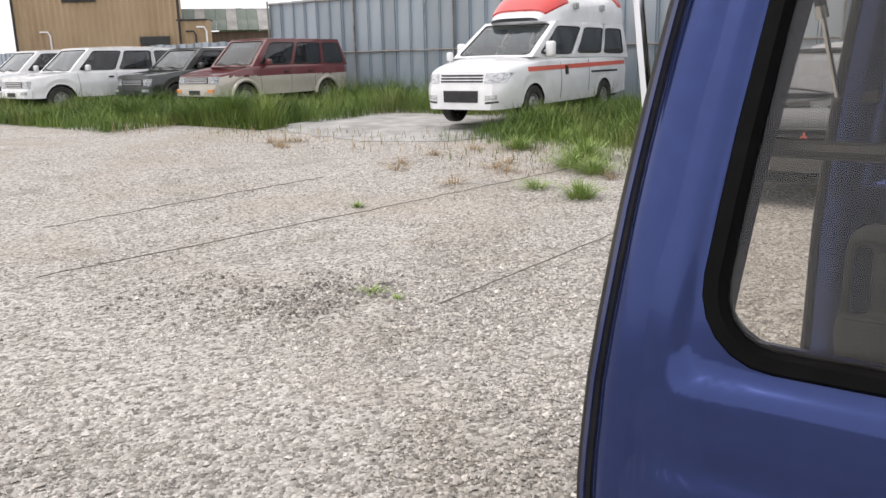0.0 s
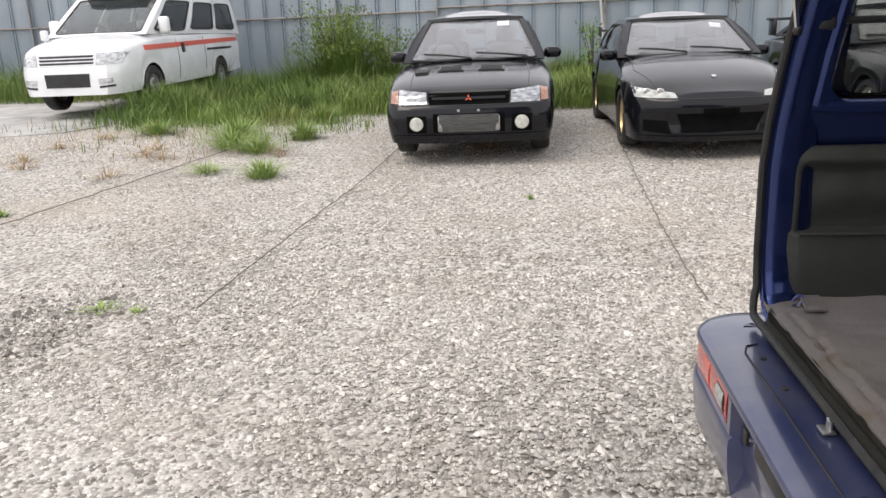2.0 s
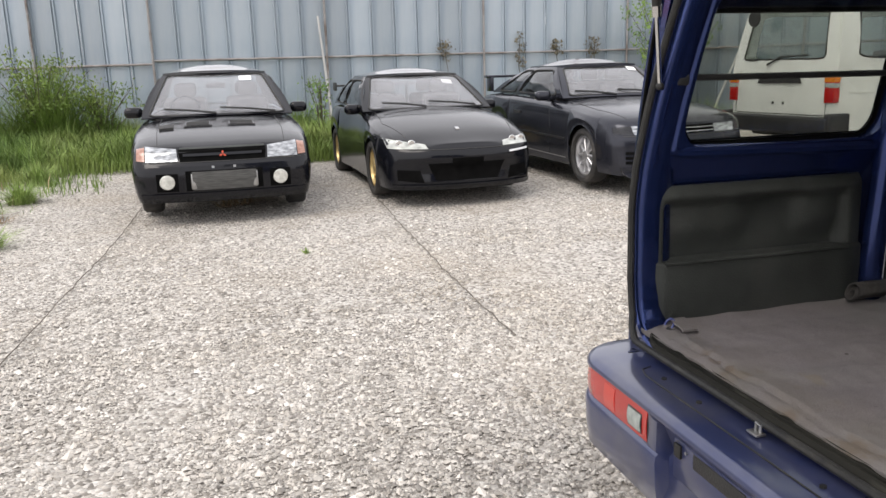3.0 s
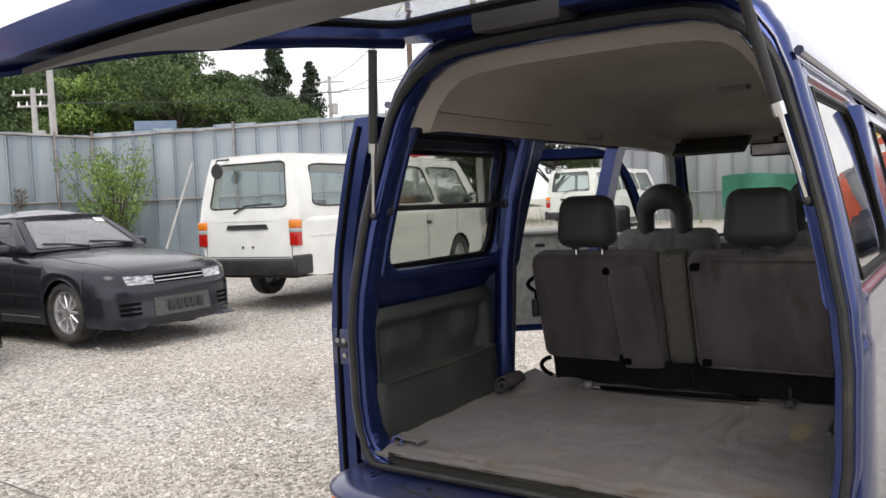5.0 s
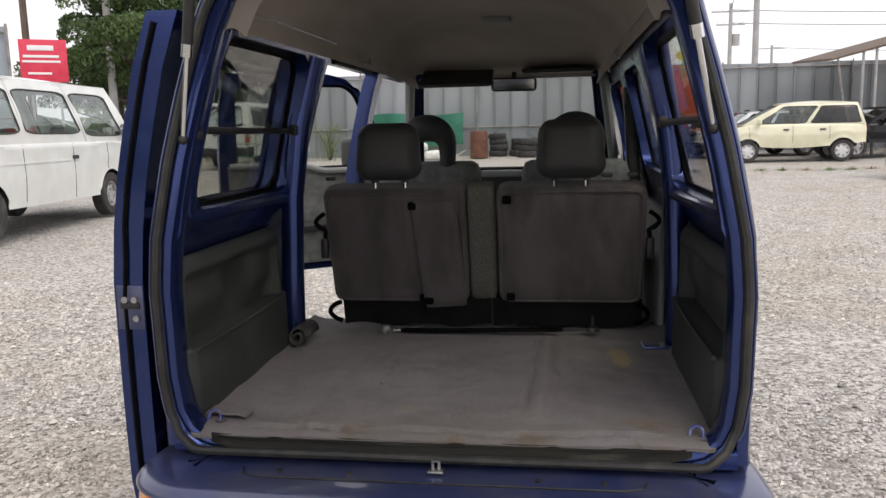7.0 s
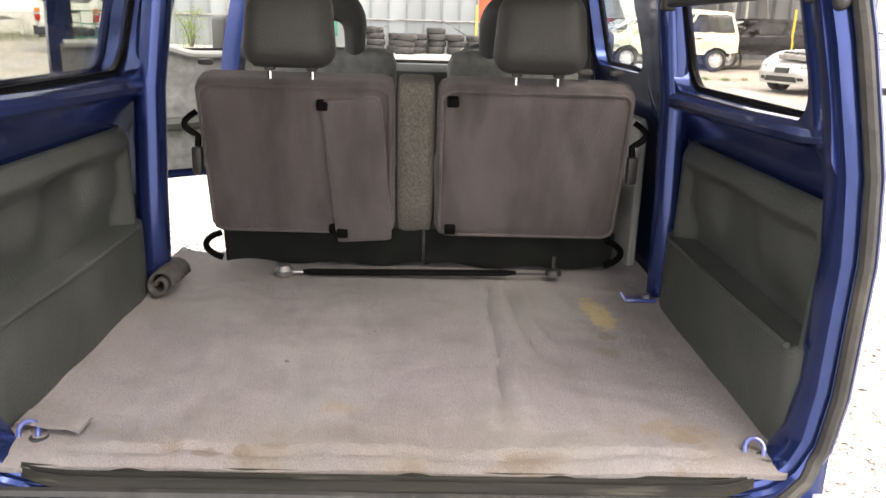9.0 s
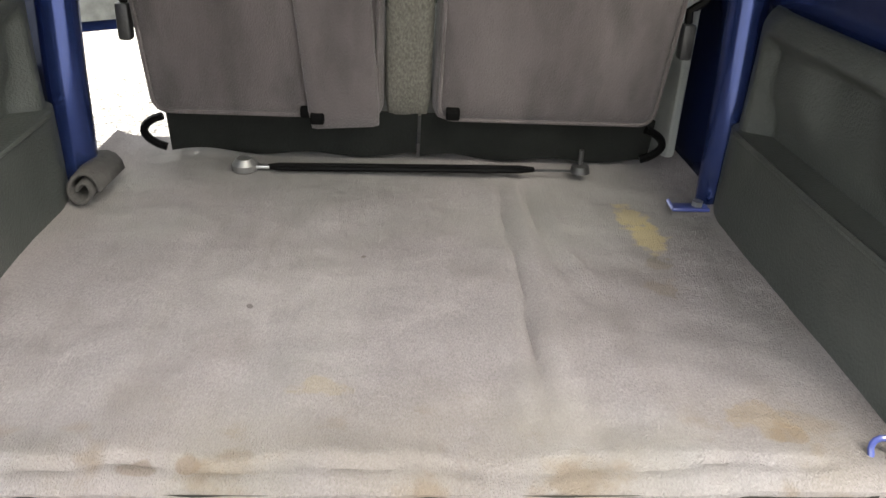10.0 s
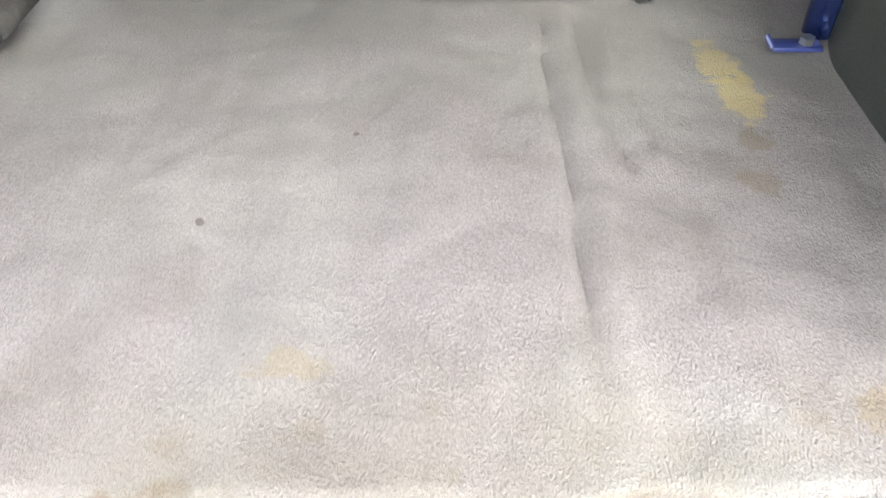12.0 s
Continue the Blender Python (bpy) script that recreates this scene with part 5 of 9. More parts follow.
            box(bm, (k * (x - 0.03), y - 0.02, z - 0.03), (0.1, 0.06, 0.05), 0.015)
            mo = part("mirror", bm, M[mat], self.ob)
            part("mirror_glass", boxed((k * (x + size[0] / 2), y - size[1] / 2 - 0.002, z), (size[0] * 0.8, 0.006, size[2] * 0.75), 0.002), M["chrome"], mo)

    def wipers(self, y, z, w):
        for x0, x1 in ((-w, -0.03), (0.02, w * 0.92)):
            bm = bmesh.new()
            tube(bm, [(x0, y + 0.03, z), ((x0 + x1) / 2, y, z + 0.035), (x1, y - 0.05, z + 0.055)], 0.012, 5)
            part("wiper", bm, M["black"], self.ob)


def placed(x, y, heading, z=0.0, s=1.0):
    return pose(x, y, z + ground_z(x, y), 0, 0, heading - 90) @ Matrix.Diagonal((s, s, s, 1))


def rally_saloon():
    c = Car("saloon_car", "black boxy saloon with vented bonnet, intercooler and round fog lamps", "car", placed(-8.69, -1.165, 0.6, 0.0), dict(
        L=4.31, W=1.69, paint="black_paint", axles=(1.285, -1.225), arch=0.35, tyre=(0.31, 0.2), rim=(0.2, 8, "alloy"), deck_min=0.6, top="hood_sky_pale",
        plan=[(-2.155, 0.66), (-2.05, 0.77), (-1.6, 0.85), (0, 0.865), (1.5, 0.875), (1.95, 0.855), (2.08, 0.815), (2.155, 0.73)],
        belt=[(-2.155, 0.86), (-1.5, 0.93), (0.6, 0.90), (1.3, 0.83), (2.0, 0.70), (2.155, 0.64)],
        deck=[(-2.155, 0.88), (-1.5, 1.0), (0.6, 0.97), (0.9, 0.94), (1.5, 0.86), (2.0, 0.75), (2.155, 0.68)],
        sill=[(-2.155, 0.3), (-1.8, 0.22), (1.8, 0.2), (2.155, 0.2)], nose=[(0.2, -0.05), (0.26, -0.01), (0.42, 0.01), (0.54, 0.0), (0.575, -0.015), (0.6, -0.055), (0.7, -0.085), (0.9, -0.12)], bow=0.09, rake_z=0.55, tuck=0.04, inside="grey_in",
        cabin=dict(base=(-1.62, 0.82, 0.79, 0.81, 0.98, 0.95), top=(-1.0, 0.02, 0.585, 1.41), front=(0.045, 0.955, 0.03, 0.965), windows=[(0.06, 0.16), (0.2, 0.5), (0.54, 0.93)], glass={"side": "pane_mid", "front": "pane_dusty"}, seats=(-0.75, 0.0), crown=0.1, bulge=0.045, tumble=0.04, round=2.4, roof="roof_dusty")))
    # Bumper face: dark lip, openings, fog lamps.
    c.patch("lower_lip", [(-0.76, 0.2), (0.76, 0.2), (0.78, 0.285), (-0.78, 0.285)], "black_paint", lift=0.02, depth=0.06, nu=14)
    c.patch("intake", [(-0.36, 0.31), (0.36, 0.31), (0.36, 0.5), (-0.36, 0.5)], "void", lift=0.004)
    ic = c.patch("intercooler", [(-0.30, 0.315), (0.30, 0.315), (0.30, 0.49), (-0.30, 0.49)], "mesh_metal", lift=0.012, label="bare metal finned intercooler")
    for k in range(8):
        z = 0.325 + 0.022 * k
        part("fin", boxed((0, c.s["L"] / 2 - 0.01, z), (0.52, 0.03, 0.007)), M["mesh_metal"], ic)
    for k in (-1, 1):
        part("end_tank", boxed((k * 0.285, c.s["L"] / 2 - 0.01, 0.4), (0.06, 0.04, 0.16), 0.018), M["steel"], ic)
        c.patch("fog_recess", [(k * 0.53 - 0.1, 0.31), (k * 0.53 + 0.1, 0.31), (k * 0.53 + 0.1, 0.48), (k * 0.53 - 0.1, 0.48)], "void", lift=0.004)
        hit, _ = c.cast((k * 0.53, 9, 0.4), (0, -1, 0))
        bm = bmesh.new()
        lathe(bm, [(-0.05, 0.066), (0.012, 0.07), (0.02, 0.064), (0.028, 0.0)], "y", 24, (k * 0.53, hit.y, 0.4))
        part("fog_lamp", bm, M["fog_glass"], c.ob, "round clear fog lamp")
        x0, x1 = k * 0.42, k * 0.715
        c.patch("headlamp", [(x0, 0.592), (x1, 0.592), (x1 * 1.0, 0.735), (x0 * 1.02, 0.705)], "lamp", lift=0.008, label="clear rectangular headlamp")
        c.patch("turn_signal", [(k * 0.722, 0.6), (k * 0.80, 0.606), (k * 0.795, 0.715), (k * 0.722, 0.728)], "turn_pale", lift=0.008)
        ve = c.patch("vent", [(k * 0.22 - 0.13, 1.2), (k * 0.22 + 0.13, 1.2), (k * 0.22 + 0.14, 1.42), (k * 0.22 - 0.14, 1.42)], "hood_sky_pale", "top", lift=0.014, depth=0.03, label="louvred black bonnet vent")
        for q in range(4):
            yy = 1.225 + 0.048 * q
            c.patch("louvre", [(k * 0.22 - 0.115, yy), (k * 0.22 + 0.115, yy), (k * 0.22 + 0.115, yy + 0.026), (k * 0.22 - 0.115, yy + 0.026)], "rubber", "top", lift=0.018, depth=0.008, nu=4, nv=1, parent=ve)
        c.patch("number_plate_bolt", [(k * 0.1 - 0.012, 0.52), (k * 0.1 + 0.012, 0.52), (k * 0.1 + 0.012, 0.54), (k * 0.1 - 0.012, 0.54)], "steel", lift=0.012, nu=2, nv=2)
        c.seam([(k * 0.6, 0.85), (k * 0.62, 1.5), (k * 0.6, 2.0)], "top")
    c.patch("bonnet_scoop", [(0.46, 1.3), (0.6, 1.3), (0.6, 1.46), (0.46, 1.46)], "rubber", "top", lift=0.02, depth=0.02)
    c.patch("grille", [(-0.40, 0.585), (0.40, 0.585), (0.415, 0.7), (-0.415, 0.7)], "void", lift=0.004)
    c.patch("grille_frame", [(-0.4, 0.7), (0.4, 0.7), (0.4, 0.715), (-0.4, 0.715)], "trim", lift=0.014, nu=12, nv=1)
    c.patch("grille_bar", [(-0.37, 0.635), (0.37, 0.635), (0.37, 0.66), (-0.37, 0.66)], "black_paint", lift=0.016)
    hit, _ = c.cast((0, 9, 0.645), (0, -1, 0))
    bm = bmesh.new()
    for a in (90, 210, 330):
        q = radians(a)
        vs = [(0, 0), (0.022 * math.cos(q - 0.5), 0.022 * math.sin(q - 0.5)), (0.038 * math.cos(q), 0.038 * math.sin(q)), (0.022 * math.cos(q + 0.5), 0.022 * math.sin(q + 0.5))]
        f = [bm.verts.new((x, hit.y + 0.02, 0.645 + z)) for x, z in vs]
        g = [bm.verts.new((x, hit.y + 0.004, 0.645 + z)) for x, z in vs]
        bm.faces.new(f)
        bm.faces.new(g[::-1])
        for i in range(4):
            bm.faces.new((f[i], f[(i + 1) % 4], g[(i + 1) % 4], g[i]))
    part("badge", bm, M["red_strip"], c.ob, "small red emblem", 0)
    c.patch("bumper_gap", [(-0.8, 0.578), (0.8, 0.578), (0.8, 0.588), (-0.8, 0.588)], "rubber", lift=0.003, nu=20, nv=1)
    c.mirrors(0.38, 1.0, 0.82, "black_paint", (0.2, 0.13, 0.125))
    c.wipers(0.80, 0.985, 0.62)
    part("inspection_sheet", boxed((-0.34, 0.176, 1.35), (0.14, 0.003, 0.1), 0, 1, (60, 0, 0)), M["paper"], c.ob, "white paper on the windscreen")
    part("inner_mirror", boxed((0.0, 0.12, 1.27), (0.22, 0.03, 0.06), 0.015), M["black"], c.ob)
    return c


def curved_coupe():
    c = Car("coupe_car", "black low coupe with slim headlamps and gold wheels", "car", placed(-8.79, 1.275, 1.1, 0.0), dict(
        L=4.445, W=1.71, paint="black_paint", axles=(1.29, -1.235), arch=0.345, tyre=(0.31, 0.22), rim=(0.225, 5, "gold"), deck_min=0.55, flare=0.012, top="hood_sky_pale",
        plan=[(-2.22, 0.6), (-2.0, 0.78), (-1.2, 0.855), (0, 0.83), (1.3, 0.85), (1.75, 0.84), (2.0, 0.80), (2.13, 0.72), (2.19, 0.6), (2.22, 0.45)],
        belt=[(-2.22, 0.82), (-1.4, 0.9), (0.4, 0.86), (1.2, 0.80), (1.8, 0.68), (2.22, 0.58)],
        deck=[(-2.22, 0.86), (-1.4, 0.96), (0.4, 0.94), (0.8, 0.93), (1.4, 0.86), (1.9, 0.74), (2.22, 0.62)],
        sill=[(-2.22, 0.28), (-1.8, 0.18), (1.7, 0.15), (2.22, 0.14)], nose=[(0.14, -0.02), (0.2, 0.02), (0.34, 0.0), (0.46, 0.03), (0.55, 0.015), (0.62, -0.05), (0.75, -0.12)], bow=0.17, rake_z=0.45, tuck=0.03, inside="grey_in",
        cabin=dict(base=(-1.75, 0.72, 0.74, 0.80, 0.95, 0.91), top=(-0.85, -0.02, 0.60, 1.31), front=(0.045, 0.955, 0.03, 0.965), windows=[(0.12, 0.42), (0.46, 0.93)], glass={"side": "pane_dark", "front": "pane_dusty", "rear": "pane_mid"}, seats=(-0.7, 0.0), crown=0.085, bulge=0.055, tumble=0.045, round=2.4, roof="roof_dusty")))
    c.patch("front_lip", [(-0.76, 0.15), (0.76, 0.15), (0.77, 0.2), (-0.77, 0.2)], "black_paint", lift=0.03, depth=0.06, nu=16, nv=2)
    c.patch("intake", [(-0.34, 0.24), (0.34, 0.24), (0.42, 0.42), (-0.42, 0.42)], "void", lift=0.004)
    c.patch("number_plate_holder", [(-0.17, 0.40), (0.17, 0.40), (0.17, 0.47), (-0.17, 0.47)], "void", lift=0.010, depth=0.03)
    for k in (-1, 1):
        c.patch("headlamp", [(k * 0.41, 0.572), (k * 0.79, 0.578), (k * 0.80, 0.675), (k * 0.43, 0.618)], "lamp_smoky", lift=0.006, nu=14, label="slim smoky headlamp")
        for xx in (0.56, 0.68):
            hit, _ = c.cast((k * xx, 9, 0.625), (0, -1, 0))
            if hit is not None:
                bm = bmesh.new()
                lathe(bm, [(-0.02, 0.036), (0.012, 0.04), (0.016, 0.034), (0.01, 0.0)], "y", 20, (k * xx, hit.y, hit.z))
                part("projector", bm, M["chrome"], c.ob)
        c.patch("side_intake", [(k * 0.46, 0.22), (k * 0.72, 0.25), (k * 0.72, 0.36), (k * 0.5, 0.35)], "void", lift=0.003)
        c.seam([(k * 0.66, 0.75), (k * 0.72, 1.4), (k * 0.6, 1.95)], "top")
    c.patch("tow_strip", [(-0.74, 0.515), (-0.48, 0.500), (-0.48, 0.52), (-0.74, 0.535)], "pure_white", lift=0.01, nu=6, nv=1, label="strip of white tape")
    c.patch("bonnet_gap", [(-0.6, 0.56), (0.6, 0.56), (0.6, 0.567), (-0.6, 0.567)], "rubber", lift=0.004, nu=16, nv=1)
    c.patch("emblem", [(-0.02, 1.85), (0.02, 1.85), (0.02, 1.9), (-0.02, 1.9)], "chrome", "top", lift=0.012, depth=0.01, nu=3, nv=3)
    c.mirrors(0.42, 0.93, 0.78, "black_paint", (0.19, 0.11, 0.12))
    c.wipers(0.70, 0.95, 0.6)
    part("inspection_sheet", boxed((-0.405, 0.185, 1.222), (0.13, 0.003, 0.1), 0, 1, (60, -6, 0)), M["paper"], c.ob)
    bm = bmesh.new()
    box(bm, (0, -2.0, 1.18), (1.4, 0.22, 0.03), 0.01)
    for k in (-1, 1):
        box(bm, (k * 0.69, -2.0, 1.17), (0.02, 0.26, 0.12), 0.008)
        box(bm, (k * 0.4, -1.95, 1.05), (0.02, 0.1, 0.27), 0.008)
    part("rear_wing", bm, M["black"], c.ob, "tall black rear wing")
    return c


def grey_coupe():
    c = Car("coupe_car", "dark gunmetal angular coupe with rear wing and mesh wheels", "car", placed(-8.43, 3.61, 1.8, 0.04), dict(
        L=4.53, W=1.70, paint="gunmetal", axles=(1.415, -1.2), arch=0.35, tyre=(0.315, 0.22), rim=(0.235, 10, "alloy"), deck_min=0.58, flare=0.01,
        plan=[(-2.265, 0.66), (-2.1, 0.79), (-1.2, 0.85), (0, 0.84), (1.4, 0.86), (1.95, 0.84), (2.15, 0.78), (2.23, 0.68), (2.265, 0.5)],
        belt=[(-2.265, 0.9), (-1.4, 0.93), (0.4, 0.88), (1.4, 0.80), (2.0, 0.72), (2.265, 0.66)],
        deck=[(-2.265, 0.94), (-1.4, 0.99), (0.4, 0.95), (0.9, 0.93), (1.6, 0.86), (2.1, 0.77), (2.265, 0.7)],
        sill=[(-2.265, 0.3), (-1.8, 0.2), (1.7, 0.17), (2.265, 0.15)], nose=[(0.15, -0.03), (0.2, 0.02), (0.4, 0.0), (0.55, 0.0), (0.575, -0.02), (0.68, -0.05), (0.85, -0.1)], bow=0.13, rake_z=0.5, tuck=0.04, inside="grey_in",
        cabin=dict(base=(-1.75, 0.72, 0.72, 0.74, 0.98, 0.94), top=(-0.7, 0.16, 0.56, 1.315), windows=[(0.1, 0.36), (0.42, 0.93)], glass={"side": "pane_dark", "front": "pane_dusty", "rear": "pane_mid"}, seats=(-0.7, 0.0), crown=0.09, bulge=0.045, tumble=0.04, round=2.4)))
    c.patch("front_spoiler", [(-0.72, 0.15), (0.72, 0.15), (0.74, 0.24), (-0.74, 0.24)], "gunmetal", lift=0.025, depth=0.06, nu=16, nv=2)
    ic = c.patch("intercooler", [(-0.36, 0.25), (0.36, 0.25), (0.36, 0.44), (-0.36, 0.44)], "mesh_metal", lift=0.01, label="finned intercooler with stencilled black mark")
    hit, _ = c.cast((0, 9, 0.35), (0, -1, 0))
    for x, w in ((-0.21, 0.08), (-0.115, 0.065), (-0.03, 0.06), (0.06, 0.075), (0.165, 0.09)):
        part("stencil_bar", boxed((x, hit.y + 0.018, 0.345), (w, 0.01, 0.115), 0.004), M["black"], ic)
    for k in (-1, 1):
        c.patch("headlamp", [(k * 0.33, 0.585), (k * 0.61, 0.59), (k * 0.63, 0.68), (k * 0.33, 0.67)], "lamp", lift=0.007, label="clear angular headlamp")
        c.patch("side_lamp", [(k * 0.615, 0.59), (k * 0.79, 0.6), (k * 0.79, 0.66), (k * 0.635, 0.68)], "pane_dark", lift=0.007)
        for z in (0.28, 0.33, 0.38):
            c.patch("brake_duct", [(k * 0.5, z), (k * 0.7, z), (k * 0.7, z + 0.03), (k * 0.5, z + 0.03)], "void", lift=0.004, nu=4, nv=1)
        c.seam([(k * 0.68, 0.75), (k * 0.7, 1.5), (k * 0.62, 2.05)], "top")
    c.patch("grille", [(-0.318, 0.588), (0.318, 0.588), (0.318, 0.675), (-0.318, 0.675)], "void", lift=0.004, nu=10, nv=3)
    for z in (0.605, 0.645):
        c.patch("grille_slat", [(-0.315, z), (0.315, z), (0.315, z + 0.008), (-0.315, z + 0.008)], "alloy", lift=0.012, nu=10, nv=1)
    c.patch("bumper_gap", [(-0.78, 0.57), (0.78, 0.57), (0.78, 0.58), (-0.78, 0.58)], "rubber", lift=0.003, nu=20, nv=1)
    for k in ("left", "right"):
        c.patch("side_strip", [(-1.7, 0.5), (1.0, 0.47), (1.0, 0.495), (-1.7, 0.525)], "black", k, lift=0.008, nu=24, nv=1)
        c.patch("skirt_line", [(-0.8, 0.27), (1.0, 0.25), (1.0, 0.262), (-0.8, 0.282)], "chrome", k, lift=0.005, nu=20, nv=1)
        c.seam([(0.5, 0.25), (0.55, 0.6), (0.45, 0.87)], k)
        c.seam([(-0.75, 0.3), (-0.7, 0.6), (-0.62, 0.9)], k)
        c.patch("door_handle", [(-0.6, 0.72), (-0.42, 0.72), (-0.42, 0.76), (-0.6, 0.76)], "black", k, lift=0.02, depth=0.03, nu=4, nv=2)
    c.mirrors(0.42, 0.97, 0.78, "gunmetal", (0.2, 0.12, 0.12))
    c.wipers(0.70, 0.97, 0.6)
    part("inspection_sheet", boxed((-0.435, 0.263, 1.27), (0.12, 0.003, 0.1), 0, 1, (61, -4, 0)), M["paper"], c.ob)
    bm = bmesh.new()
    box(bm, (0, -2.05, 1.2), (1.42, 0.24, 0.04), 0.012)
    for k in (-1, 1):
        box(bm, (k * 0.66, -2.02, 1.09), (0.05, 0.2, 0.22), 0.012)
    part("rear_wing", bm, M["gunmetal"], c.ob, "gunmetal rear wing")
    return c


VAN_SPEC = dict(
    L=5.3, W=1.69, paint="white_paint", axles=(1.58, -1.44), arch=0.37, tyre=(0.32, 0.19), rim=(0.19, 6, "steelwheel", "steel"), deck_min=0.62,
    plan=[(-2.65, 0.76), (-2.55, 0.815), (-2.05, 0.84), (1.85, 0.84), (2.45, 0.82), (2.59, 0.77), (2.65, 0.66)],
    belt=[(-2.65, 1.1), (1.25, 1.1), (2.15, 1.08), (2.65, 1.02)], deck=[(-2.65, 1.1), (1.25, 1.1), (2.15, 1.09), (2.65, 1.05)],
    sill=[(-2.65, 0.42), (-2.15, 0.36), (2.15, 0.33), (2.65, 0.35)], rake_f=0.18, rake_z=0.6, rake_r=0.02, tuck=0.03, shoulder=0.022, inside="grey_in",
    cabin=dict(base=(-2.635, 2.56, 0.814, 0.79, 1.07, 1.04), top=(-2.5, 1.87, 0.68, 1.88), windows=[(0.055, 0.385, 0.2, 0.86), (0.41, 0.68, 0.2, 0.86), (0.71, 0.94, 0.16, 0.86)], glass={"side": "pane_mid", "front": "pane", "rear": "pane_mid"}, rear=(0.1, 0.9, 0.2, 0.9), seats=(-0.6, 1.1), crown=0.08, bulge=0.025, tumble=0.03, round=3.0, r=0.06))


def one_box_van(m, label):
    c = Car("van", label, "van", m, VAN_SPEC)
    bm = bmesh.new()
    box(bm, (0, -2.68, 0.505), (1.62, 0.12, 0.2), 0.03, 3)
    for k in (-1, 1):
        box(bm, (k * 0.80, -2.58, 0.525), (0.1, 0.3, 0.24), 0.025, 3)
    part("rear_bumper", bm, M["black"], c.ob, "black plastic rear bumper")
    for k in (-1, 1):
        lamp = part("tail_lamp", boxed((k * 0.752, -2.625, 0.92), (0.135, 0.09, 0.32), 0.012, 2), M["redlens"], c.ob)
        part("turn_signal", boxed((k * 0.752, -2.628, 1.03), (0.139, 0.092, 0.098), 0.01, 2), M["amber"], lamp)
        part("reversing_lamp", boxed((k * 0.752, -2.628, 0.948), (0.139, 0.092, 0.055), 0.008, 2), M["clearlens"], lamp)
    c.patch("plate_lamp_bar", [(-0.34, 0.97), (0.34, 0.97), (0.31, 1.03), (-0.31, 1.03)], "black", "rear", lift=0.02, nu=4, nv=2)
    for x in (-0.08, 0.08):
        c.patch("plate_bolt", [(x - 0.012, 0.73), (x + 0.012, 0.73), (x + 0.012, 0.76), (x - 0.012, 0.76)], "rubber", "rear", lift=0.012, nu=2, nv=2)
    c.seam([(-0.68, 0.62), (0.68, 0.62)], "rear", 0.012)
    c.seam([(-0.70, 0.62), (-0.71, 1.09)], "rear", 0.01)
    c.seam([(0.70, 0.62), (0.71, 1.09)], "rear", 0.01)
    bm = bmesh.new()
    tube(bm, [(-0.2, -2.66, 1.18), (0.0, -2.65, 1.27), (0.4, -2.635, 1.28)], 0.012, 5)
    part("rear_wiper", bm, M["black"], c.ob)
    bm = bmesh.new()
    tube(bm, [(-0.35, -2.45, 1.88), (-0.42, -2.67, 1.86), (-0.42, -2.71, 1.78)], 0.012, 6)
    lathe(bm, [(0.012, 0.0), (0.012, 0.09), (0, 0.1), (-0.012, 0.09), (-0.012, 0.0)], "y", 20, (-0.38, -2.72, 1.72))
    part("rear_mirror", bm, M["black"], c.ob, "round rear-view mirror on an arm")
    for k in ("left", "right"):
        c.seam([(1.5, 0.7), (1.5, 1.08)], k, 0.01)
        c.seam([(0.5, 0.36), (0.5, 1.09)], k, 0.01)
        c.seam([(-0.7, 0.4), (-0.7, 1.09)], k, 0.01)
        c.patch("door_handle", [(0.46, 0.88), (0.6, 0.88), (0.6, 0.93), (0.46, 0.93)], "black", k, lift=0.02, nu=3, nv=2)
        c.patch("side_rail", [(-2.45, 0.86), (0.4, 0.86), (0.4, 0.88), (-2.45, 0.88)], "white_paint", k, lift=0.008, nu=20, nv=1)
    c.mirrors(2.0, 1.25, 0.83, "black", (0.16, 0.1, 0.2))
    for k in (-1, 1):
        c.patch("headlamp", [(k * 0.45, 0.7), (k * 0.76, 0.7), (k * 0.76, 0.85), (k * 0.45, 0.85)], "lamp", lift=0.01, nu=5, nv=4)
    c.patch("front_bumper", [(-0.78, 0.38), (0.78, 0.38), (0.78, 0.58), (-0.78, 0.58)], "black", lift=0.05, depth=0.1, nu=12, nv=3)
    bm = bmesh.new()
    tube(bm, [(-0.5, -2.35, 0.38), (0.2, -2.25, 0.36), (0.4, -0.5, 0.36)], 0.04, 8)
    part("exhaust", bm, M["rust"], c.ob)
    return c


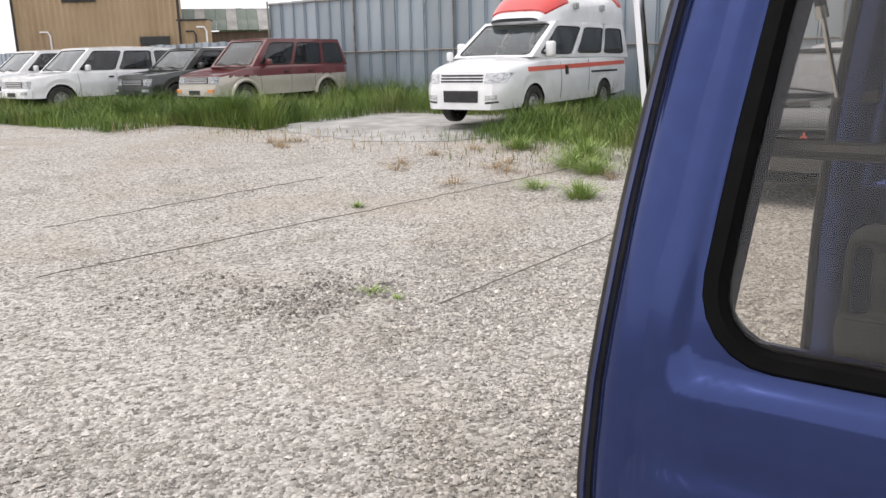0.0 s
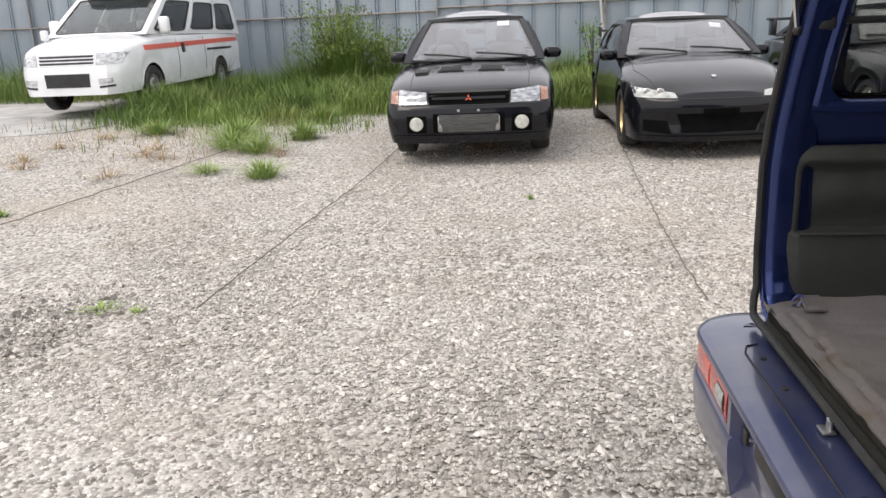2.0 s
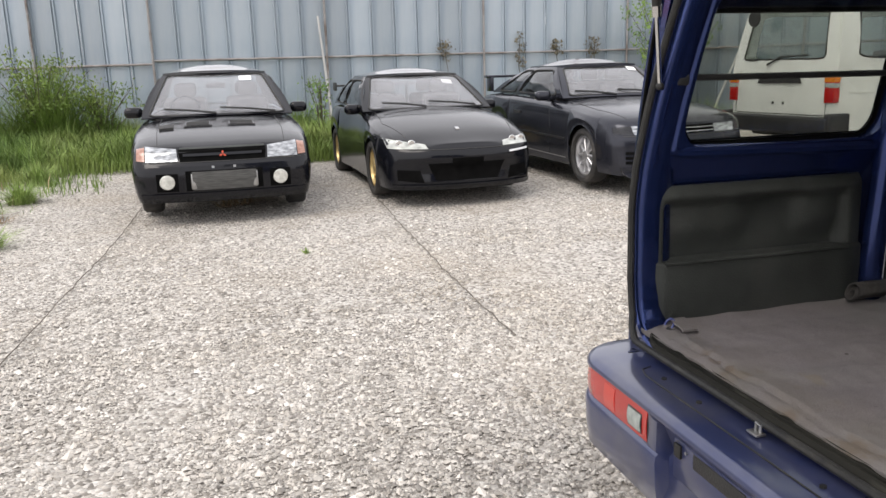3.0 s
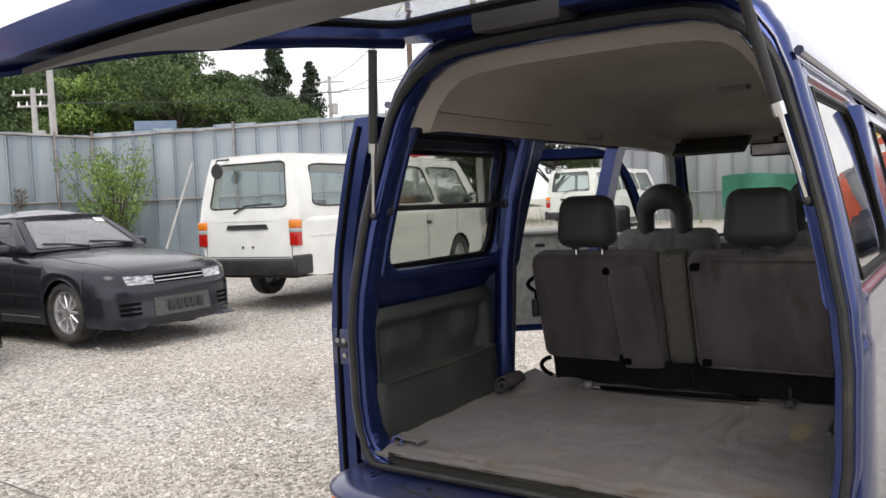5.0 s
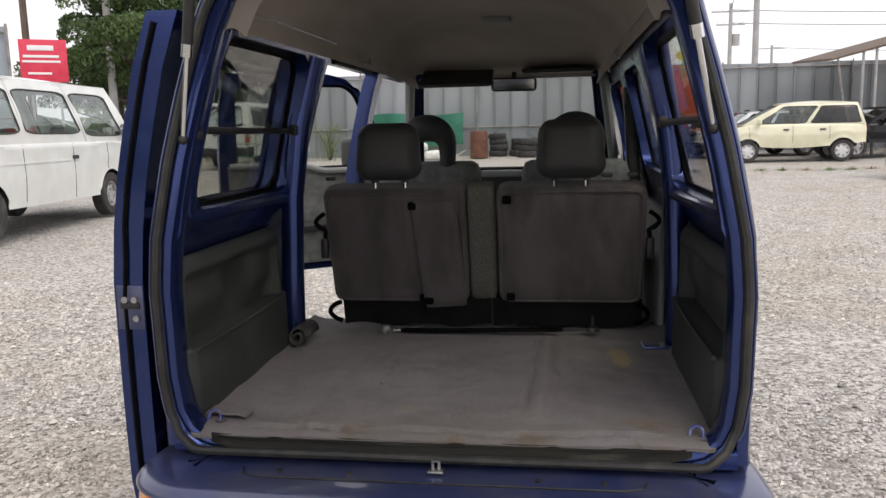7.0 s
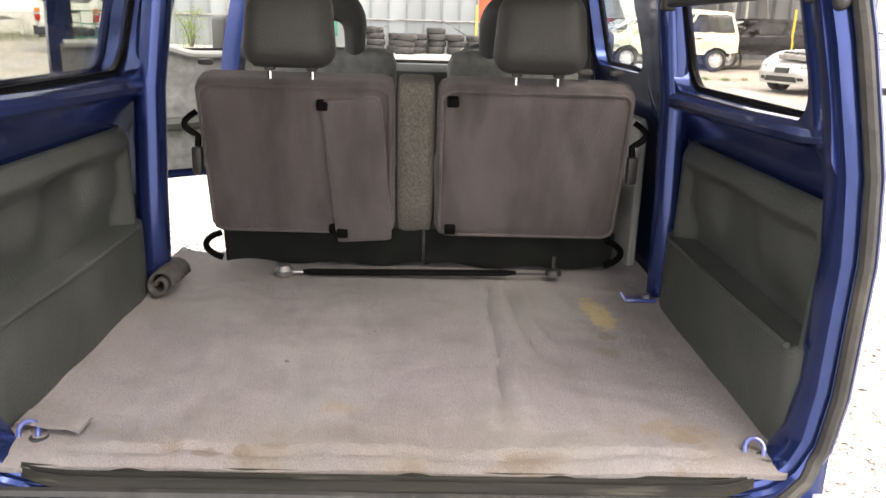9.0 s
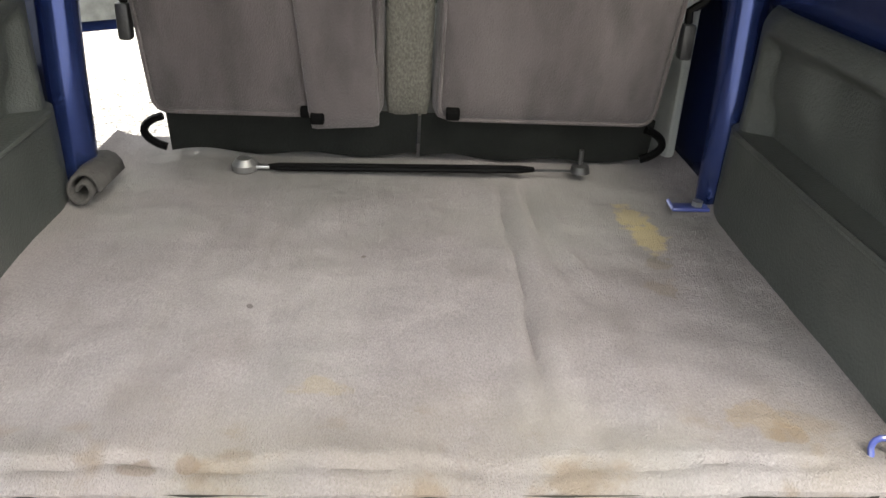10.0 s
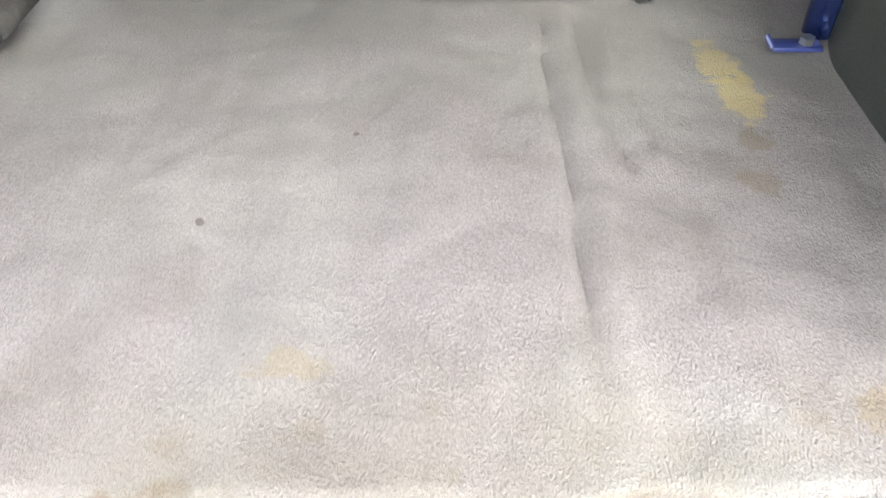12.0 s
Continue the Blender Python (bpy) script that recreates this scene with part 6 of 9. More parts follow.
def ambulance():
    c = Car("ambulance", "white ambulance van with red stripe and red roof lamps", "ambulance", placed(-14.05, -8.0, -0.3, 0.05, 1.08), dict(
        L=5.3, W=1.84, paint="pure_white", axles=(1.63, -1.35), arch=0.38, tyre=(0.34, 0.2), rim=(0.2, 6, "alloy", "steel"), deck_min=0.7,
        plan=[(-2.65, 0.8), (-2.5, 0.88), (0, 0.915), (1.7, 0.91), (2.3, 0.86), (2.52, 0.78), (2.65, 0.64)],
        belt=[(-2.65, 1.15), (0.5, 1.12), (1.4, 1.1), (2.2, 1.0), (2.65, 0.9)], deck=[(-2.65, 1.15), (0.5, 1.2), (1.4, 1.21), (2.2, 1.1), (2.65, 0.95)],
        sill=[(-2.65, 0.45), (-2, 0.38), (2, 0.32), (2.65, 0.3)], rake_f=0.22, rake_z=0.6, rake_r=0.02, tuck=0.04, inside="grey_in",
        cabin=dict(base=(-2.6, 1.62, 0.88, 0.84, 1.12, 1.17), top=(-2.5, 0.6, 0.78, 1.80), windows=[(0.06, 0.3, 0.12, 0.85), (0.34, 0.6, 0.12, 0.85), (0.66, 0.95, 0.08, 0.86)], glass={"side": "pane_dark", "front": "pane_mid", "rear": "pane_dark"}, seats=(-0.2, 0.7), crown=0.05, bulge=0.02)))
    bm = bmesh.new()

    def dome(u, v):
        a = math.pi * u
        y = -2.5 + 3.3 * v
        k = 1 - 0.35 * max(0, (v - 0.72) / 0.28) ** 2
        h = (0.58 if v < 0.75 else 0.58 - 0.5 * ((v - 0.75) / 0.25) ** 1.3)
        return -0.78 * k * math.copysign(abs(math.cos(a)) ** 0.5, math.cos(a)), y, 1.80 + h * abs(math.sin(a)) ** 0.6

    sheet(bm, dome, 20, 20)
    part("high_roof", bm, M["pure_white"], c.ob, "raised white roof")
    for v0, v1, s in ((0.76, 0.95, 1), (0.0, 0.06, 1)):
        bm = bmesh.new()

        def strip(u, v, v0=v0, v1=v1):
            p = Vector(dome(0.14 + 0.72 * u, v0 + (v1 - v0) * v))
            return p + Vector((0, 0.02, 0.03))

        sheet(bm, strip, 14, 6, (0, -0.02, -0.03))
        part("warning_lamp", bm, M["red"], c.ob, "wide red warning lamp")
    for y in (-0.2, -1.4):
        for k in (-1, 1):
            part("work_lamp", boxed((k * 0.79, y, 2.1), (0.06, 0.16, 0.12), 0.015), M["clearlens"], c.ob)
    for k in ("left", "right"):
        c.patch("red_stripe", [(-2.6, 0.98), (1.85, 0.92), (1.85, 1.0), (-2.6, 1.06)], "red_strip", k, lift=0.006, nu=30, nv=2)
        c.seam([(0.62, 0.4), (0.62, 1.1)], k, 0.012)
        c.seam([(-0.6, 0.5), (-0.6, 1.1)], k, 0.012)
        c.patch("slide_rail", [(-2.0, 0.84), (-0.7, 0.84), (-0.7, 0.88), (-2.0, 0.88)], "black", k, lift=0.008, nu=10, nv=1)
        c.patch("door_handle", [(0.35, 0.84), (0.45, 0.84), (0.45, 1.0), (0.35, 1.0)], "black", k, lift=0.02, nu=3, nv=2)
    for z in (0.76, 0.81, 0.86):
        c.patch("grille_slat", [(-0.42, z), (0.42, z), (0.44, z + 0.03), (-0.44, z + 0.03)], "black", lift=0.01, nu=12, nv=1)
    c.patch("grille", [(-0.43, 0.74), (0.43, 0.74), (0.46, 0.91), (-0.46, 0.91)], "chrome", lift=0.004, nu=12)
    c.patch("lower_intake", [(-0.35, 0.42), (0.35, 0.42), (0.36, 0.62), (-0.36, 0.62)], "black", lift=0.008, nu=10)
    for k in (-1, 1):
        c.patch("headlamp", [(k * 0.47, 0.75), (k * 0.8, 0.76), (k * 0.84, 0.92), (k * 0.49, 0.92)], "lamp_bright", lift=0.012, label="large clear headlamp")
        c.patch("fog_lamp", [(k * 0.5, 0.46), (k * 0.7, 0.48), (k * 0.7, 0.55), (k * 0.5, 0.54)], "lamp_bright", lift=0.012, nu=5, nv=3)
        c.patch("bumper_duct", [(k * 0.5, 0.4), (k * 0.72, 0.42), (k * 0.72, 0.45), (k * 0.5, 0.43)], "black", lift=0.008, nu=5, nv=1)
    c.mirrors(1.15, 1.3, 0.87, "pure_white", (0.18, 0.12, 0.28))
    c.wipers(1.62, 1.12, 0.7)
    bm = bmesh.new()
    cyl(bm, (0.62, 2.05, 1.0), (0.62, 2.05, 1.12), 0.015, n=8)
    box(bm, (0.62, 2.05, 1.2), (0.12, 0.08, 0.16), 0.03)
    part("fender_mirror", bm, M["pure_white"], c.ob)
    return c


def wagon(name, label, m, paint, lower="", L=4.7, W=1.8, H=1.88, belt=1.1, glass="pane_dark", rim=(0.22, 6, "alloy"), r=0.37, hood=1.05, inside="dark_in", lamps="lamp", roof="", cat="car", bonnet=0.27, overhang=(0.172, 0.2), wins=((0.03, 0.26), (0.30, 0.6), (0.64, 0.94)), dark_from=-1, crown=0.05, slope=0.55, tumble=0.012):
    half = L / 2
    yf = half - bonnet * L
    c = Car(name, label, cat, m, dict(
        L=L, W=W, paint=paint, axles=(half - overhang[0] * L, -half + overhang[1] * L), arch=r + 0.05, tyre=(r, 0.23), rim=rim, deck_min=0.7, flare=0.02,
        plan=[(-half, W / 2 - 0.1), (-half + 0.2, W / 2 - 0.02), (half - 0.5, W / 2 - 0.02), (half - 0.15, W / 2 - 0.1), (half, W / 2 - 0.2)],
        belt=[(-half, belt), (yf, belt), (half, hood - 0.1)], deck=[(-half, belt), (yf - 0.1, belt + 0.02), (yf + 0.2, hood), (half, hood - 0.06)],
        sill=[(-half, 0.5), (0, r + 0.08), (half, 0.45)], rake_f=0.12, rake_r=0.02, tuck=0.04, inside=inside, lower=lower, lower_z=belt * 0.80,
        cabin=dict(base=(-half + 0.04, yf + 0.12, W / 2 - 0.06, W / 2 - 0.09, belt, belt), top=(-half + 0.22, yf - slope, W / 2 - 0.2, H - 0.02 - crown), windows=list(wins), dark_from=dark_from, glass={"side": glass, "front": "pane_mid"}, seats=(-0.9, 0.0), crown=crown, bulge=0.025, tumble=tumble, round=2.8, roof=roof or paint)))
    if lower:
        ya, yb, gap = c.s["axles"][1], c.s["axles"][0], r + 0.09
        for k in ("left", "right"):
            for a in (ya, yb):
                bm = bmesh.new()
                sx = (W / 2 - 0.0) * (-1 if k == "left" else 1)
                tube(bm, [(sx, a + gap * math.cos(q), r + gap * math.sin(q)) for q in np.linspace(0.1, math.pi - 0.1, 16)], 0.045, 8)
                part("arch_flare", bm, M[lower], c.ob, "champagne wheel-arch flare")
    c.patch("grille", [(-0.42, belt * 0.66), (0.42, belt * 0.66), (0.42, belt * 0.8), (-0.42, belt * 0.8)], "black", lift=0.01)
    for i in range(3):
        z = belt * (0.68 + 0.04 * i)
        c.patch("grille_slat", [(-0.4, z), (0.4, z), (0.4, z + 0.015), (-0.4, z + 0.015)], "chrome", lift=0.02, nu=8, nv=1)
    c.patch("front_bumper", [(-W / 2 + 0.12, 0.46), (W / 2 - 0.12, 0.46), (W / 2 - 0.12, 0.64), (-W / 2 + 0.12, 0.64)], lower or paint, lift=0.07, depth=0.12, nu=14, nv=3)
    c.patch("plate_recess", [(-0.2, 0.5), (0.2, 0.5), (0.2, 0.6), (-0.2, 0.6)], "black", lift=0.082, depth=0.1, nu=4, nv=2)
    for k in (-1, 1):
        c.patch("headlamp", [(k * 0.46, belt * 0.65), (k * (W / 2 - 0.16), belt * 0.65), (k * (W / 2 - 0.16), belt * 0.81), (k * 0.46, belt * 0.81)], lamps, lift=0.012, nu=5, nv=4)
        c.patch("turn_signal", [(k * 0.5, 0.55), (k * 0.7, 0.55), (k * 0.7, 0.62), (k * 0.5, 0.62)], "amber" if lower else "clearlens", lift=0.085, nu=4, nv=2)
        c.patch("tail_lamp", [(k * (W / 2 - 0.2), 0.8), (k * (W / 2 - 0.12), 0.8), (k * (W / 2 - 0.12), 1.05), (k * (W / 2 - 0.2), 1.05)], "redlens", "rear", lift=0.015, nu=3, nv=4)
    for k in ("left", "right"):
        c.seam([(yf - 0.1, 0.5), (yf - 0.05, belt - 0.02)], k, 0.01)
        c.seam([(yf - 1.15, 0.5), (yf - 1.15, belt - 0.02)], k, 0.01)
        c.seam([(yf - 2.05, 0.6), (yf - 2.05, belt - 0.02)], k, 0.01)
        for yy in (yf - 1.05, yf - 1.95):
            c.patch("door_handle", [(yy, belt * 0.85), (yy + 0.14, belt * 0.85), (yy + 0.14, belt * 0.89), (yy, belt * 0.89)], "black", k, lift=0.02, nu=3, nv=2)
    c.mirrors(yf - 0.3, belt + 0.1, W / 2 - 0.02, paint, (0.16, 0.1, 0.17))
    c.wipers(yf + 0.12, belt + 0.03, 0.6)
    return c


rally_saloon()
curved_coupe()
grey_coupe()
one_box_van(placed(-7.39, 8.27, 95.5, 0.03, 1.05), "white one-box cargo van with steel wheels and dented tailgate")
one_box_van(placed(-9.2, 23.0, 88), "white one-box van seen beyond the lot")
ambulance()
wagon("off_road_wagon", "maroon and champagne boxy off-road wagon in tall grass", placed(-14.0, -16.2, 0), "maroon", "champagne", 4.75, 1.8, 1.9, 1.15)
wagon("off_road_wagon", "white rounded off-road wagon parked in grass", placed(-11.6, -20.4, -2), "pure_white", "", 4.6, 1.78, 1.75, 1.08)
wagon("off_road_wagon", "dark green off-road wagon parked behind the maroon one", placed(-13.5, -18.3, 0), "green_black", "", 4.5, 1.75, 1.7, 1.08)
wagon("off_road_wagon", "white off-road wagon at the end of the row", placed(-11.8, -23.3, -3), "pure_white", "", 4.5, 1.75, 1.7, 1.05)
wagon("hatchback_car", "pale cream tall hatchback with dark rear windows", placed(6.6, 21.25, 176), "cream", "", 3.4, 1.48, 1.6, 0.97, glass="pane_mid", rim=(0.19, 7, "hubcap", "cap"), r=0.285, hood=0.93, bonnet=0.13, overhang=(0.14, 0.17), wins=((0.03, 0.45), (0.49, 0.90)), dark_from=0.5, crown=0.07, slope=0.86, tumble=0.03)
wagon("estate_car", "dark grey estate car with red tail lamps", placed(3.5, 24.0, 84), "gunmetal", "", 3.9, 1.6, 1.34, 0.86, r=0.31, hood=0.82)
wagon("saloon_car", "black saloon parked behind the cream hatchback", placed(9.6, 22.4, 190), "black_paint", "", 4.5, 1.75, 1.42, 0.92, r=0.32, hood=0.86)
wagon("saloon_car", "silver saloon at the far fence", placed(6.15, 23.85, 199), "silver", "", 4.3, 1.7, 1.38, 0.9, r=0.31, hood=0.86)

# ---- the blue van ----
van = thing("van", "blue kei van with open tailgate, sliding door and front door", "van", "parked vehicles")
HW = [(0.30, 0.655), (0.45, 0.685), (0.7, 0.692), (1.03, 0.692), (1.045, 0.6905), (1.058, 0.684), (1.075, 0.6845), (1.1, 0.684), (1.2, 0.673), (1.3, 0.653), (1.45, 0.618), (1.6, 0.576), (1.66, 0.547)]
ROOF = [(0.547, 1.66), (0.525, 1.72), (0.485, 1.785), (0.42, 1.835), (0.32, 1.865), (0.18, 1.882), (0.0, 1.886)]
OPEN = [(0.64, 0.47), (0.643, 0.53), (0.655, 0.57), (0.68, 0.598), (0.72, 0.615), (0.8, 0.625), (1.0, 0.628), (1.12, 0.618), (1.3, 0.584), (1.45, 0.547), (1.6, 0.505), (1.68, 0.472), (1.735, 0.432), (1.768, 0.385), (1.785, 0.32), (1.793, 0.2), (1.795, 0.0)]


def hwz(z):
    return smooth_lerp(HW, z)


def opening_loop():
    half = [(x, z) for z, x in OPEN]
    fine = []
    for (x0, z0), (x1, z1) in zip(half, half[1:]):
        for i in range(3):
            fine.append((x0 + (x1 - x0) * i / 3, z0 + (z1 - z0) * i / 3))
    right = [(0.0, 0.64), (0.16, 0.64), (0.32, 0.64)] + fine + [half[-1]]
    left = [(-x, z) for x, z in right[-2:0:-1]]
    return right + left


LOOP = opening_loop()
NRM = []
for i in range(len(LOOP)):
    a, b = LOOP[i - 1], LOOP[(i + 1) % len(LOOP)]
    t = Vector((b[0] - a[0], b[1] - a[1])).normalized()
    NRM.append((t.y, -t.x))


def rake(z):
    return 0.098 * max(0, (z - 1.0) / 0.8) ** 1.5


def ring(offset, y, side_offset=None):
    """The tailgate opening's outline, moved outwards by a share of the frame's width."""
    out = []
    for (x, z), (nx, nz) in zip(LOOP, NRM):
        up = max(0, nz)
        d = 0.064 + 0.024 * up - 0.018 * max(0, -nz)
        # The body side is rounded at its rear corner, the roof less so.
        k = offset if side_offset is None else side_offset + (offset - side_offset) * min(1, 1.4 * up)
        zz = z + nz * d * k
        # The upper part of the tail leans forwards.
        out.append((x + nx * d * k, y + rake(zz), zz))
    return out


def build_rear_frame():
    bm = bmesh.new()
    rows = [[bm.verts.new(p) for p in ring(o, y, q)] for o, q, y in ((0.98, 0.7, 0.10), (1.0, 0.77, 0.055), (0.97, 0.79, 0.034), (0.85, 0.66, 0.02), (0.6, 0.49, 0.01), (0.48, 0.42, 0.008), (0.44, 0.32, 0.015), (0.15, 0.15, 0.016), (0.02, 0.02, 0.02), (-0.06, -0.06, 0.035), (-0.04, -0.04, 0.075), (0.3, 0.3, 0.12), (0.55, 0.55, 0.135))]
    n = len(LOOP)
    for a, b in zip(rows, rows[1:]):
        for i in range(n):
            bm.faces.new((a[i], a[(i + 1) % n], b[(i + 1) % n], b[i]))
    fr = part("rear_frame", bm, M["blue"], van, "blue painted tailgate opening")
    bm = bmesh.new()
    loop, radii = [], []
    for (x0, y0, z0), (x1, y1, z1) in zip(ring(0.42, 0.003), ring(0.16, 0.0)):
        # It sits on the flange along the top, and before the sill plate along the bottom.
        k = max(0, min(1, (z0 - 1.66) / 0.12))
        b = max(0, min(1, (0.70 - z0) / 0.06))
        loop.append((x0 + (x1 - x0) * k, y0 + (y1 - y0) * k - 0.020 * b, max(z0 + (z1 - z0) * k, 0.634)))
        radii.append(0.0105 + 0.0085 * k)
    tube(bm, loop, radii, 8, closed=True)
    part("weather_strip", bm, M["rubber"], fr, "black rubber tailgate seal")
    bm = bmesh.new()
    up = [p for p in ring(0.66, 0.006) if p[2] > 0.69]
    tube(bm, up, 0.0035, 5)
    part("gutter_lip", bm, M["blue_dusty"], fr)


build_rear_frame()


QUARTER_WIN = (0.115, 0.815, 1.178, 1.597)


def skin(side, inset=0.0):
    def f(y, z):
        y0 = y
        y += rake(z) * max(0, 1 - max(0, y - 0.1) / 0.12) if y < 0.22 else 0
        yy = y + max(0, (y - 0.82) / 0.16) * (z - 1.0) * 0.12 if y < 1.2 else y
        # The body narrows towards the nose.
        nose = 0.05 * max(0, (y - 2.4) / 0.8) ** 2
        corner = 0.02 * (max(0, 0.14 - y0) / 0.1) ** 2
        # The quarter glass sits in a pressed recess.
        a, b, c, d = QUARTER_WIN
        far = math.hypot(max(a - y0, y0 - b, 0), max(c - z, z - d, 0))
        s = max(0, min(1, (0.036 - far) / 0.024))
        dip = 0.014 * s * s * (3 - 2 * s)
        # The lining is thin below the belt, where the trim panel hangs before it.
        lining = inset if inset < 0.05 else 0.022 + (inset - 0.022) * max(0, min(1, (z - 1.06) / 0.08))
        return (side * (hwz(z) - lining - nose - corner - dip), yy, z)

    return f


def window_fill(name, fn, back, hole, r, mat, parent, seal=0.013):
    bm = bmesh.new()
    pane_in(bm, fn, hole, r, back)
    g = part(name, bm, M[mat], parent)
    g.visible_shadow = False
    bm = bmesh.new()
    pts = []
    hp = rounded_rect(*hole, r, 6)
    for i, q in enumerate(hp):
        nx = hp[(i + 1) % len(hp)]
        k = max(1, int(math.hypot(nx[0] - q[0], nx[1] - q[1]) / 0.06))
        for j in range(k):
            pts.append(fn(q[0] + (nx[0] - q[0]) * j / k, q[1] + (nx[1] - q[1]) * j / k))
    tube(bm, pts, seal, 6, closed=True)
    part("window_seal", bm, M["seal"], g)
    bm = bmesh.new()
    pts = [back(*q) for q in hp]
    tube(bm, pts, seal * 0.55, 6, closed=True)
    part("inner_seal", bm, M["seal"], g)
    return g


def lower_skin(side, y0, y1, ztop=0.62):
    bm = bmesh.new()

    def f(u, v):
        y = y0 + (y1 - y0) * u
        zl = 0.36
        for a in (0.62, 2.55):
            if abs(y - a) < 0.33:
                zl = max(zl, 0.27 + math.sqrt(0.33**2 - (y - a) ** 2))
        zt = max(ztop, zl + 0.01)
        z = zl + (zt - zl) * v
        return (side * (hwz(z) - 0.05 * max(0, (y - 2.4) / 0.8) ** 2), y, z)

    sheet(bm, f, 48, 5, (-side * 0.02, 0, 0))
    return bm


def build_sides():
    for side, nm in ((-1, "left"), (1, "right")):
        inn = skin(side, 0.055)
        bm = bmesh.new()
        holed(bm, skin(side, -0.0015), (0.036, 0.98, 0.62, 1.66), QUARTER_WIN, 0.075, k=12, inner=inn, rings=36, split=30)
        q = part("quarter_panel", bm, M["blue"], van, "blue rear quarter panel", 70)
        window_fill("quarter_window", skin(side, 0.004), skin(side, 0.010), QUARTER_WIN, 0.075, "pane_smoke", q)
        a, b, c, d = QUARTER_WIN
        bm = bmesh.new()
        holed(bm, skin(side, 0.002), QUARTER_WIN, (a + 0.016, b - 0.014, c + 0.012, d - 0.014), 0.06, inner=skin(side, 0.013), rings=1, split=8)
        part("glass_border", bm, M["frit"], q, "black border round the quarter glass")
        bm = bmesh.new()
        tube(bm, [(side * 0.578, 0.09, 1.372), (side * 0.582, 0.4, 1.369), (side * 0.578, 0.80, 1.366)], 0.009, 8)
        part("window_bar", bm, M["black"], van, "black bar across the quarter window")
        for y in (0.07, 0.79):
            part("bar_bracket", boxed((side * 0.578, y + 0.03, 1.368), (0.03, 0.04, 0.035), 0.008), M["black"], van)
        part("lower_side", lower_skin(side, 0.1, 0.98 if side < 0 else 3.1), M["blue"], van)
        # Rounded inner pillar ahead of the window.
        bm = bmesh.new()
        k = 0.03 if side > 0 else 0.008
        tube(bm, [(side * (0.602 + k), 0.815, 0.665), (side * (0.599 + k), 0.82, 0.9), (side * (0.591 + k), 0.83, 1.15), (side * (0.568 + k), 0.85, 1.38), (side * (0.522 + k), 0.875, 1.6)], [0.036, 0.036, 0.036, 0.04, 0.05], 14)
        part("inner_pillar", bm, M["blue"], van, "rounded blue inner pillar")
        # Ledge under the window.
        bm = bmesh.new()
        tube(bm, [(side * 0.628, 0.075, 1.168), (side * 0.619, 0.16, 1.165), (side * 0.619, 0.45, 1.158), (side * 0.614, 0.80, 1.152)], [0.012, 0.02, 0.02, 0.02], 10)
        part("window_ledge", bm, M["blue"], van)
        # Roof side rail with its gutter.
        bm = bmesh.new()
        sheet(bm, lambda u, v, side=side: (side * (0.547 + 0.0 * u - 0.05 * max(0, (0.98 + 1.6 * u - 2.3) / 0.8) ** 2 + (0.02 if v < 0.5 else 0)), 0.98 + 1.6 * u, 1.60 + 0.07 * v), 12, 2, (-side * 0.02, 0, 0))
        part("roof_rail", bm, M["blue"], van)
        bm = bmesh.new()
        tube(bm, [(side * 0.558, y, 1.675 - 0.02 * max(0, (y - 2.2) / 0.5) ** 2) for y in np.linspace(0.1, 2.58, 14)], 0.011, 6)
        part("roof_gutter", bm, M["blue_dusty"], van)
    # Pillars of the open left side.
    bm = bmesh.new()
    sheet(bm, lambda u, v: (-(hwz(0.45 + 1.18 * v) - 0.004), 1.79 + 0.1 * u, 0.45 + 1.18 * v), 2, 14, (0.06, 0, 0))
    part("centre_pillar", bm, M["blue"], van, "blue centre pillar")
    bm = bmesh.new()
    tube(bm, [(-0.655, 0.985 + 0.12 * (z - 1.0), z) for z in np.linspace(0.5, 1.6, 12)] + [(-0.535, 1.2, 1.615), (-0.535, 1.75, 1.615)], 0.014, 8)
    part("door_seal", bm, M["rubber"], van, "black sliding-door aperture seal")
    part("side_sill", boxed((-0.635, 1.95, 0.35), (0.1, 2.0, 0.12), 0.02), M["blue"], van)
    bm = bmesh.new()
    sheet(bm, lambda u, v: (-(hwz(0.66 + 0.94 * v) - 0.012), 0.95 + 0.012 * u + 0.12 * (0.66 + 0.94 * v - 1.0), 0.66 + 0.94 * v), 1, 14, (0.028, 0, 0))
    part("door_jamb", bm, M["black"], van)
    # Right side doors.
    for y0, y1, hole, nm in ((0.99, 1.86, (1.09, 1.77, 1.19, 1.575), "rear_door"), (1.87, 2.86, (1.95, 2.66, 1.17, 1.56), "front_door")):
        bm = bmesh.new()
        holed(bm, skin(1), (y0, y1, 0.62, 1.62), hole, 0.07, inner=skin(1, 0.05), rings=5, split=8)
        d = part(nm, bm, M["blue"], van, "closed blue door")
        window_fill("door_window", skin(1, 0.004), skin(1, 0.010), hole, 0.07, "pane_mid", d)
        part("door_trim", boxed((0.615, (y0 + y1) / 2, 0.85), (0.03, y1 - y0 - 0.12, 0.46), 0.02), M["trim_light"], d, "grey inner door trim")
        part("door_handle", boxed((0.70, y0 + 0.12, 0.95), (0.03, 0.15, 0.04), 0.012), M["blue"], d)
    # Seat belt on the right centre pillar.
    bm = bmesh.new()
    tube(bm, [(0.56, 1.83, 1.45), (0.575, 1.84, 1.2), (0.58, 1.86, 0.9)], 0.02, 6, flat=0.2)
    part("seat_belt", bm, M["black"], van)
    part("centre_pillar", boxed((0.60, 1.865, 1.05), (0.05, 0.1, 0.95), 0.015, 2, (0, -4, 0)), M["trim"], van)


build_sides()


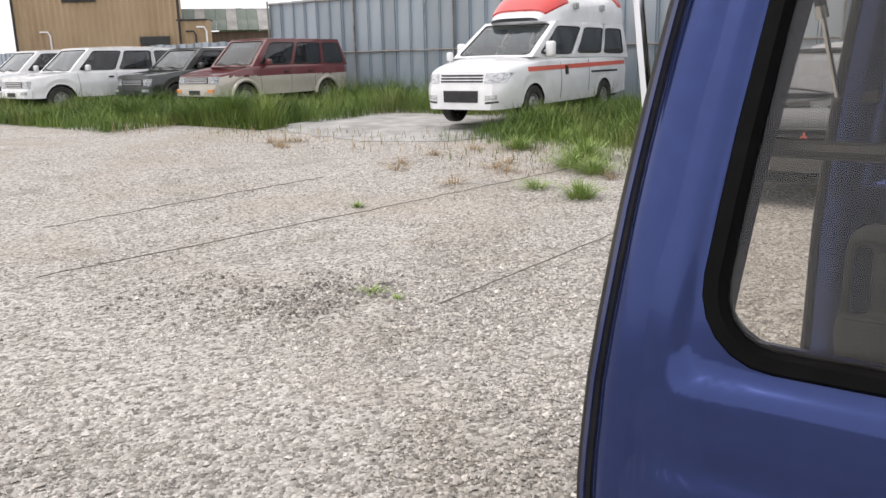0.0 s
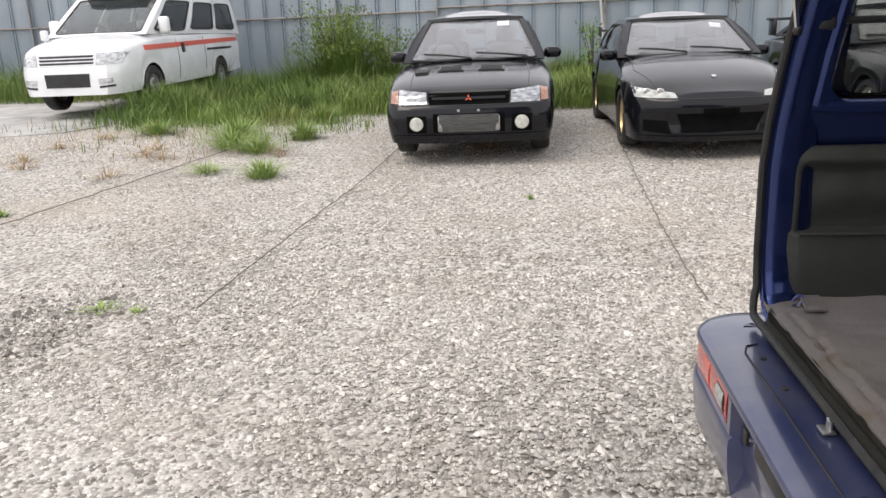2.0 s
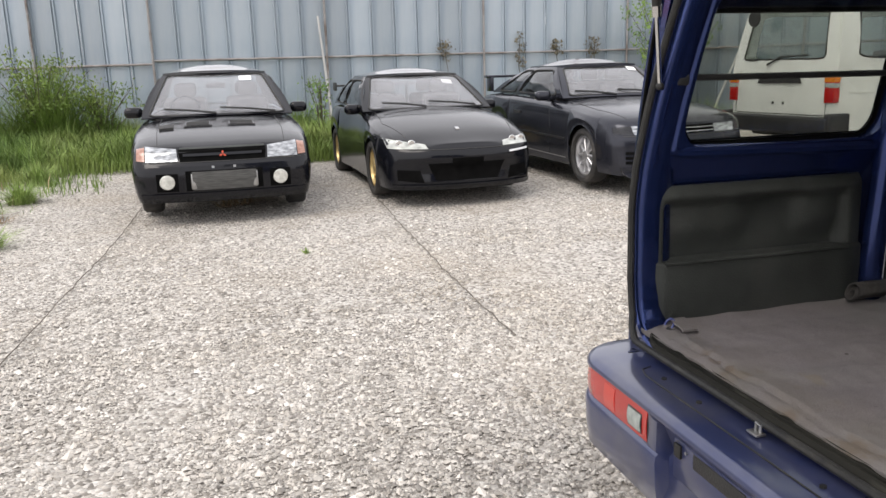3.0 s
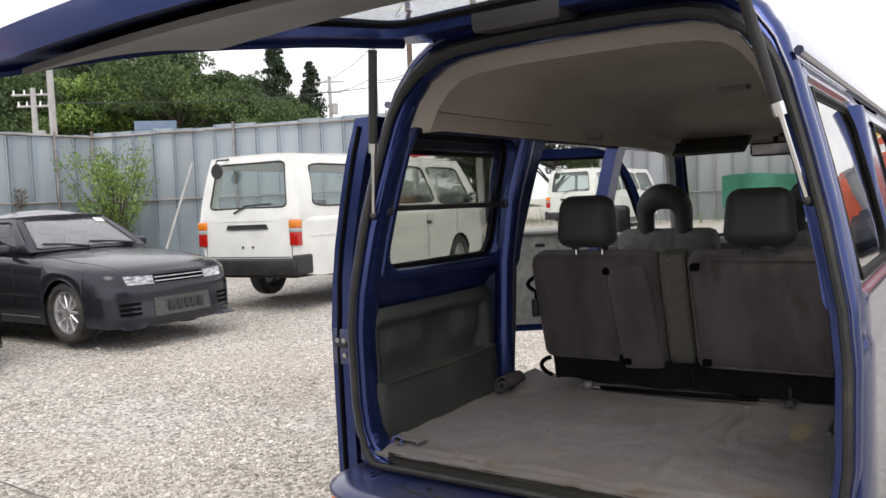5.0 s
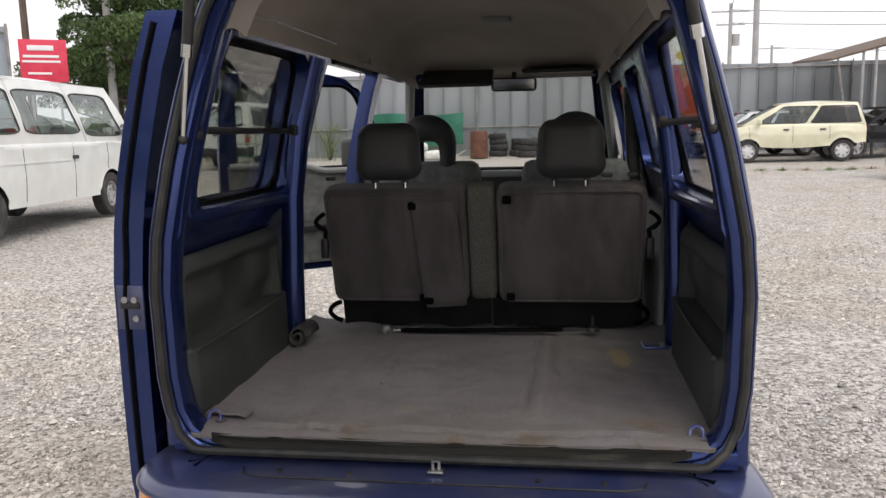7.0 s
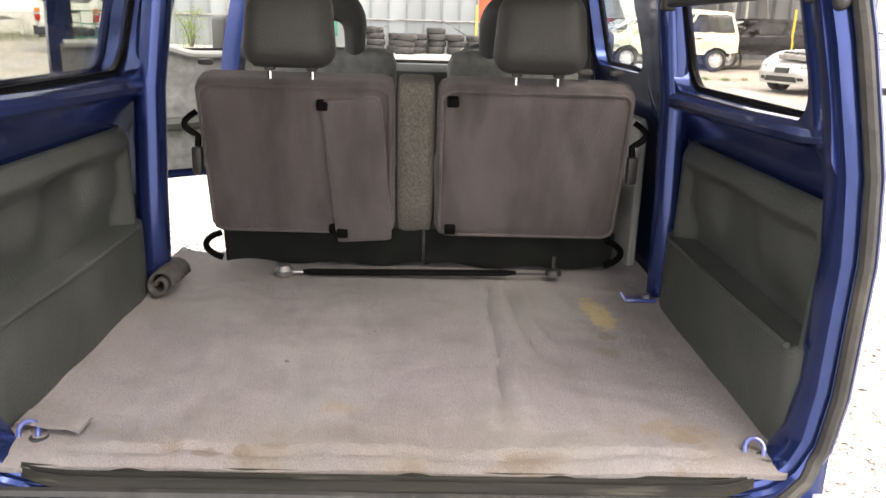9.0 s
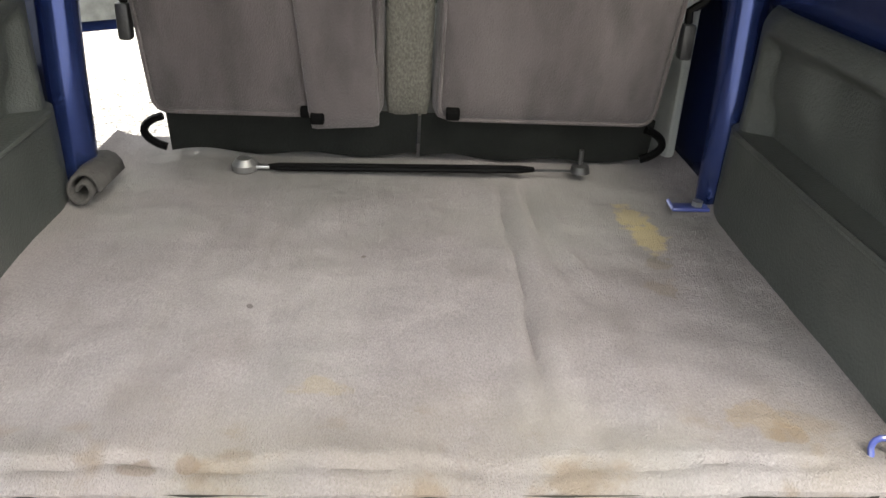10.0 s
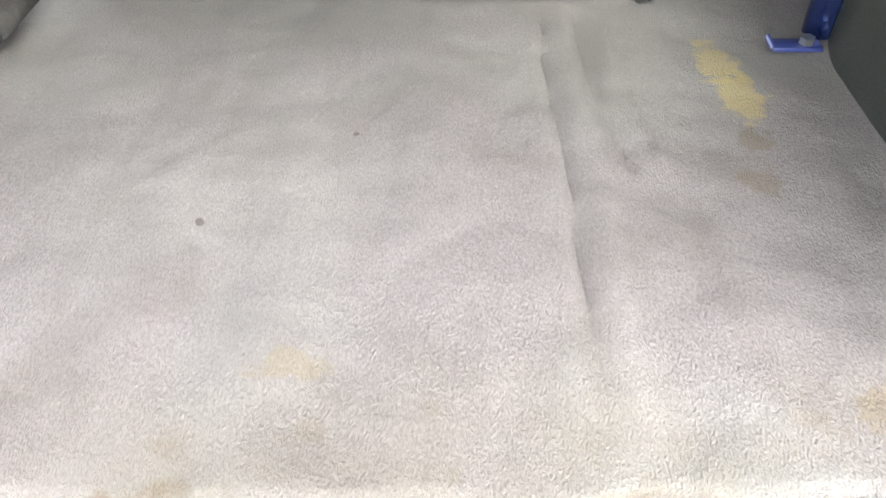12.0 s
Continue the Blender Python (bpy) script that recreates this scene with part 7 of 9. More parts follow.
def roof_point(u, y, drop=0.0):
    """Across the roof from right (0) to left (1)."""
    k = abs(2 * u - 1)
    s = 1 if u < 0.5 else -1
    i = (1 - k) * (len(ROOF) - 1)
    j = min(int(i), len(ROOF) - 2)
    f = i - j
    x, z = ROOF[j][0] * (1 - f) + ROOF[j + 1][0] * f, ROOF[j][1] * (1 - f) + ROOF[j + 1][1] * f
    front = min(1, max(0, (y - 1.9) / 0.66))
    front = front * front * (3 - 2 * front)
    z -= drop
    return s * x * (1 - 0.04 * front) * (1 - drop * 0.9), y, z + (min(z, 1.672 + 0.02 * (1 - k * k)) - z) * front


def build_roof():
    bm = bmesh.new()
    sheet(bm, lambda u, v: roof_point(u, 0.045 + rake(roof_point(u, 1)[2]) + (2.53 - rake(roof_point(u, 1)[2])) * v), 24, 30, (0, 0, -0.012))
    part("roof", bm, M["blue"], van, "blue roof")
    bm = bmesh.new()

    def liner(u, v):
        y = 0.085 + 2.475 * v + rake(1.74) * (1 - v)
        x, _, z = roof_point(u, y, 0.055)
        k = abs(2 * u - 1)
        if k > 0.86:
            z -= (k - 0.86) / 0.14 * 0.004
            x *= 1 - 0.055 * (k - 0.86) / 0.14
        # Shallow pressed recess and a roll over the rear edge.
        if v < 0.04:
            z -= 0.012 * (1 - v / 0.04)
        e = max(abs(u - 0.5) - 0.3, abs(v - 0.3) * 0.9 - 0.2)
        z += 0.014 * max(0, min(1, -e / 0.05))
        # It comes down to meet the windscreen's upper edge.
        t = max(0, min(1, (y - 2.0) / 0.5))
        z -= 0.062 * t * t * (3 - 2 * t) * (1 - 0.5 * k)
        return x * 0.985, y, z

    sheet(bm, liner, 40, 40, (0, 0, 0.008))
    hl = part("headliner", bm, M["liner"], van, "beige cloth headliner with soft creases", 60)
    bm = bmesh.new()
    outer, inner = ring(-0.02, 0.06), ring(-0.42, 0.13)
    top = [i for i, p in enumerate(LOOP) if p[1] > 1.57]
    rows = [[bm.verts.new(Vector(outer[i]).lerp(Vector(inner[i]), f) + Vector((0, 0, 0.012 * math.sin(math.pi * f)))) for i in top] for f in (0, 0.25, 0.5, 0.75, 1)]
    for a, b in zip(rows, rows[1:]):
        for i in range(len(top) - 1):
            bm.faces.new((a[i], a[i + 1], b[i + 1], b[i]))
    part("rear_garnish", bm, M["garnish"], hl, "pale plastic edging along the headliner", 60)
    part("dome_lamp", boxed((0.002, 1.86, 1.822), (0.12, 0.07, 0.022), 0.006), M["trim_light"], hl)
    part("header_trim", boxed((0.0, 2.545, 1.633), (0.98, 0.03, 0.05), 0.012), M["liner"], hl)
    for x, y, z, tilt in ((-0.235, 2.36, 1.608, 24), (0.27, 2.42, 1.636, 2)):
        bm = bmesh.new()
        box(bm, (x, y, z), (0.36, 0.2, 0.022), 0.01, 3, (tilt, 0, 0))
        part("sun_visor", bm, M["trim"], hl, "dark sun visor")
    for x, y in ((-0.5, 1.45), (0.5, 1.45)):
        bm = bmesh.new()
        tube(bm, [(x, y - 0.1, 1.65), (x * 0.97, y - 0.07, 1.62), (x * 0.97, y + 0.07, 1.62), (x, y + 0.1, 1.65)], 0.011, 6)
        part("grab_handle", bm, M["trim_light"], hl)


build_roof()


def build_front():
    W0, W1 = (2.95, 1.08, 0.61), (2.53, 1.665, 0.515)

    def ws(u, v, off=0.0):
        hw = W0[2] + (W1[2] - W0[2]) * v
        x = -hw + 2 * hw * u
        return (x, W0[0] + (W1[0] - W0[0]) * v + 0.07 * (1 - (2 * u - 1) ** 2) + off, W0[1] + (W1[1] - W0[1]) * v)

    bm = bmesh.new()
    holed(bm, ws, (0, 1, 0, 1), (0.07, 0.93, 0.07, 0.955), 0.05, inner=lambda u, v: ws(u, v, -0.05), rings=2, split=8)
    fr = part("windscreen_frame", bm, M["blue"], van)
    window_fill("windscreen", lambda u, v: ws(u, v, -0.012), lambda u, v: ws(u, v, -0.017), (0.07, 0.93, 0.07, 0.955), 0.05, "pane", fr, 0.012)
    # Inner pillar trims.
    for k in (-1, 1):
        bm = bmesh.new()
        tube(bm, [(k * 0.585, 2.86, 1.08), (k * 0.53, 2.62, 1.42), (k * 0.49, 2.46, 1.64)], 0.026, 8)
        part("pillar_trim", bm, M["trim_light"], van, "grey windscreen pillar trim")
    bm = bmesh.new()

    def nose(u, v):
        x = -1 + 2 * u
        hw = 0.64 - 0.06 * v
        z = 0.34 + 0.76 * v
        return (math.copysign(abs(x) ** 0.75, x) * hw, 2.98 + 0.26 * (1 - abs(x) ** 4) ** 0.5 - 0.16 * v**3, z)

    sheet(bm, nose, 20, 10, (0, -0.03, 0))
    part("front_panel", bm, M["blue"], van)
    bm = bmesh.new()

    def dash(u, v):
        return (-0.6 + 1.2 * u, 2.93 - 0.5 * min(1, v * 1.6) - 0.03 * math.sin(u * math.pi), 1.115 + 0.02 * math.sin(3 * v) - (0.42 * max(0, v - 0.62) / 0.38))

    sheet(bm, dash, 16, 14, (0, 0.03, -0.03))
    da = part("dashboard", bm, M["trim"], van, "grey moulded dashboard")
    for x in (-0.45, -0.05, 0.1, 0.5):
        part("air_vent", boxed((x, 2.452, 1.06), (0.12, 0.03, 0.05), 0.01), M["black"], da)
    bm = bmesh.new()
    lathe(bm, [(0.013, 0.17), (0.0, 0.183), (-0.013, 0.17), (0.0, 0.157), (0.013, 0.17)], "z", 28)
    box(bm, (0, 0, -0.01), (0.3, 0.05, 0.02), 0.008)
    box(bm, (0, -0.06, -0.01), (0.05, 0.16, 0.02), 0.008)
    part("steering_wheel", bm, M["black"], van, m=pose(0.3, 2.3, 1.12, 38))
    bm = bmesh.new()
    cyl(bm, (0.3, 2.32, 1.1), (0.3, 2.6, 0.95), 0.03)
    part("steering_column", bm, M["black"], van)
    bm = bmesh.new()
    box(bm, (0.0, 0, 0), (0.235, 0.03, 0.068), 0.02, 3, (8, 0, 12))
    mi = part("inner_mirror", bm, M["black"], van, "black inner rear-view mirror", m=pose(0.045, 2.47, 1.575))
    part("mirror_glass", boxed((0, -0.019, 0), (0.21, 0.004, 0.052), 0.001, 1, (8, 0, 12)), M["chrome"], mi)
    bm = bmesh.new()
    tube(bm, [(0.045, 2.47, 1.6), (0.045, 2.49, 1.64), (0.045, 2.5, 1.68)], 0.012, 6)
    box(bm, (0.045, 2.5, 1.685), (0.1, 0.05, 0.02), 0.008)
    part("mirror_stalk", bm, M["black"], van)
    for k in (-1, 1):
        bm = bmesh.new()
        if k > 0:
            box(bm, (0.77, 2.52, 1.2), (0.16, 0.09, 0.2), 0.03, 3)
            box(bm, (0.67, 2.53, 1.16), (0.08, 0.05, 0.06), 0.015)
            part("door_mirror", bm, M["black"], van)
        else:
            bm.free()


build_front()


def carpet_z(x, y):
    """The floor carpet's waves and creases."""
    # The carpet lies flat ahead, under the jack handle.
    flat = 1 - 0.75 * max(0, min(1, (y - 0.8) / 0.1))
    z = 0.672 + flat * (0.009 * noise.noise((x * 3.2, y * 2.6, 4)) + 0.006 * noise.noise((x * 8, y * 6, 8)) + 0.0025 * noise.noise((x * 17, y * 15, 3)))
    # Soft lengthwise folds.
    z += 0.006 * math.sin(42 * x + 3.0 * noise.noise((x * 2, y * 1.5, 1))) * (0.4 + noise.noise((x * 3, y * 1.2, 5))) * max(0, min(1, (y - 0.08) / 0.15)) * max(0, min(1, (0.56 - abs(x)) / 0.1)) * flat
    # Two long creases that run forwards, one with a kink.
    for cx, w, d in ((0.188 + 0.02 * (y - 0.35) + 0.003 * math.sin(17 * y), 0.0075, 0.011), (0.281 - 0.2 * (y - 0.466) if y < 0.58 else 0.257 - 0.005 * (y - 0.6), 0.0075, 0.010 * max(0, min(1, (y - 0.42) / 0.08)))):
        fade = max(0, min(1, (y - 0.12) / 0.15)) * max(0, min(1, (0.93 - y) / 0.1))
        z -= d * fade * math.exp(-(((x - cx) / w) ** 2))
        z += 0.6 * d * fade * math.exp(-(((x - cx - 0.035) / (w * 1.6)) ** 2))
    # A rucked fold along the rear hem.
    ruck = 0.6 + 0.9 * noise.noise((x * 7, 0, 12)) + 0.5 * noise.noise((x * 19, 0, 2))
    edge = y - 0.055 - 0.004 * math.sin(38 * x) - 0.008 * noise.noise((x * 5, 1, 7))
    if abs(x) < 0.5:
        z += (0.010 * ruck * math.exp(-(edge / 0.045) ** 2) if edge > 0 else 0.010 * ruck * math.exp(-(edge / 0.006) ** 2)) * min(1, (0.5 - abs(x)) / 0.08)
        z -= 0.006 * math.exp(-(((edge + 0.006) / 0.005) ** 2))
    z += 0.014 * max(0, (abs(x) - 0.572) / 0.06) ** 2
    if y < 0.05:
        z -= 0.010 * ((0.05 - y) / 0.04) ** 2
    return z


def build_floor():
    bm = bmesh.new()

    def f(u, v):
        y = 0.012 + 1.1 * v
        w = 0.634 - 0.05 * (1 - min(1, y / 0.08)) ** 2
        x = -w + 2 * w * u
        return x, y + 0.004 * noise.noise((x * 14, 0, 3)) * (1 - v), carpet_z(x, y)

    sheet(bm, f, 150, 130, (0, 0, -0.008))
    part("carpet", bm, M["carpet"], van, "worn stained grey cargo carpet", 60)
    part("floor_pan", boxed((0, 0.56, 0.635), (1.30, 1.08, 0.04), 0.005), M["blue"], van)
    part("front_floor", boxed((0, 2.0, 0.53), (1.22, 1.85, 0.05), 0.01), M["rubber"], van, "black front floor mat")
    part("floor_step", boxed((0, 1.1, 0.6), (1.2, 0.02, 0.11)), M["black"], van)
    part("underbody", boxed((0, 1.55, 0.44), (1.14, 2.8, 0.12), 0.03), M["black"], van)
    # Ribbed sill plate under the opening.
    bm = bmesh.new()
    prof = [(0.018, 0.659), (0.014, 0.662), (0.0125, 0.656), (0.007, 0.656), (0.006, 0.660), (0.002, 0.660), (0.001, 0.653), (-0.004, 0.653), (-0.005, 0.657), (-0.009, 0.656), (-0.0105, 0.648), (-0.014, 0.640)]
    rows = []
    for i in range(41):
        x = -0.55 + 1.1 * i / 40
        e = max(0, abs(x) - 0.46) / 0.09
        rows.append([bm.verts.new((x, 0.018 + (y - 0.018) * (1 - 0.8 * e * e), z + 0.004 * e * e + 0.001 * noise.noise((x * 8, y * 30, 1)))) for y, z in prof])
    for a, b in zip(rows, rows[1:]):
        for j in range(len(prof) - 1):
            bm.faces.new((a[j], b[j], b[j + 1], a[j + 1]))
    part("sill_plate", bm, M["sill"], van, "scuffed ribbed sill plate")


build_floor()


def build_side_trim(side):
    """Moulded panel under the quarter window: a raised rim, a deep tray and a map pocket below it."""
    bm = bmesh.new()
    y0, y1, z0, z1 = 0.035, 0.785, 0.672, 1.066

    def step(t, a, b):
        t = max(0, min(1, (t - a) / (b - a)))
        return t * t * (3 - 2 * t)

    def f(u, v):
        y, z = y0 + (y1 - y0) * u, z0 + (z1 - z0) * v
        d = 0.0
        inside = step(y, 0.085, 0.115) * (1 - step(y, 0.70, 0.735)) * step(z, 0.843, 0.849) * (1 - step(z, 0.995, 1.035))
        d += 0.05 * inside
        d -= 0.012 * (1 - step(z, 0.843, 0.849)) * step(y, 0.06, 0.09)
        # Two soft swells within the tray.
        d -= inside * step(z, 0.86, 0.95) * (0.026 * math.exp(-(((y - 0.26) / 0.13) ** 4)) + 0.03 * math.exp(-(((y - 0.64) / 0.085) ** 4)))
        e = min(u, 1 - u) * 8
        d += 0.02 * max(0, 1 - e) ** 2 + 0.02 * max(0, 1 - (1 - v) * 10) ** 2
        base = 0.614 + 0.006 * step(z, 0.7, 1.0)
        return side * (base + d), y, z

    sheet(bm, f, 76, 80, (side * 0.012, 0, 0))
    t = part("side_trim", bm, M["trim"], van, "dark grey-green moulded side trim with pocket", 60)
    bm = bmesh.new()
    tube(bm, [(side * (0.605 - 0.003 * math.sin(math.pi * i / 12)), 0.09 + 0.63 * i / 12, 0.846) for i in range(13)], 0.006, 6)
    part("pocket_lip", bm, M["trim"], t)


build_side_trim(-1)
build_side_trim(1)


def build_bumper():
    base = []
    for i in range(7):
        base.append((-0.628, 0.30 - 0.05 * i))
    for i in range(1, 10):
        a = radians(180 + 90 * i / 9)
        base.append((-0.558 + 0.07 * math.cos(a), -0.005 + 0.07 * math.sin(a)))
    xs = [-0.42, -0.34, -0.28, -0.225, -0.205, -0.198, -0.16, -0.08, 0, 0.08, 0.16, 0.198, 0.205, 0.225, 0.28, 0.34, 0.42]
    base += [(x, -0.075) for x in xs]
    base += [(-x, y) for x, y in base[: 16][::-1]]
    prof = [(-0.11, 0.612), (-0.03, 0.606), (0.03, 0.603), (0.062, 0.600), (0.078, 0.594), (0.086, 0.584), (0.086, 0.576), (0.079, 0.571), (0.074, 0.57), (0.074, 0.49), (0.08, 0.486), (0.088, 0.478), (0.09, 0.46), (0.087, 0.40), (0.078, 0.34), (0.05, 0.315), (-0.05, 0.31)]
    bm = bmesh.new()
    rows = []
    for i, (x, y) in enumerate(base):
        if i == 0 or i == len(base) - 1:
            nx, ny = (-1 if x < 0 else 1), 0
        else:
            tx, ty = base[i + 1][0] - base[i - 1][0], base[i + 1][1] - base[i - 1][1]
            ll = math.hypot(tx, ty)
            nx, ny = ty / ll, -tx / ll
        row = []
        for o, z in prof:
            oo = o
            if abs(x) < 0.2 and y < 0 and 0.36 < z < 0.58 and o > 0.07:
                oo = o - 0.035 if z < 0.565 else o
            if abs(x) < 0.25 and 0.485 < z < 0.575 and o < 0.078 and abs(x) >= 0.2:
                oo = 0.087
            sidefade = 1.0 if y < 0.06 else max(0.6, 1 - (y - 0.06) * 1.2)
            row.append(bm.verts.new((x + nx * oo * sidefade, y + ny * oo, z)))
        rows.append(row)
    for a, b in zip(rows, rows[1:]):
        for j in range(len(prof) - 1):
            bm.faces.new((a[j], b[j], b[j + 1], a[j + 1]))
    bu = part("rear_bumper", bm, M["blue_dusty"], van, "scuffed blue rear bumper with lamps let in", 40)

    def back_y(x, o):
        r = 0.07 + o
        k = abs(x) - 0.558
        return -0.075 - o if k <= 0 else -0.005 - math.sqrt(max(1e-6, r * r - k * k))

    def lens(name, x0, x1, z0, z1, mat, o=0.083, parent=bu, label=""):
        b = bmesh.new()
        sheet(b, lambda u, v: (x0 + (x1 - x0) * u, back_y(x0 + (x1 - x0) * u, o - 0.004 * (2 * v - 1) ** 2), z0 + (z1 - z0) * v), 14, 5, (0, 0.03, 0))
        return part(name, b, M[mat], parent, label)

    for k in (-1, 1):
        lamp = lens("tail_lamp", k * 0.262, k * 0.612, 0.489, 0.571, "redlens", label="red tail lamp lens")
        lens("lamp_surround", k * 0.25, k * 0.697, 0.4835, 0.5765, "rubber", 0.0805, lamp, "black rubber lamp surround")
        lens("turn_signal", k * 0.614, k * 0.695, 0.489, 0.571, "amber", parent=lamp, label="amber corner lens")
        lens("reversing_lamp", k * 0.288, k * 0.352, 0.504, 0.551, "clearlens", 0.0875, lamp, "clear reversing lens")
        lens("lamp_frame", k * 0.284, k * 0.356, 0.500, 0.555, "black", 0.0855, lamp)
        lens("brake_window", k * 0.43, k * 0.49, 0.497, 0.563, "redlens_pale", 0.085, lamp)
    # Number-plate bracket in the recess; its unlit cutouts are drawn as black boxes.
    part("plate_bracket", boxed((0.02, -0.137, 0.50), (0.36, 0.012, 0.10), 0.004), M["blue_dusty"], bu)
    part("plate_lamp", boxed((0.02, -0.141, 0.528), (0.19, 0.009, 0.036), 0.002), M["black"], bu, "black box drawn for the bracket's long slot")
    for k in (-1, 1):
        part("bracket_hole", boxed((0.02 + k * 0.155, -0.146, 0.527), (0.026, 0.008, 0.034), 0.002), M["rubber"], bu)
        b = bmesh.new()
        cyl(b, (0.02 + k * 0.122, -0.148, 0.535), (0.02 + k * 0.122, -0.14, 0.535), 0.004, n=8)
        part("bracket_bolt", b, M["steel"], bu)
    b = bmesh.new()
    tube(b, [(-0.45, -0.04, 0.6075), (-0.44, -0.07, 0.6065), (-0.40, -0.083, 0.606), (0.40, -0.083, 0.606), (0.44, -0.07, 0.6065), (0.45, -0.04, 0.6075)], 0.0022, 5)
    part("pressed_groove", b, M["rubber"], bu)
    b = bmesh.new()
    tube(b, [(-0.013, -0.03, 0.615), (-0.013, -0.03, 0.634), (0.001, -0.03, 0.634), (0.001, -0.03, 0.615)], 0.0042, 8)
    box(b, (-0.006, -0.035, 0.614), (0.036, 0.026, 0.006), 0.002)
    part("latch_striker", b, M["steel"], bu, "bare steel latch striker")
    for x in (-0.36, -0.2, 0.22, 0.36):
        b = bmesh.new()
        cyl(b, (x, -0.052, 0.604), (x, -0.052, 0.6105), 0.007, n=10)
        part("rubber_stop", b, M["rubber"], bu)


build_bumper()

TG_W = [(0.0, 0.37), (0.08, 0.46), (0.2, 0.52), (0.35, 0.56), (0.5, 0.60), (0.65, 0.635), (0.8, 0.648), (1.1, 0.645), (1.18, 0.63), (1.22, 0.58)]


def build_tailgate():
    hinge, ang = Vector((0, 0.14, 1.885)), radians(8.2)
    along, up = Vector((0, -math.cos(ang), -math.sin(ang))), Vector((0, -math.sin(ang), math.cos(ang)))

    def tg(off):
        def f(u, v):
            w = smooth_lerp(TG_W, v)
            bow = 0.05 * math.sin(math.pi * min(1, v / 1.22)) - 0.02 * u * u * min(1, v * 2)
            p = hinge + along * v + up * (bow + off)
            return (u * w, p.y, p.z)

        return f

    bm = bmesh.new()
    holed(bm, tg(0.0), (-1, 1, 0, 0.64), (-0.84, 0.84, 0.16, 0.58), 0.07, inner=tg(-0.05), rings=3, split=10)
    gate = part("tailgate", bm, M["blue"], van, "raised blue tailgate with window")
    bm = bmesh.new()
    sheet(bm, lambda u, v: tg(0.0)(-1 + 2 * u, 0.64 + 0.58 * v), 24, 12, tuple(up * -0.05))
    part("gate_panel", bm, M["blue"], gate)
    window_fill("gate_window", tg(-0.012), tg(-0.017), (-0.84, 0.84, 0.16, 0.58), 0.07, "pane", gate, 0.014)
    bm = bmesh.new()
    sheet(bm, lambda u, v: tg(-0.062 + 0.01 * math.sin(math.pi * v))(-0.86 + 1.72 * u, 0.68 + 0.46 * v), 20, 10, tuple(up * -0.012))
    part("gate_trim", bm, M["gate_trim"], gate, "grey inner tailgate trim")
    p = Vector(tg(-0.04)(-0.14, 0.105))
    part("brake_lamp_cover", boxed(p, (0.25, 0.12, 0.06), 0.014, 2, (9, 0, 0)), M["black"], gate)
    for k in (-0.95, 0.95):
        bm = bmesh.new()
        tube(bm, [tg(-0.055)(k, v) for v in np.linspace(0.1, 1.2, 12)], 0.012, 6)
        part("edge_bead", bm, M["blue"], gate)

    for x in (-0.28, 0.28):
        part("hinge", boxed((x, 0.14, 1.885), (0.08, 0.08, 0.03), 0.01), M["blue"], gate)
    for k in (-1, 1):
        lo, hi = Vector((k * 0.58, 0.038, 1.352)), Vector((k * 0.475, -0.06, 1.80))
        bm = bmesh.new()
        cyl(bm, lo, lo.lerp(hi, 0.42), 0.006, n=10)
        rod = part("gas_strut", bm, M["chrome"], van, "chrome rod and black gas strut")
        bm = bmesh.new()
        cyl(bm, lo.lerp(hi, 0.4), hi, 0.0125, n=12)
        part("cylinder", bm, M["black"], rod)
        bm = bmesh.new()
        cyl(bm, lo.lerp(hi, 0.40), lo.lerp(hi, 0.46), 0.0135, n=12)
        part("collar", bm, M["chrome"], rod)
        bm = bmesh.new()
        bmesh.ops.create_uvsphere(bm, u_segments=12, v_segments=8, radius=0.0115, matrix=Matrix.Translation(lo))
        part("ball_joint", bm, M["black"], rod)


build_tailgate()


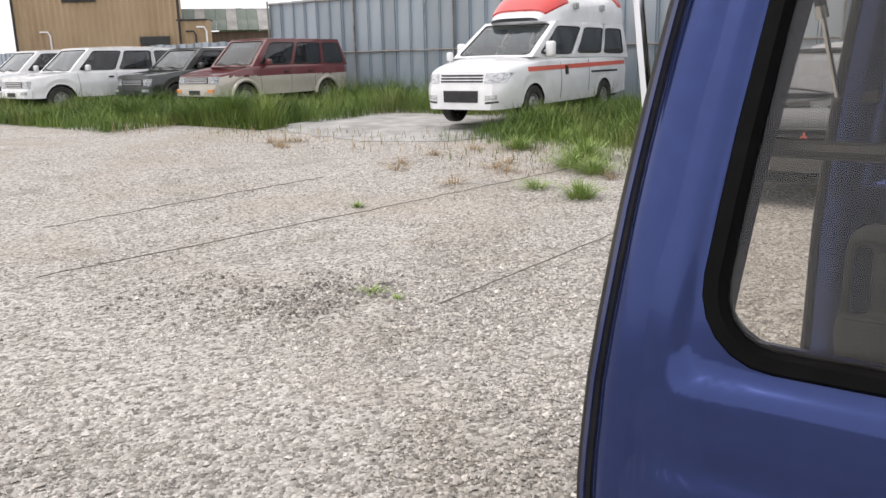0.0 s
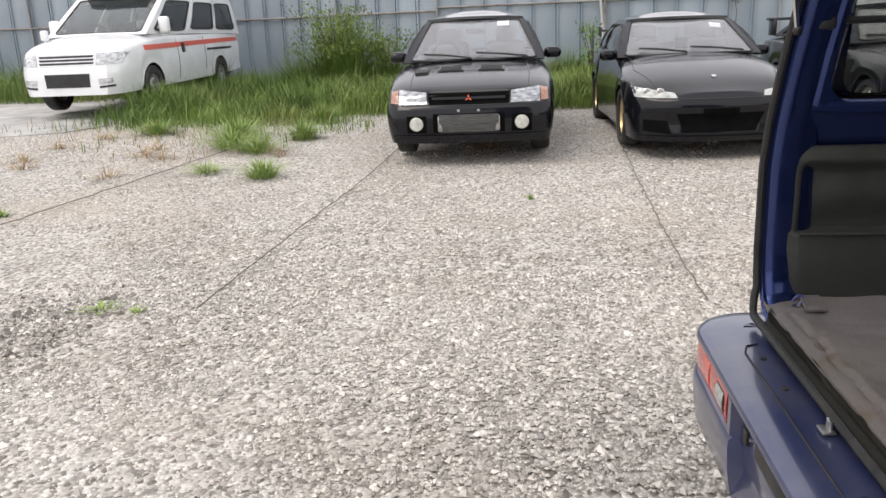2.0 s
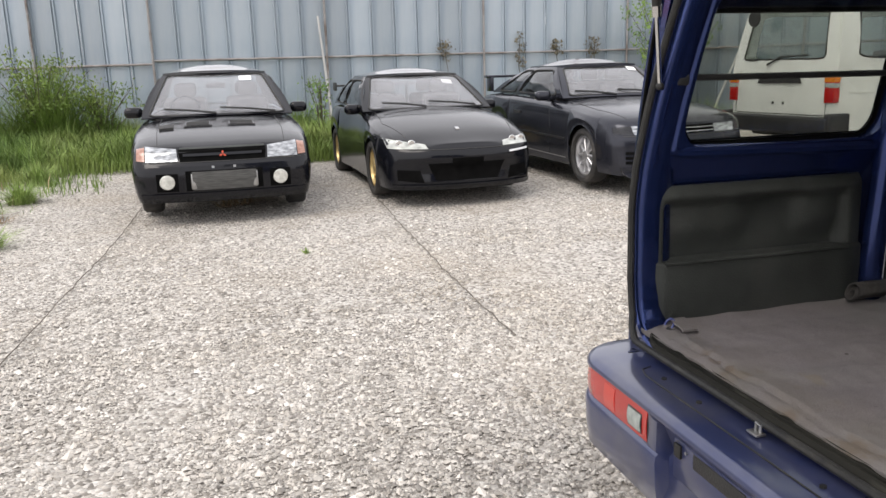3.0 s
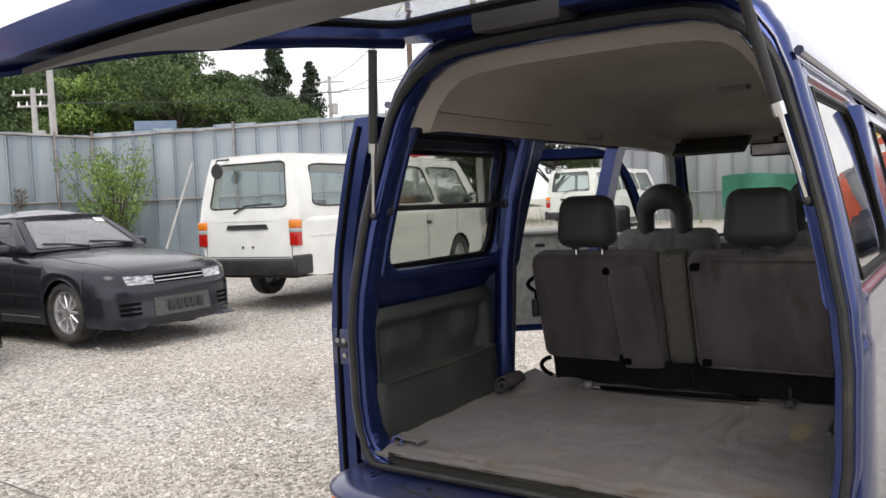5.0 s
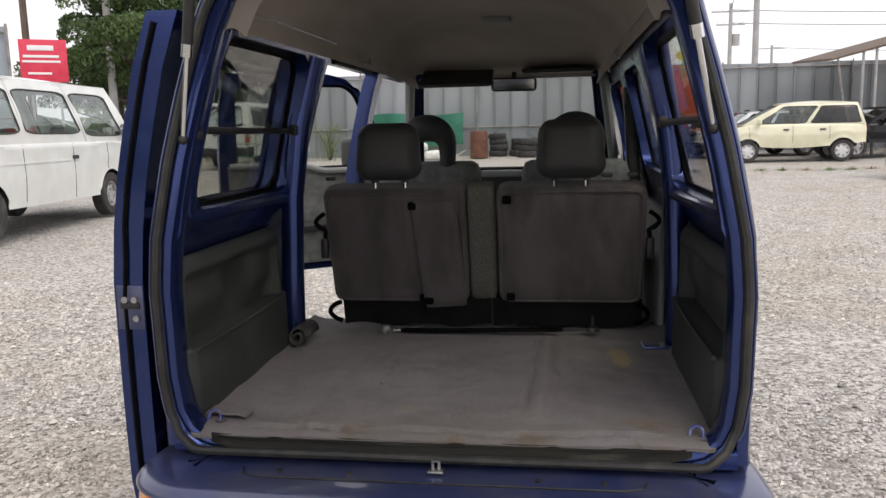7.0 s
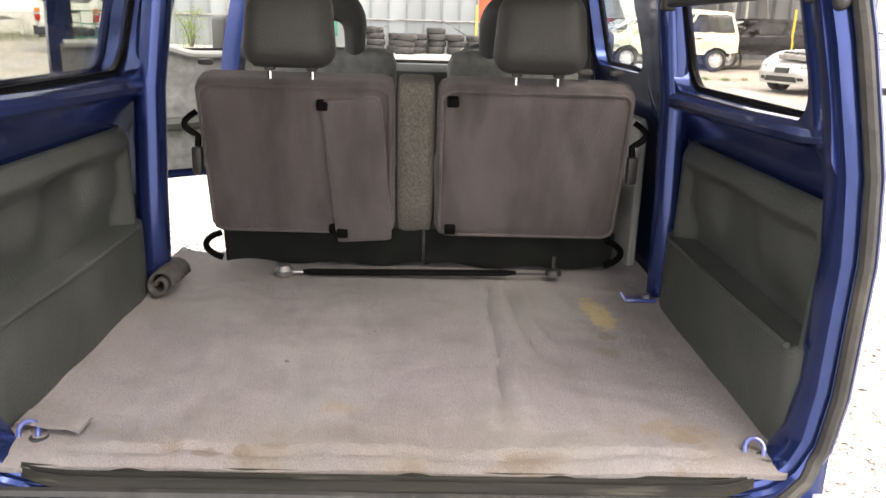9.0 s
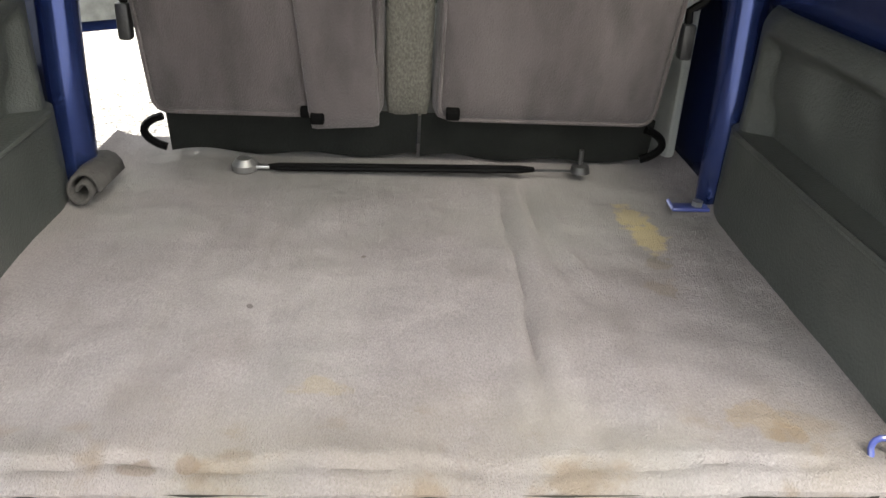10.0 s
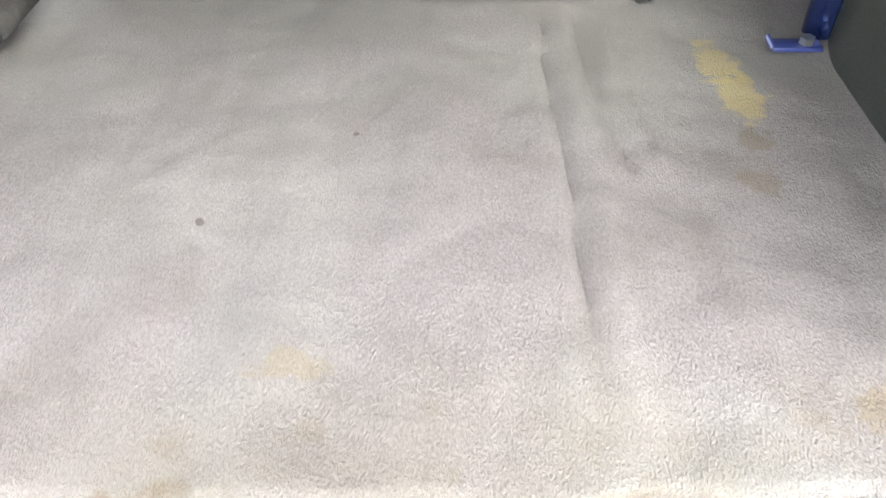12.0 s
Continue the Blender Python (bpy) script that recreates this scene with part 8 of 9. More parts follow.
def build_left_doors():
    y0, y1 = 0.085, 1.10

    def sl(off):
        def f(y, z):
            return (-(hwz(min(z, 1.655)) + off), y, z)

        return f

    hole = (0.2, 1.0, 1.17, 1.56)
    bm = bmesh.new()
    holed(bm, sl(0.115), (y0, y1, 0.38, 1.645), hole, 0.07, inner=sl(0.04), rings=5, split=10)
    d = part("sliding_door", bm, M["blue"], van, "blue sliding door slid fully open")
    window_fill("sliding_window", sl(0.105), sl(0.099), hole, 0.07, "pane_mid", d)
    bm = bmesh.new()
    tube(bm, [(-(hwz(z) + 0.085), y0 - 0.004, z) for z in np.linspace(0.42, 1.62, 14)], 0.006, 6)
    part("door_seal", bm, M["seal"], d)
    part("latch_plate", boxed((-0.765, y0 - 0.002, 0.95), (0.07, 0.008, 0.11), 0.003), M["blue_dusty"], d)
    for x, z in ((-0.777, 0.97), (-0.752, 0.97), (-0.75, 0.924)):
        bm = bmesh.new()
        cyl(bm, (x, y0 - 0.012, z), (x, y0, z), 0.008, n=10)
        part("latch_screw", bm, M["steel"], d)
    part("latch_slot", boxed((-0.765, y0 - 0.005, 0.955), (0.05, 0.01, 0.016), 0.003), M["black"], d)
    # Front passenger door, swung out on its front hinges; its leading edge follows the windscreen pillar.
    m = Matrix.Translation((-0.665, 2.74, 0)) @ pose(0, 0, 0, 0, 0, -54)
    LEAD = [(0.6, 0.0), (1.1, 0.02), (1.3, 0.085), (1.42, 0.13), (1.5, 0.168), (1.57, 0.215), (1.61, 0.262), (1.64, 0.33), (1.655, 0.42)]
    TAIL = [(0.6, 0.93), (1.0, 0.965), (1.5, 0.965), (1.66, 0.94)]

    def fd(off):
        def f(u, z):
            a, b = smooth_lerp(LEAD, z), smooth_lerp(TAIL, z)
            return tuple(m @ Vector((-0.75 * (hwz(min(z, 1.655)) - 0.692) - 0.692 + 0.665 - off, -(b + (a - b) * u), z)))

        return f

    hole = (0.095, 0.955, 1.165, 1.6)
    bm = bmesh.new()
    holed(bm, fd(0.0), (0, 1, 0.62, 1.652), hole, 0.06, inner=fd(-0.045), rings=6, split=14)
    d = part("front_door", bm, M["blue"], van, "blue front door standing open")
    window_fill("door_window", fd(-0.01), fd(-0.016), hole, 0.06, "pane", d, 0.012)

    def belt(u):
        """The door's lining rises in a step towards its rear edge."""
        t = max(0, min(1, (0.62 - u) / 0.2))
        return 1.150 + 0.042 * t * t * (3 - 2 * t)

    bm = bmesh.new()
    sheet(bm, lambda u, v: fd(-0.062 - 0.015 * math.sin(math.pi * v) * (1 if v < 0.6 else 0.4))(0.04 + 0.92 * u, 0.66 + (belt(0.04 + 0.92 * u) - 0.66) * v), 24, 16, tuple(m.to_3x3() @ Vector((-0.012, 0, 0))))
    part("door_trim", bm, M["frontcloth"], d, "grey inner door trim with armrest")
    bm = bmesh.new()
    tube(bm, [fd(-0.068)(u, belt(u)) for u in np.linspace(0.05, 0.95, 24)], 0.016, 8)
    part("trim_cap", bm, M["trim_light"], d)
    bm = bmesh.new()
    tube(bm, [fd(-0.075)(u, 0.86 + 0.03 * (u - 0.5)) for u in np.linspace(0.3, 0.85, 8)], 0.03, 8)
    part("armrest", bm, M["trim"], d)
    bm = bmesh.new()
    tube(bm, [fd(-0.078)(u, 1.07) for u in np.linspace(0.68, 0.82, 5)], 0.02, 6, flat=0.6)
    part("pull_handle", bm, M["black"], d)
    p = m @ Vector((-0.06, -0.2, 1.22))
    bm = bmesh.new()
    box(bm, p, (0.18, 0.1, 0.2), 0.03, 3, (0, 0, -54))
    part("door_mirror", bm, M["black"], d, "black door mirror")


build_left_doors()


def cushion(bm, c, s, bevel, puff, rot=(0, 0, 0), n=12):
    """A soft box: subdivided, rounded and swollen."""
    mt = Euler([radians(a) for a in rot]).to_matrix()
    r = bmesh.ops.create_cube(bm, size=2.0)
    es = list({e for v in r["verts"] for e in v.link_edges})
    bmesh.ops.subdivide_edges(bm, edges=es, cuts=n, use_grid_fill=True)
    vs = list(bm.verts)
    for v in vs:
        p = v.co.copy()
        q = Vector((p.x * s[0] / 2, p.y * s[1] / 2, p.z * s[2] / 2))
        # Pull corners into a rounded box.
        core = Vector([max(-(s[i] / 2 - bevel), min(s[i] / 2 - bevel, q[i])) for i in range(3)])
        d = q - core
        if d.length > 1e-9:
            q = core + d.normalized() * bevel * min(1, max(abs(d.x), abs(d.y), abs(d.z)) / bevel)
        k = (1 - p.x**2) * (1 - p.z**2)
        q.y += math.copysign(puff * k, p.y) if abs(p.y) > 0.5 else 0
        v.co = mt @ q + Vector(c)


def build_rear_seat():
    seat = thing("rear_seat", "mauve-grey cloth split rear bench seen from behind", "seat", m=pose(0, -0.018, 0))
    slope = -math.degrees(math.atan2(0.115, 0.42))
    for x0, x1 in ((-0.515, -0.036), (0.066, 0.545)):
        bm = bmesh.new()
        cushion(bm, ((x0 + x1) / 2, 0.985, 0.978), (x1 - x0, 0.10, 0.418), 0.03, 0.008, (slope * -1, 0, 0), 14)
        b = part("backrest", bm, M["seatcloth"], seat, "mauve-grey cloth backrest, stained", 60)
        bm = bmesh.new()
        loop = []
        mt = Euler((radians(-slope), 0, 0)).to_matrix()
        for u, v in rounded_rect(-(x1 - x0) / 2 + 0.012, (x1 - x0) / 2 - 0.012, -0.194, 0.197, 0.03, 5):
            loop.append(mt @ Vector((u, -0.049, v)) + Vector(((x0 + x1) / 2, 0.985, 0.978)))
        tube(bm, loop, 0.0045, 6, closed=True)
        part("piping", bm, M["seatcloth"], b)
        # Dark skirt below the backrest.
        bm = bmesh.new()
        sheet(bm, lambda u, v, x0=0.043 if x0 > 0 else x0 + 0.03, x1=x1 if x0 > 0 else 0.036: (x0 + (x1 - x0) * u, 1.0 + 0.02 * (1 - v) + 0.006 * math.sin(9 * u + x0), 0.683 + 0.1 * v + 0.006 * math.sin(14 * u) * (1 - v)), 20, 6, (0, 0.012, 0))
        part("skirt", bm, M["skirt"], b, "dark rubber skirt under the backrest")
        # Seat cushion ahead.
        bm = bmesh.new()
        cushion(bm, ((x0 + x1) / 2, 1.27, 0.86), (x1 - x0, 0.46, 0.16), 0.04, 0.0, (0, 0, 0), 8)
        part("cushion", bm, M["frontcloth"], b)
    bm = bmesh.new()
    cushion(bm, (0.014, 0.99, 0.982), (0.094, 0.085, 0.412), 0.018, 0.004, (-slope, 0, 0), 8)
    part("centre_strip", bm, M["beltcloth"], seat, "khaki woven centre strip", 60)
    # Raised flap on one backrest.
    bm = bmesh.new()
    cushion(bm, (-0.127, 0.931, 0.946), (0.145, 0.03, 0.388), 0.011, 0.003, (-slope, -4, 0), 8)
    part("flap", bm, M["seatcloth"], seat, "narrow cloth flap with stitched edges", 60)
    for x, y, z in ((0.102, 0.878, 1.132), (0.107, 0.981, 0.795), (-0.207, 0.886, 1.115), (-0.192, 0.986, 0.79), (-0.17, 0.965, 0.783)):
        part("slot_cover", boxed((x, y - 0.006, z), (0.028, 0.024, 0.022), 0.003, 1, (-slope, 0, 0)), M["void"], seat)
    for cx, hw in ((-0.284, 0.105), (0.304, 0.107)):
        bm = bmesh.new()
        cushion(bm, (cx, 0.90, 1.291), (2 * hw, 0.105, 0.185), 0.046, 0.01, (-6, 0, 0), 12)
        for v in bm.verts:
            # Narrower towards the top.
            v.co.x = cx + (v.co.x - cx) * (1.03 - 0.75 * max(0, v.co.z - 1.24))
        h = part("headrest", bm, M["headrest"], seat, "charcoal vinyl headrest", 60)
        for k in (-0.05, 0.05):
            bm = bmesh.new()
            cyl(bm, (cx + k, 0.91, 1.17), (cx + k, 0.905, 1.24), 0.006, n=8)
            part("headrest_post", bm, M["chrome"], h)
            part("post_sleeve", boxed((cx + k, 0.91, 1.2), (0.026, 0.026, 0.02), 0.006), M["black"], h)
    for k, x in ((-1, -0.515), (1, 0.548)):
        # Belt buckle, webbing and hinge loop at each end.
        bm = bmesh.new()
        tube(bm, [(x + k * (0.008 + 0.03 * math.sin(math.pi * i / 10)), 0.95 - 0.008 * math.sin(math.pi * i / 10), 1.085 - 0.06 * i / 10) for i in range(11)] + [(x + k * 0.01, 0.95, 1.0)], 0.008, 6)
        part("belt_loop", bm, M["frit"], seat)
        part("belt_buckle", boxed((x + k * 0.012, 0.95, 0.965), (0.025, 0.03, 0.07), 0.006), M["black"], seat)
        bm = bmesh.new()
        tube(bm, [(x + k * (-0.03 + 0.042 * math.sin(math.pi * i / 12) ** 0.7), 0.975 + 0.01 * i / 12, 0.772 - 0.07 * i / 12) for i in range(13)], 0.0085, 8)
        part("hinge_loop", bm, M["frit"], seat)
    for x in (-0.49, -0.36, 0.5, 0.42):
        part("seat_knob", boxed((x, 0.93, 1.205), (0.035, 0.02, 0.014), 0.005), M["black"], seat)


build_rear_seat()


def build_front_seat(x, label):
    s = thing("front_seat", label, "seat", "front seats")
    bm = bmesh.new()
    cushion(bm, (x, 1.86, 0.96), (0.46, 0.12, 0.52), 0.045, 0.015, (12, 0, 0), 10)
    part("backrest", bm, M["frontcloth"], s)
    bm = bmesh.new()
    cushion(bm, (x, 2.1, 0.72), (0.46, 0.46, 0.16), 0.05, 0.0, (0, 0, 0), 8)
    part("cushion", bm, M["frontcloth"], s)
    part("seat_base", boxed((x, 2.1, 0.6), (0.4, 0.4, 0.1), 0.02), M["black"], s)
    # Headrest with an open middle.
    bm = bmesh.new()
    arch = [(x + 0.088 * math.cos(math.pi * (1 - i / 16)) * (1 - 0.0 * i), 1.79 - 0.012 * math.sin(math.pi * i / 16), 1.27 + 0.095 * math.sin(math.pi * i / 16) ** 0.8) for i in range(17)]
    arch = [(x - 0.086, 1.80, 1.19), (x - 0.087, 1.795, 1.23)] + arch + [(x + 0.087, 1.795, 1.23), (x + 0.086, 1.80, 1.19)]
    tube(bm, arch, [0.034, 0.036] + [0.038 + 0.02 * math.sin(math.pi * i / 16) for i in range(17)] + [0.036, 0.034], 14)
    part("headrest", bm, M["headrest"], s, "charcoal headrest with an open middle")
    for k in (-0.06, 0.06):
        bm = bmesh.new()
        cyl(bm, (x + k, 1.82, 1.14), (x + k, 1.80, 1.22), 0.006, n=8)
        part("headrest_post", bm, M["chrome"], s)


build_front_seat(-0.3, "grey cloth front passenger seat")
build_front_seat(0.34, "grey cloth driver's seat behind the wheel")

add_wheels(van, (0.62, 2.55), 0.6, 0.265, 0.15, 0.16, 6, "steelwheel", "steel")


# ---- loose and small things in the cargo space ----


def lashing_hook(x, y, turn):
    t = thing("lashing_hook", "small blue painted steel lashing ring in the carpet", "hook", "lashing rings", pose(x, y, carpet_z(x, y) - 0.002, 0, 0, turn))
    bm = bmesh.new()
    pts = [(-0.013, -0.004, -0.01), (-0.014, 0.0, 0.005)]
    for i in range(9):
        a = math.pi * (1 - i / 8)
        pts.append((0.0145 * math.cos(a), 0.004 + 0.008 * math.sin(a), 0.009 + 0.0125 * math.sin(a)))
    pts += [(0.014, 0.0, 0.005), (0.013, -0.004, -0.01)]
    tube(bm, pts, 0.004, 8)
    part("loop", bm, M["hookblue"], t)
    bm = bmesh.new()
    lathe(bm, [(0.0, 0.0), (0.002, 0.014), (0.0, 0.018)], "z", 16, (0.016, -0.004, 0))
    part("eyelet", bm, M["black"], t)


lashing_hook(-0.572, 0.086, 15)
lashing_hook(0.567, 0.062, -15)


def jack_handle():
    t = thing("jack_handle", "black slotted jack handle bolted to the floor", "jack handle", m=pose(0, 0.918, carpet_z(0, 0.93) + 0.016, 0, -0.9, 0))
    bm = bmesh.new()
    for dy in (-0.009, 0.009):
        tube(bm, [(-0.27, 0.0, 0), (-0.25, dy, 0), (0.25, dy, 0), (0.28, 0.0, 0)], 0.0058, 8)
    part("bar", bm, M["frit"], t)
    part("inner_strip", boxed((0, 0, -0.004), (0.5, 0.012, 0.006), 0.002), M["void"], t)
    part("tail", boxed((0.325, 0, -0.002), (0.09, 0.008, 0.004), 0.0015), M["black"], t)
    bm = bmesh.new()
    lathe(bm, [(-0.008, 0.0), (-0.008, 0.024), (0.006, 0.026), (0.018, 0.016), (0.014, 0.0)], "z", 16, (-0.318, 0, 0))
    part("round_nut", bm, M["steel"], t, "bare steel round nut")
    bm = bmesh.new()
    box(bm, (-0.285, 0, 0.0), (0.035, 0.016, 0.008), 0.002)
    part("link", bm, M["steel"], t)
    bm = bmesh.new()
    cyl(bm, (0.378, 0, -0.005), (0.378, 0, 0.045), 0.005, n=8)
    lathe(bm, [(-0.006, 0.0), (-0.004, 0.022), (0.01, 0.018), (0.014, 0.0)], "z", 12, (0.378, 0, 0))
    part("wing_bolt", bm, M["black"], t)


jack_handle()


def rubber_roll():
    t = thing("carpet_roll", "curled grey carpet edge beside the pillar", "carpet offcut", m=pose(-0.572, 0.765, 0.705))
    bm = bmesh.new()
    pts = []
    for i in range(22):
        a = 0.45 * i
        r = 0.034 - 0.0011 * i
        pts.append((r * math.cos(a), r * math.sin(a)))
    rows = [[bm.verts.new((x * (1 + 0.1 * k), -0.05 + 0.06 * k + 0.012 * z / 0.03, z * 1.05)) for x, z in pts] for k in (0, 1, 2)]
    for a, b in zip(rows, rows[1:]):
        for i in range(len(pts) - 1):
            bm.faces.new((a[i], a[i + 1], b[i + 1], b[i]))
    ob = part("curl", bm, M["curlcloth"], t, smooth=60)
    mod = ob.modifiers.new("thick", "SOLIDIFY")
    mod.thickness = 0.006


rubber_roll()


def carpet_flap():
    bm = bmesh.new()
    sheet(bm, lambda u, v: (-0.60 + 0.11 * u, 0.10 + 0.05 * v - 0.02 * u, 0.682 + 0.007 * (1 - v) * math.sin(math.pi * u) + 0.003 * math.sin(9 * u)), 12, 6, (0, 0, -0.006))
    tagged(mesh_ob("carpet_flap", bm, M["carpet"], 60), "torn lifted flap of grey carpet beside the ring", "carpet offcut")


carpet_flap()


def floor_bracket():
    t = thing("belt_anchor", "small blue steel anchor bracket on the cargo floor", "bracket", m=pose(0.585, 0.765, carpet_z(0.58, 0.765)))
    bm = bmesh.new()
    box(bm, (-0.02, 0, 0.006), (0.075, 0.03, 0.008), 0.003, 2)
    tube(bm, [(-0.055, -0.008, 0.005), (-0.064, 0, 0.02), (-0.055, 0.008, 0.005)], 0.004, 6)
    part("plate", bm, M["hookblue"], t)
    bm = bmesh.new()
    cyl(bm, (-0.005, 0, 0.008), (-0.005, 0, 0.02), 0.011, n=6)
    part("bolt", bm, M["steel"], t)


floor_bracket()

# ---- far buildings, signs and clutter ----


def sheet_wall(a, b, z0, h, pitch=0.25):
    """A corrugated wall from a to b."""
    a, b = Vector((*a, 0)), Vector((*b, 0))
    d = b - a
    n = Vector((d.y, -d.x, 0)).normalized()
    k = int(d.length / pitch) * 2
    bm = bmesh.new()

    def f(u, v):
        p = a + d * u + n * (0.03 if round(u * k) % 2 else -0.03)
        return (p.x, p.y, z0 + h * v)

    sheet(bm, f, k, 1, tuple(n * -0.12))
    return bm


def tan_building():
    t = thing("warehouse", "tan corrugated metal warehouse behind the fence", "building")
    a, b, c = Vector((-20.46, -41.3, 0)), Vector((-25.45, -34.43, 0)), Vector((-26.3, -33.26, 0))
    back = Vector((-0.55, -0.835, 0)) * 14
    part("wall", sheet_wall(a[:2], b[:2], 0, 7.5, 0.3), M["tan_wall"], t, smooth=0)
    part("wall", sheet_wall(b[:2], (b + back)[:2], 0, 7.5, 0.5), M["tan_wall"], t, smooth=0)
    part("wall", sheet_wall((a + back)[:2], a[:2], 0, 7.5, 0.5), M["tan_wall"], t, smooth=0)
    part("annexe_wall", sheet_wall(b[:2], c[:2], 0, 3.62, 0.3), M["tan_wall"], t, smooth=0)
    d = (b - a).normalized()
    bm = bmesh.new()
    vs = [bm.verts.new(p + Vector((0, 0, z))) for p, z in ((a - d * 0.3 - back * 0.02, 7.5), (b + d * 0.1 - back * 0.02, 7.5), (b + back, 9.5), (a + back, 9.5))]
    bm.faces.new(vs)
    r = bmesh.ops.extrude_face_region(bm, geom=list(bm.faces))
    for v in r["geom"]:
        if isinstance(v, bmesh.types.BMVert):
            v.co.z += 0.25
    part("roof", bm, M["green_roof"], t)
    bm = bmesh.new()
    box(bm, (b + c) / 2 + back * 0.04 + Vector((0, 0, 3.66)), (1.55, 1.2, 0.08), 0.01, 1, (0, 0, math.degrees(math.atan2(d.y, d.x))))
    part("annexe_roof", bm, M["black"], t)
    n = Vector((d.y, -d.x, 0))
    if n.dot(Vector((1, 1, 0))) < 0:
        n = -n
    ang = math.degrees(math.atan2(d.y, d.x))
    for u, z, w, h in ((7.1, 2.66, 1.5, 0.46), (3.45, 4.95, 1.7, 0.62)):
        p = a + d * u + n * 0.06
        win = part("window", boxed((0, 0, 0), (w, 0.08, h), 0.01), M["black"], t, m=pose(p.x, p.y, z, 0, 0, ang))
        for k in (-0.25, 0.25):
            pb = bmesh.new()
            box(pb, (k * w, -0.045, 0), (w * 0.46, 0.02, h * 0.86))
            part("pane", pb, M["pane_dark"], win)
    for u, z0, z1, mat in ((1.85, 0.5, 3.2, "pure_white"), (9.75, 0.4, 3.3, "pure_white"), (9.2, 0.3, 3.1, "wire")):
        p = a + d * u + n * 0.12
        bm = bmesh.new()
        tube(bm, [p + Vector((0, 0, z0)), p + Vector((0, 0, z1 - 0.2)), p + Vector((-0.1 * d.x, -0.1 * d.y, z1)), p + Vector((-0.5 * d.x, -0.5 * d.y, z1))], 0.045, 8)
        part("pipe", bm, M[mat], t, "drain pipe")
    for u in (0.1, 8.4):
        p = a + d * u + n * 0.1
        bm = bmesh.new()
        tube(bm, [p, p + Vector((0, 0, 7.4))], 0.06, 8)
        part("downpipe", bm, M["wire"], t)
    s = thing("shed", "low shed with striped green sheet roof beside the warehouse", "shed", m=pose(-30.67, -40.59, 0, 0, 0, 140.1))
    part("wall", boxed((2.5, -0.2, 1.65), (7.4, 3.0, 3.3), 0.02), M["shed_wood"], s)
    for k in range(13):
        bm = bmesh.new()
        box(bm, (0, 0, 0), (0.6, 2.4, 0.05), 0.01, 1)
        part("roof_sheet", bm, M["shed_roof"] if k % 3 else M["concrete"], s, m=pose(-1.1 + 0.61 * k, -1.0, 4.02, 32.5))
    bm = bmesh.new()
    box(bm, (2.5, 1.05, 4.4), (7.8, 2.2, 0.05), 0.01, 1, (-15, 0, 0))
    part("back_slope", bm, M["shed_roof"], s)


tan_building()


def sign(name, label, m, w, h, mat, bars, pole_h=0.0):
    t = thing(name, label, "sign", m=m)
    board = part("board", boxed((0, 0, 0), (w, 0.08, h), 0.01), M[mat], t)
    for x, z, bw, bh in bars:
        part("lettering_bar", boxed((x * w, -0.05, z * h), (bw * w, 0.02, bh * h), 0.002), M["sign_white"], board)
    if pole_h:
        for x in (-0.3 * w, 0.3 * w):
            bm = bmesh.new()
            cyl(bm, (x, 0.08, -pole_h), (x, 0.08, h / 2), 0.04, n=8)
            part("post", bm, M["pole"], t)


sign("red_sign", "tall red roadside sign board with white lettering bars", pose(-16.6, 23.2, 3.85, 0, 0, 34), 1.43, 1.38, "sign_red", ((-0.05, 0.3, 0.55, 0.12), (-0.05, 0.1, 0.75, 0.06), (-0.05, -0.02, 0.8, 0.05), (-0.1, -0.3, 0.5, 0.05)), 4.4)
sign("company_sign", "small blue-grey company sign board above the fence", pose(-28.9, 20.4, 5.0, 0, 0, 48), 1.75, 1.0, "sign_blue", ((-0.25, -0.05, 0.3, 0.12), (0.18, 0.0, 0.45, 0.3)), 5.0)
sign("shop_sign", "small white shop sign on a pole far off", pose(3.3, 60.1, 6.5, 0, 0, 0), 1.35, 1.6, "sign_white", (), 6.5)
part("stripe", boxed((0.1, -0.06, -0.1), (0.7, 0.02, 0.5)), M["container_red"], bpy.data.objects["shop_sign"])
part("stripe", boxed((-0.15, -0.06, 0.45), (0.7, 0.02, 0.3)), M["yellow"], bpy.data.objects["shop_sign"])


def yellow_sign():
    t = thing("oval_sign", "small yellow oval sign on a thin pole", "sign", m=pose(8.1, 50.6, 0))
    bm = bmesh.new()
    cyl(bm, (0, 0, 0), (0, 0, 5.2), 0.07, n=8)
    part("post", bm, M["pole"], t)
    bm = bmesh.new()
    lathe(bm, [(-0.08, 0.0), (-0.08, 0.45), (0.08, 0.45), (0.08, 0.0)], "y", 24)
    for v in bm.verts:
        v.co.z *= 0.7
    part("board", bm, M["yellow"], t, m=pose(0, 0, 5.45))


yellow_sign()


def lean_to():
    t = thing("lean_to", "dark open lean-to with pipe posts by the fence", "shed")
    bm = bmesh.new()
    sheet(bm, lambda u, v: (8.0 + 7 * u, 22.6 + 4.0 * v, 3.05 + 1.75 * u + 0.2 * v), 30, 4, (0, 0, -0.06))
    part("roof", bm, M["shed_wood"], t)
    for x in (8.85, 9.2, 11.0, 13.0, 14.7):
        bm = bmesh.new()
        cyl(bm, (x, 22.7, 0), (x, 22.7, 3.03 + 1.75 * (x - 8.0) / 7), 0.04, n=8)
        part("post", bm, M["pole"], t)
    for x in (8.15, 9.6):
        bm = bmesh.new()
        cyl(bm, (x, 22.65, 3.05), (x + 0.5, 22.7, 0.1), 0.03, n=8)
        part("brace", bm, M["rust"], t)


lean_to()


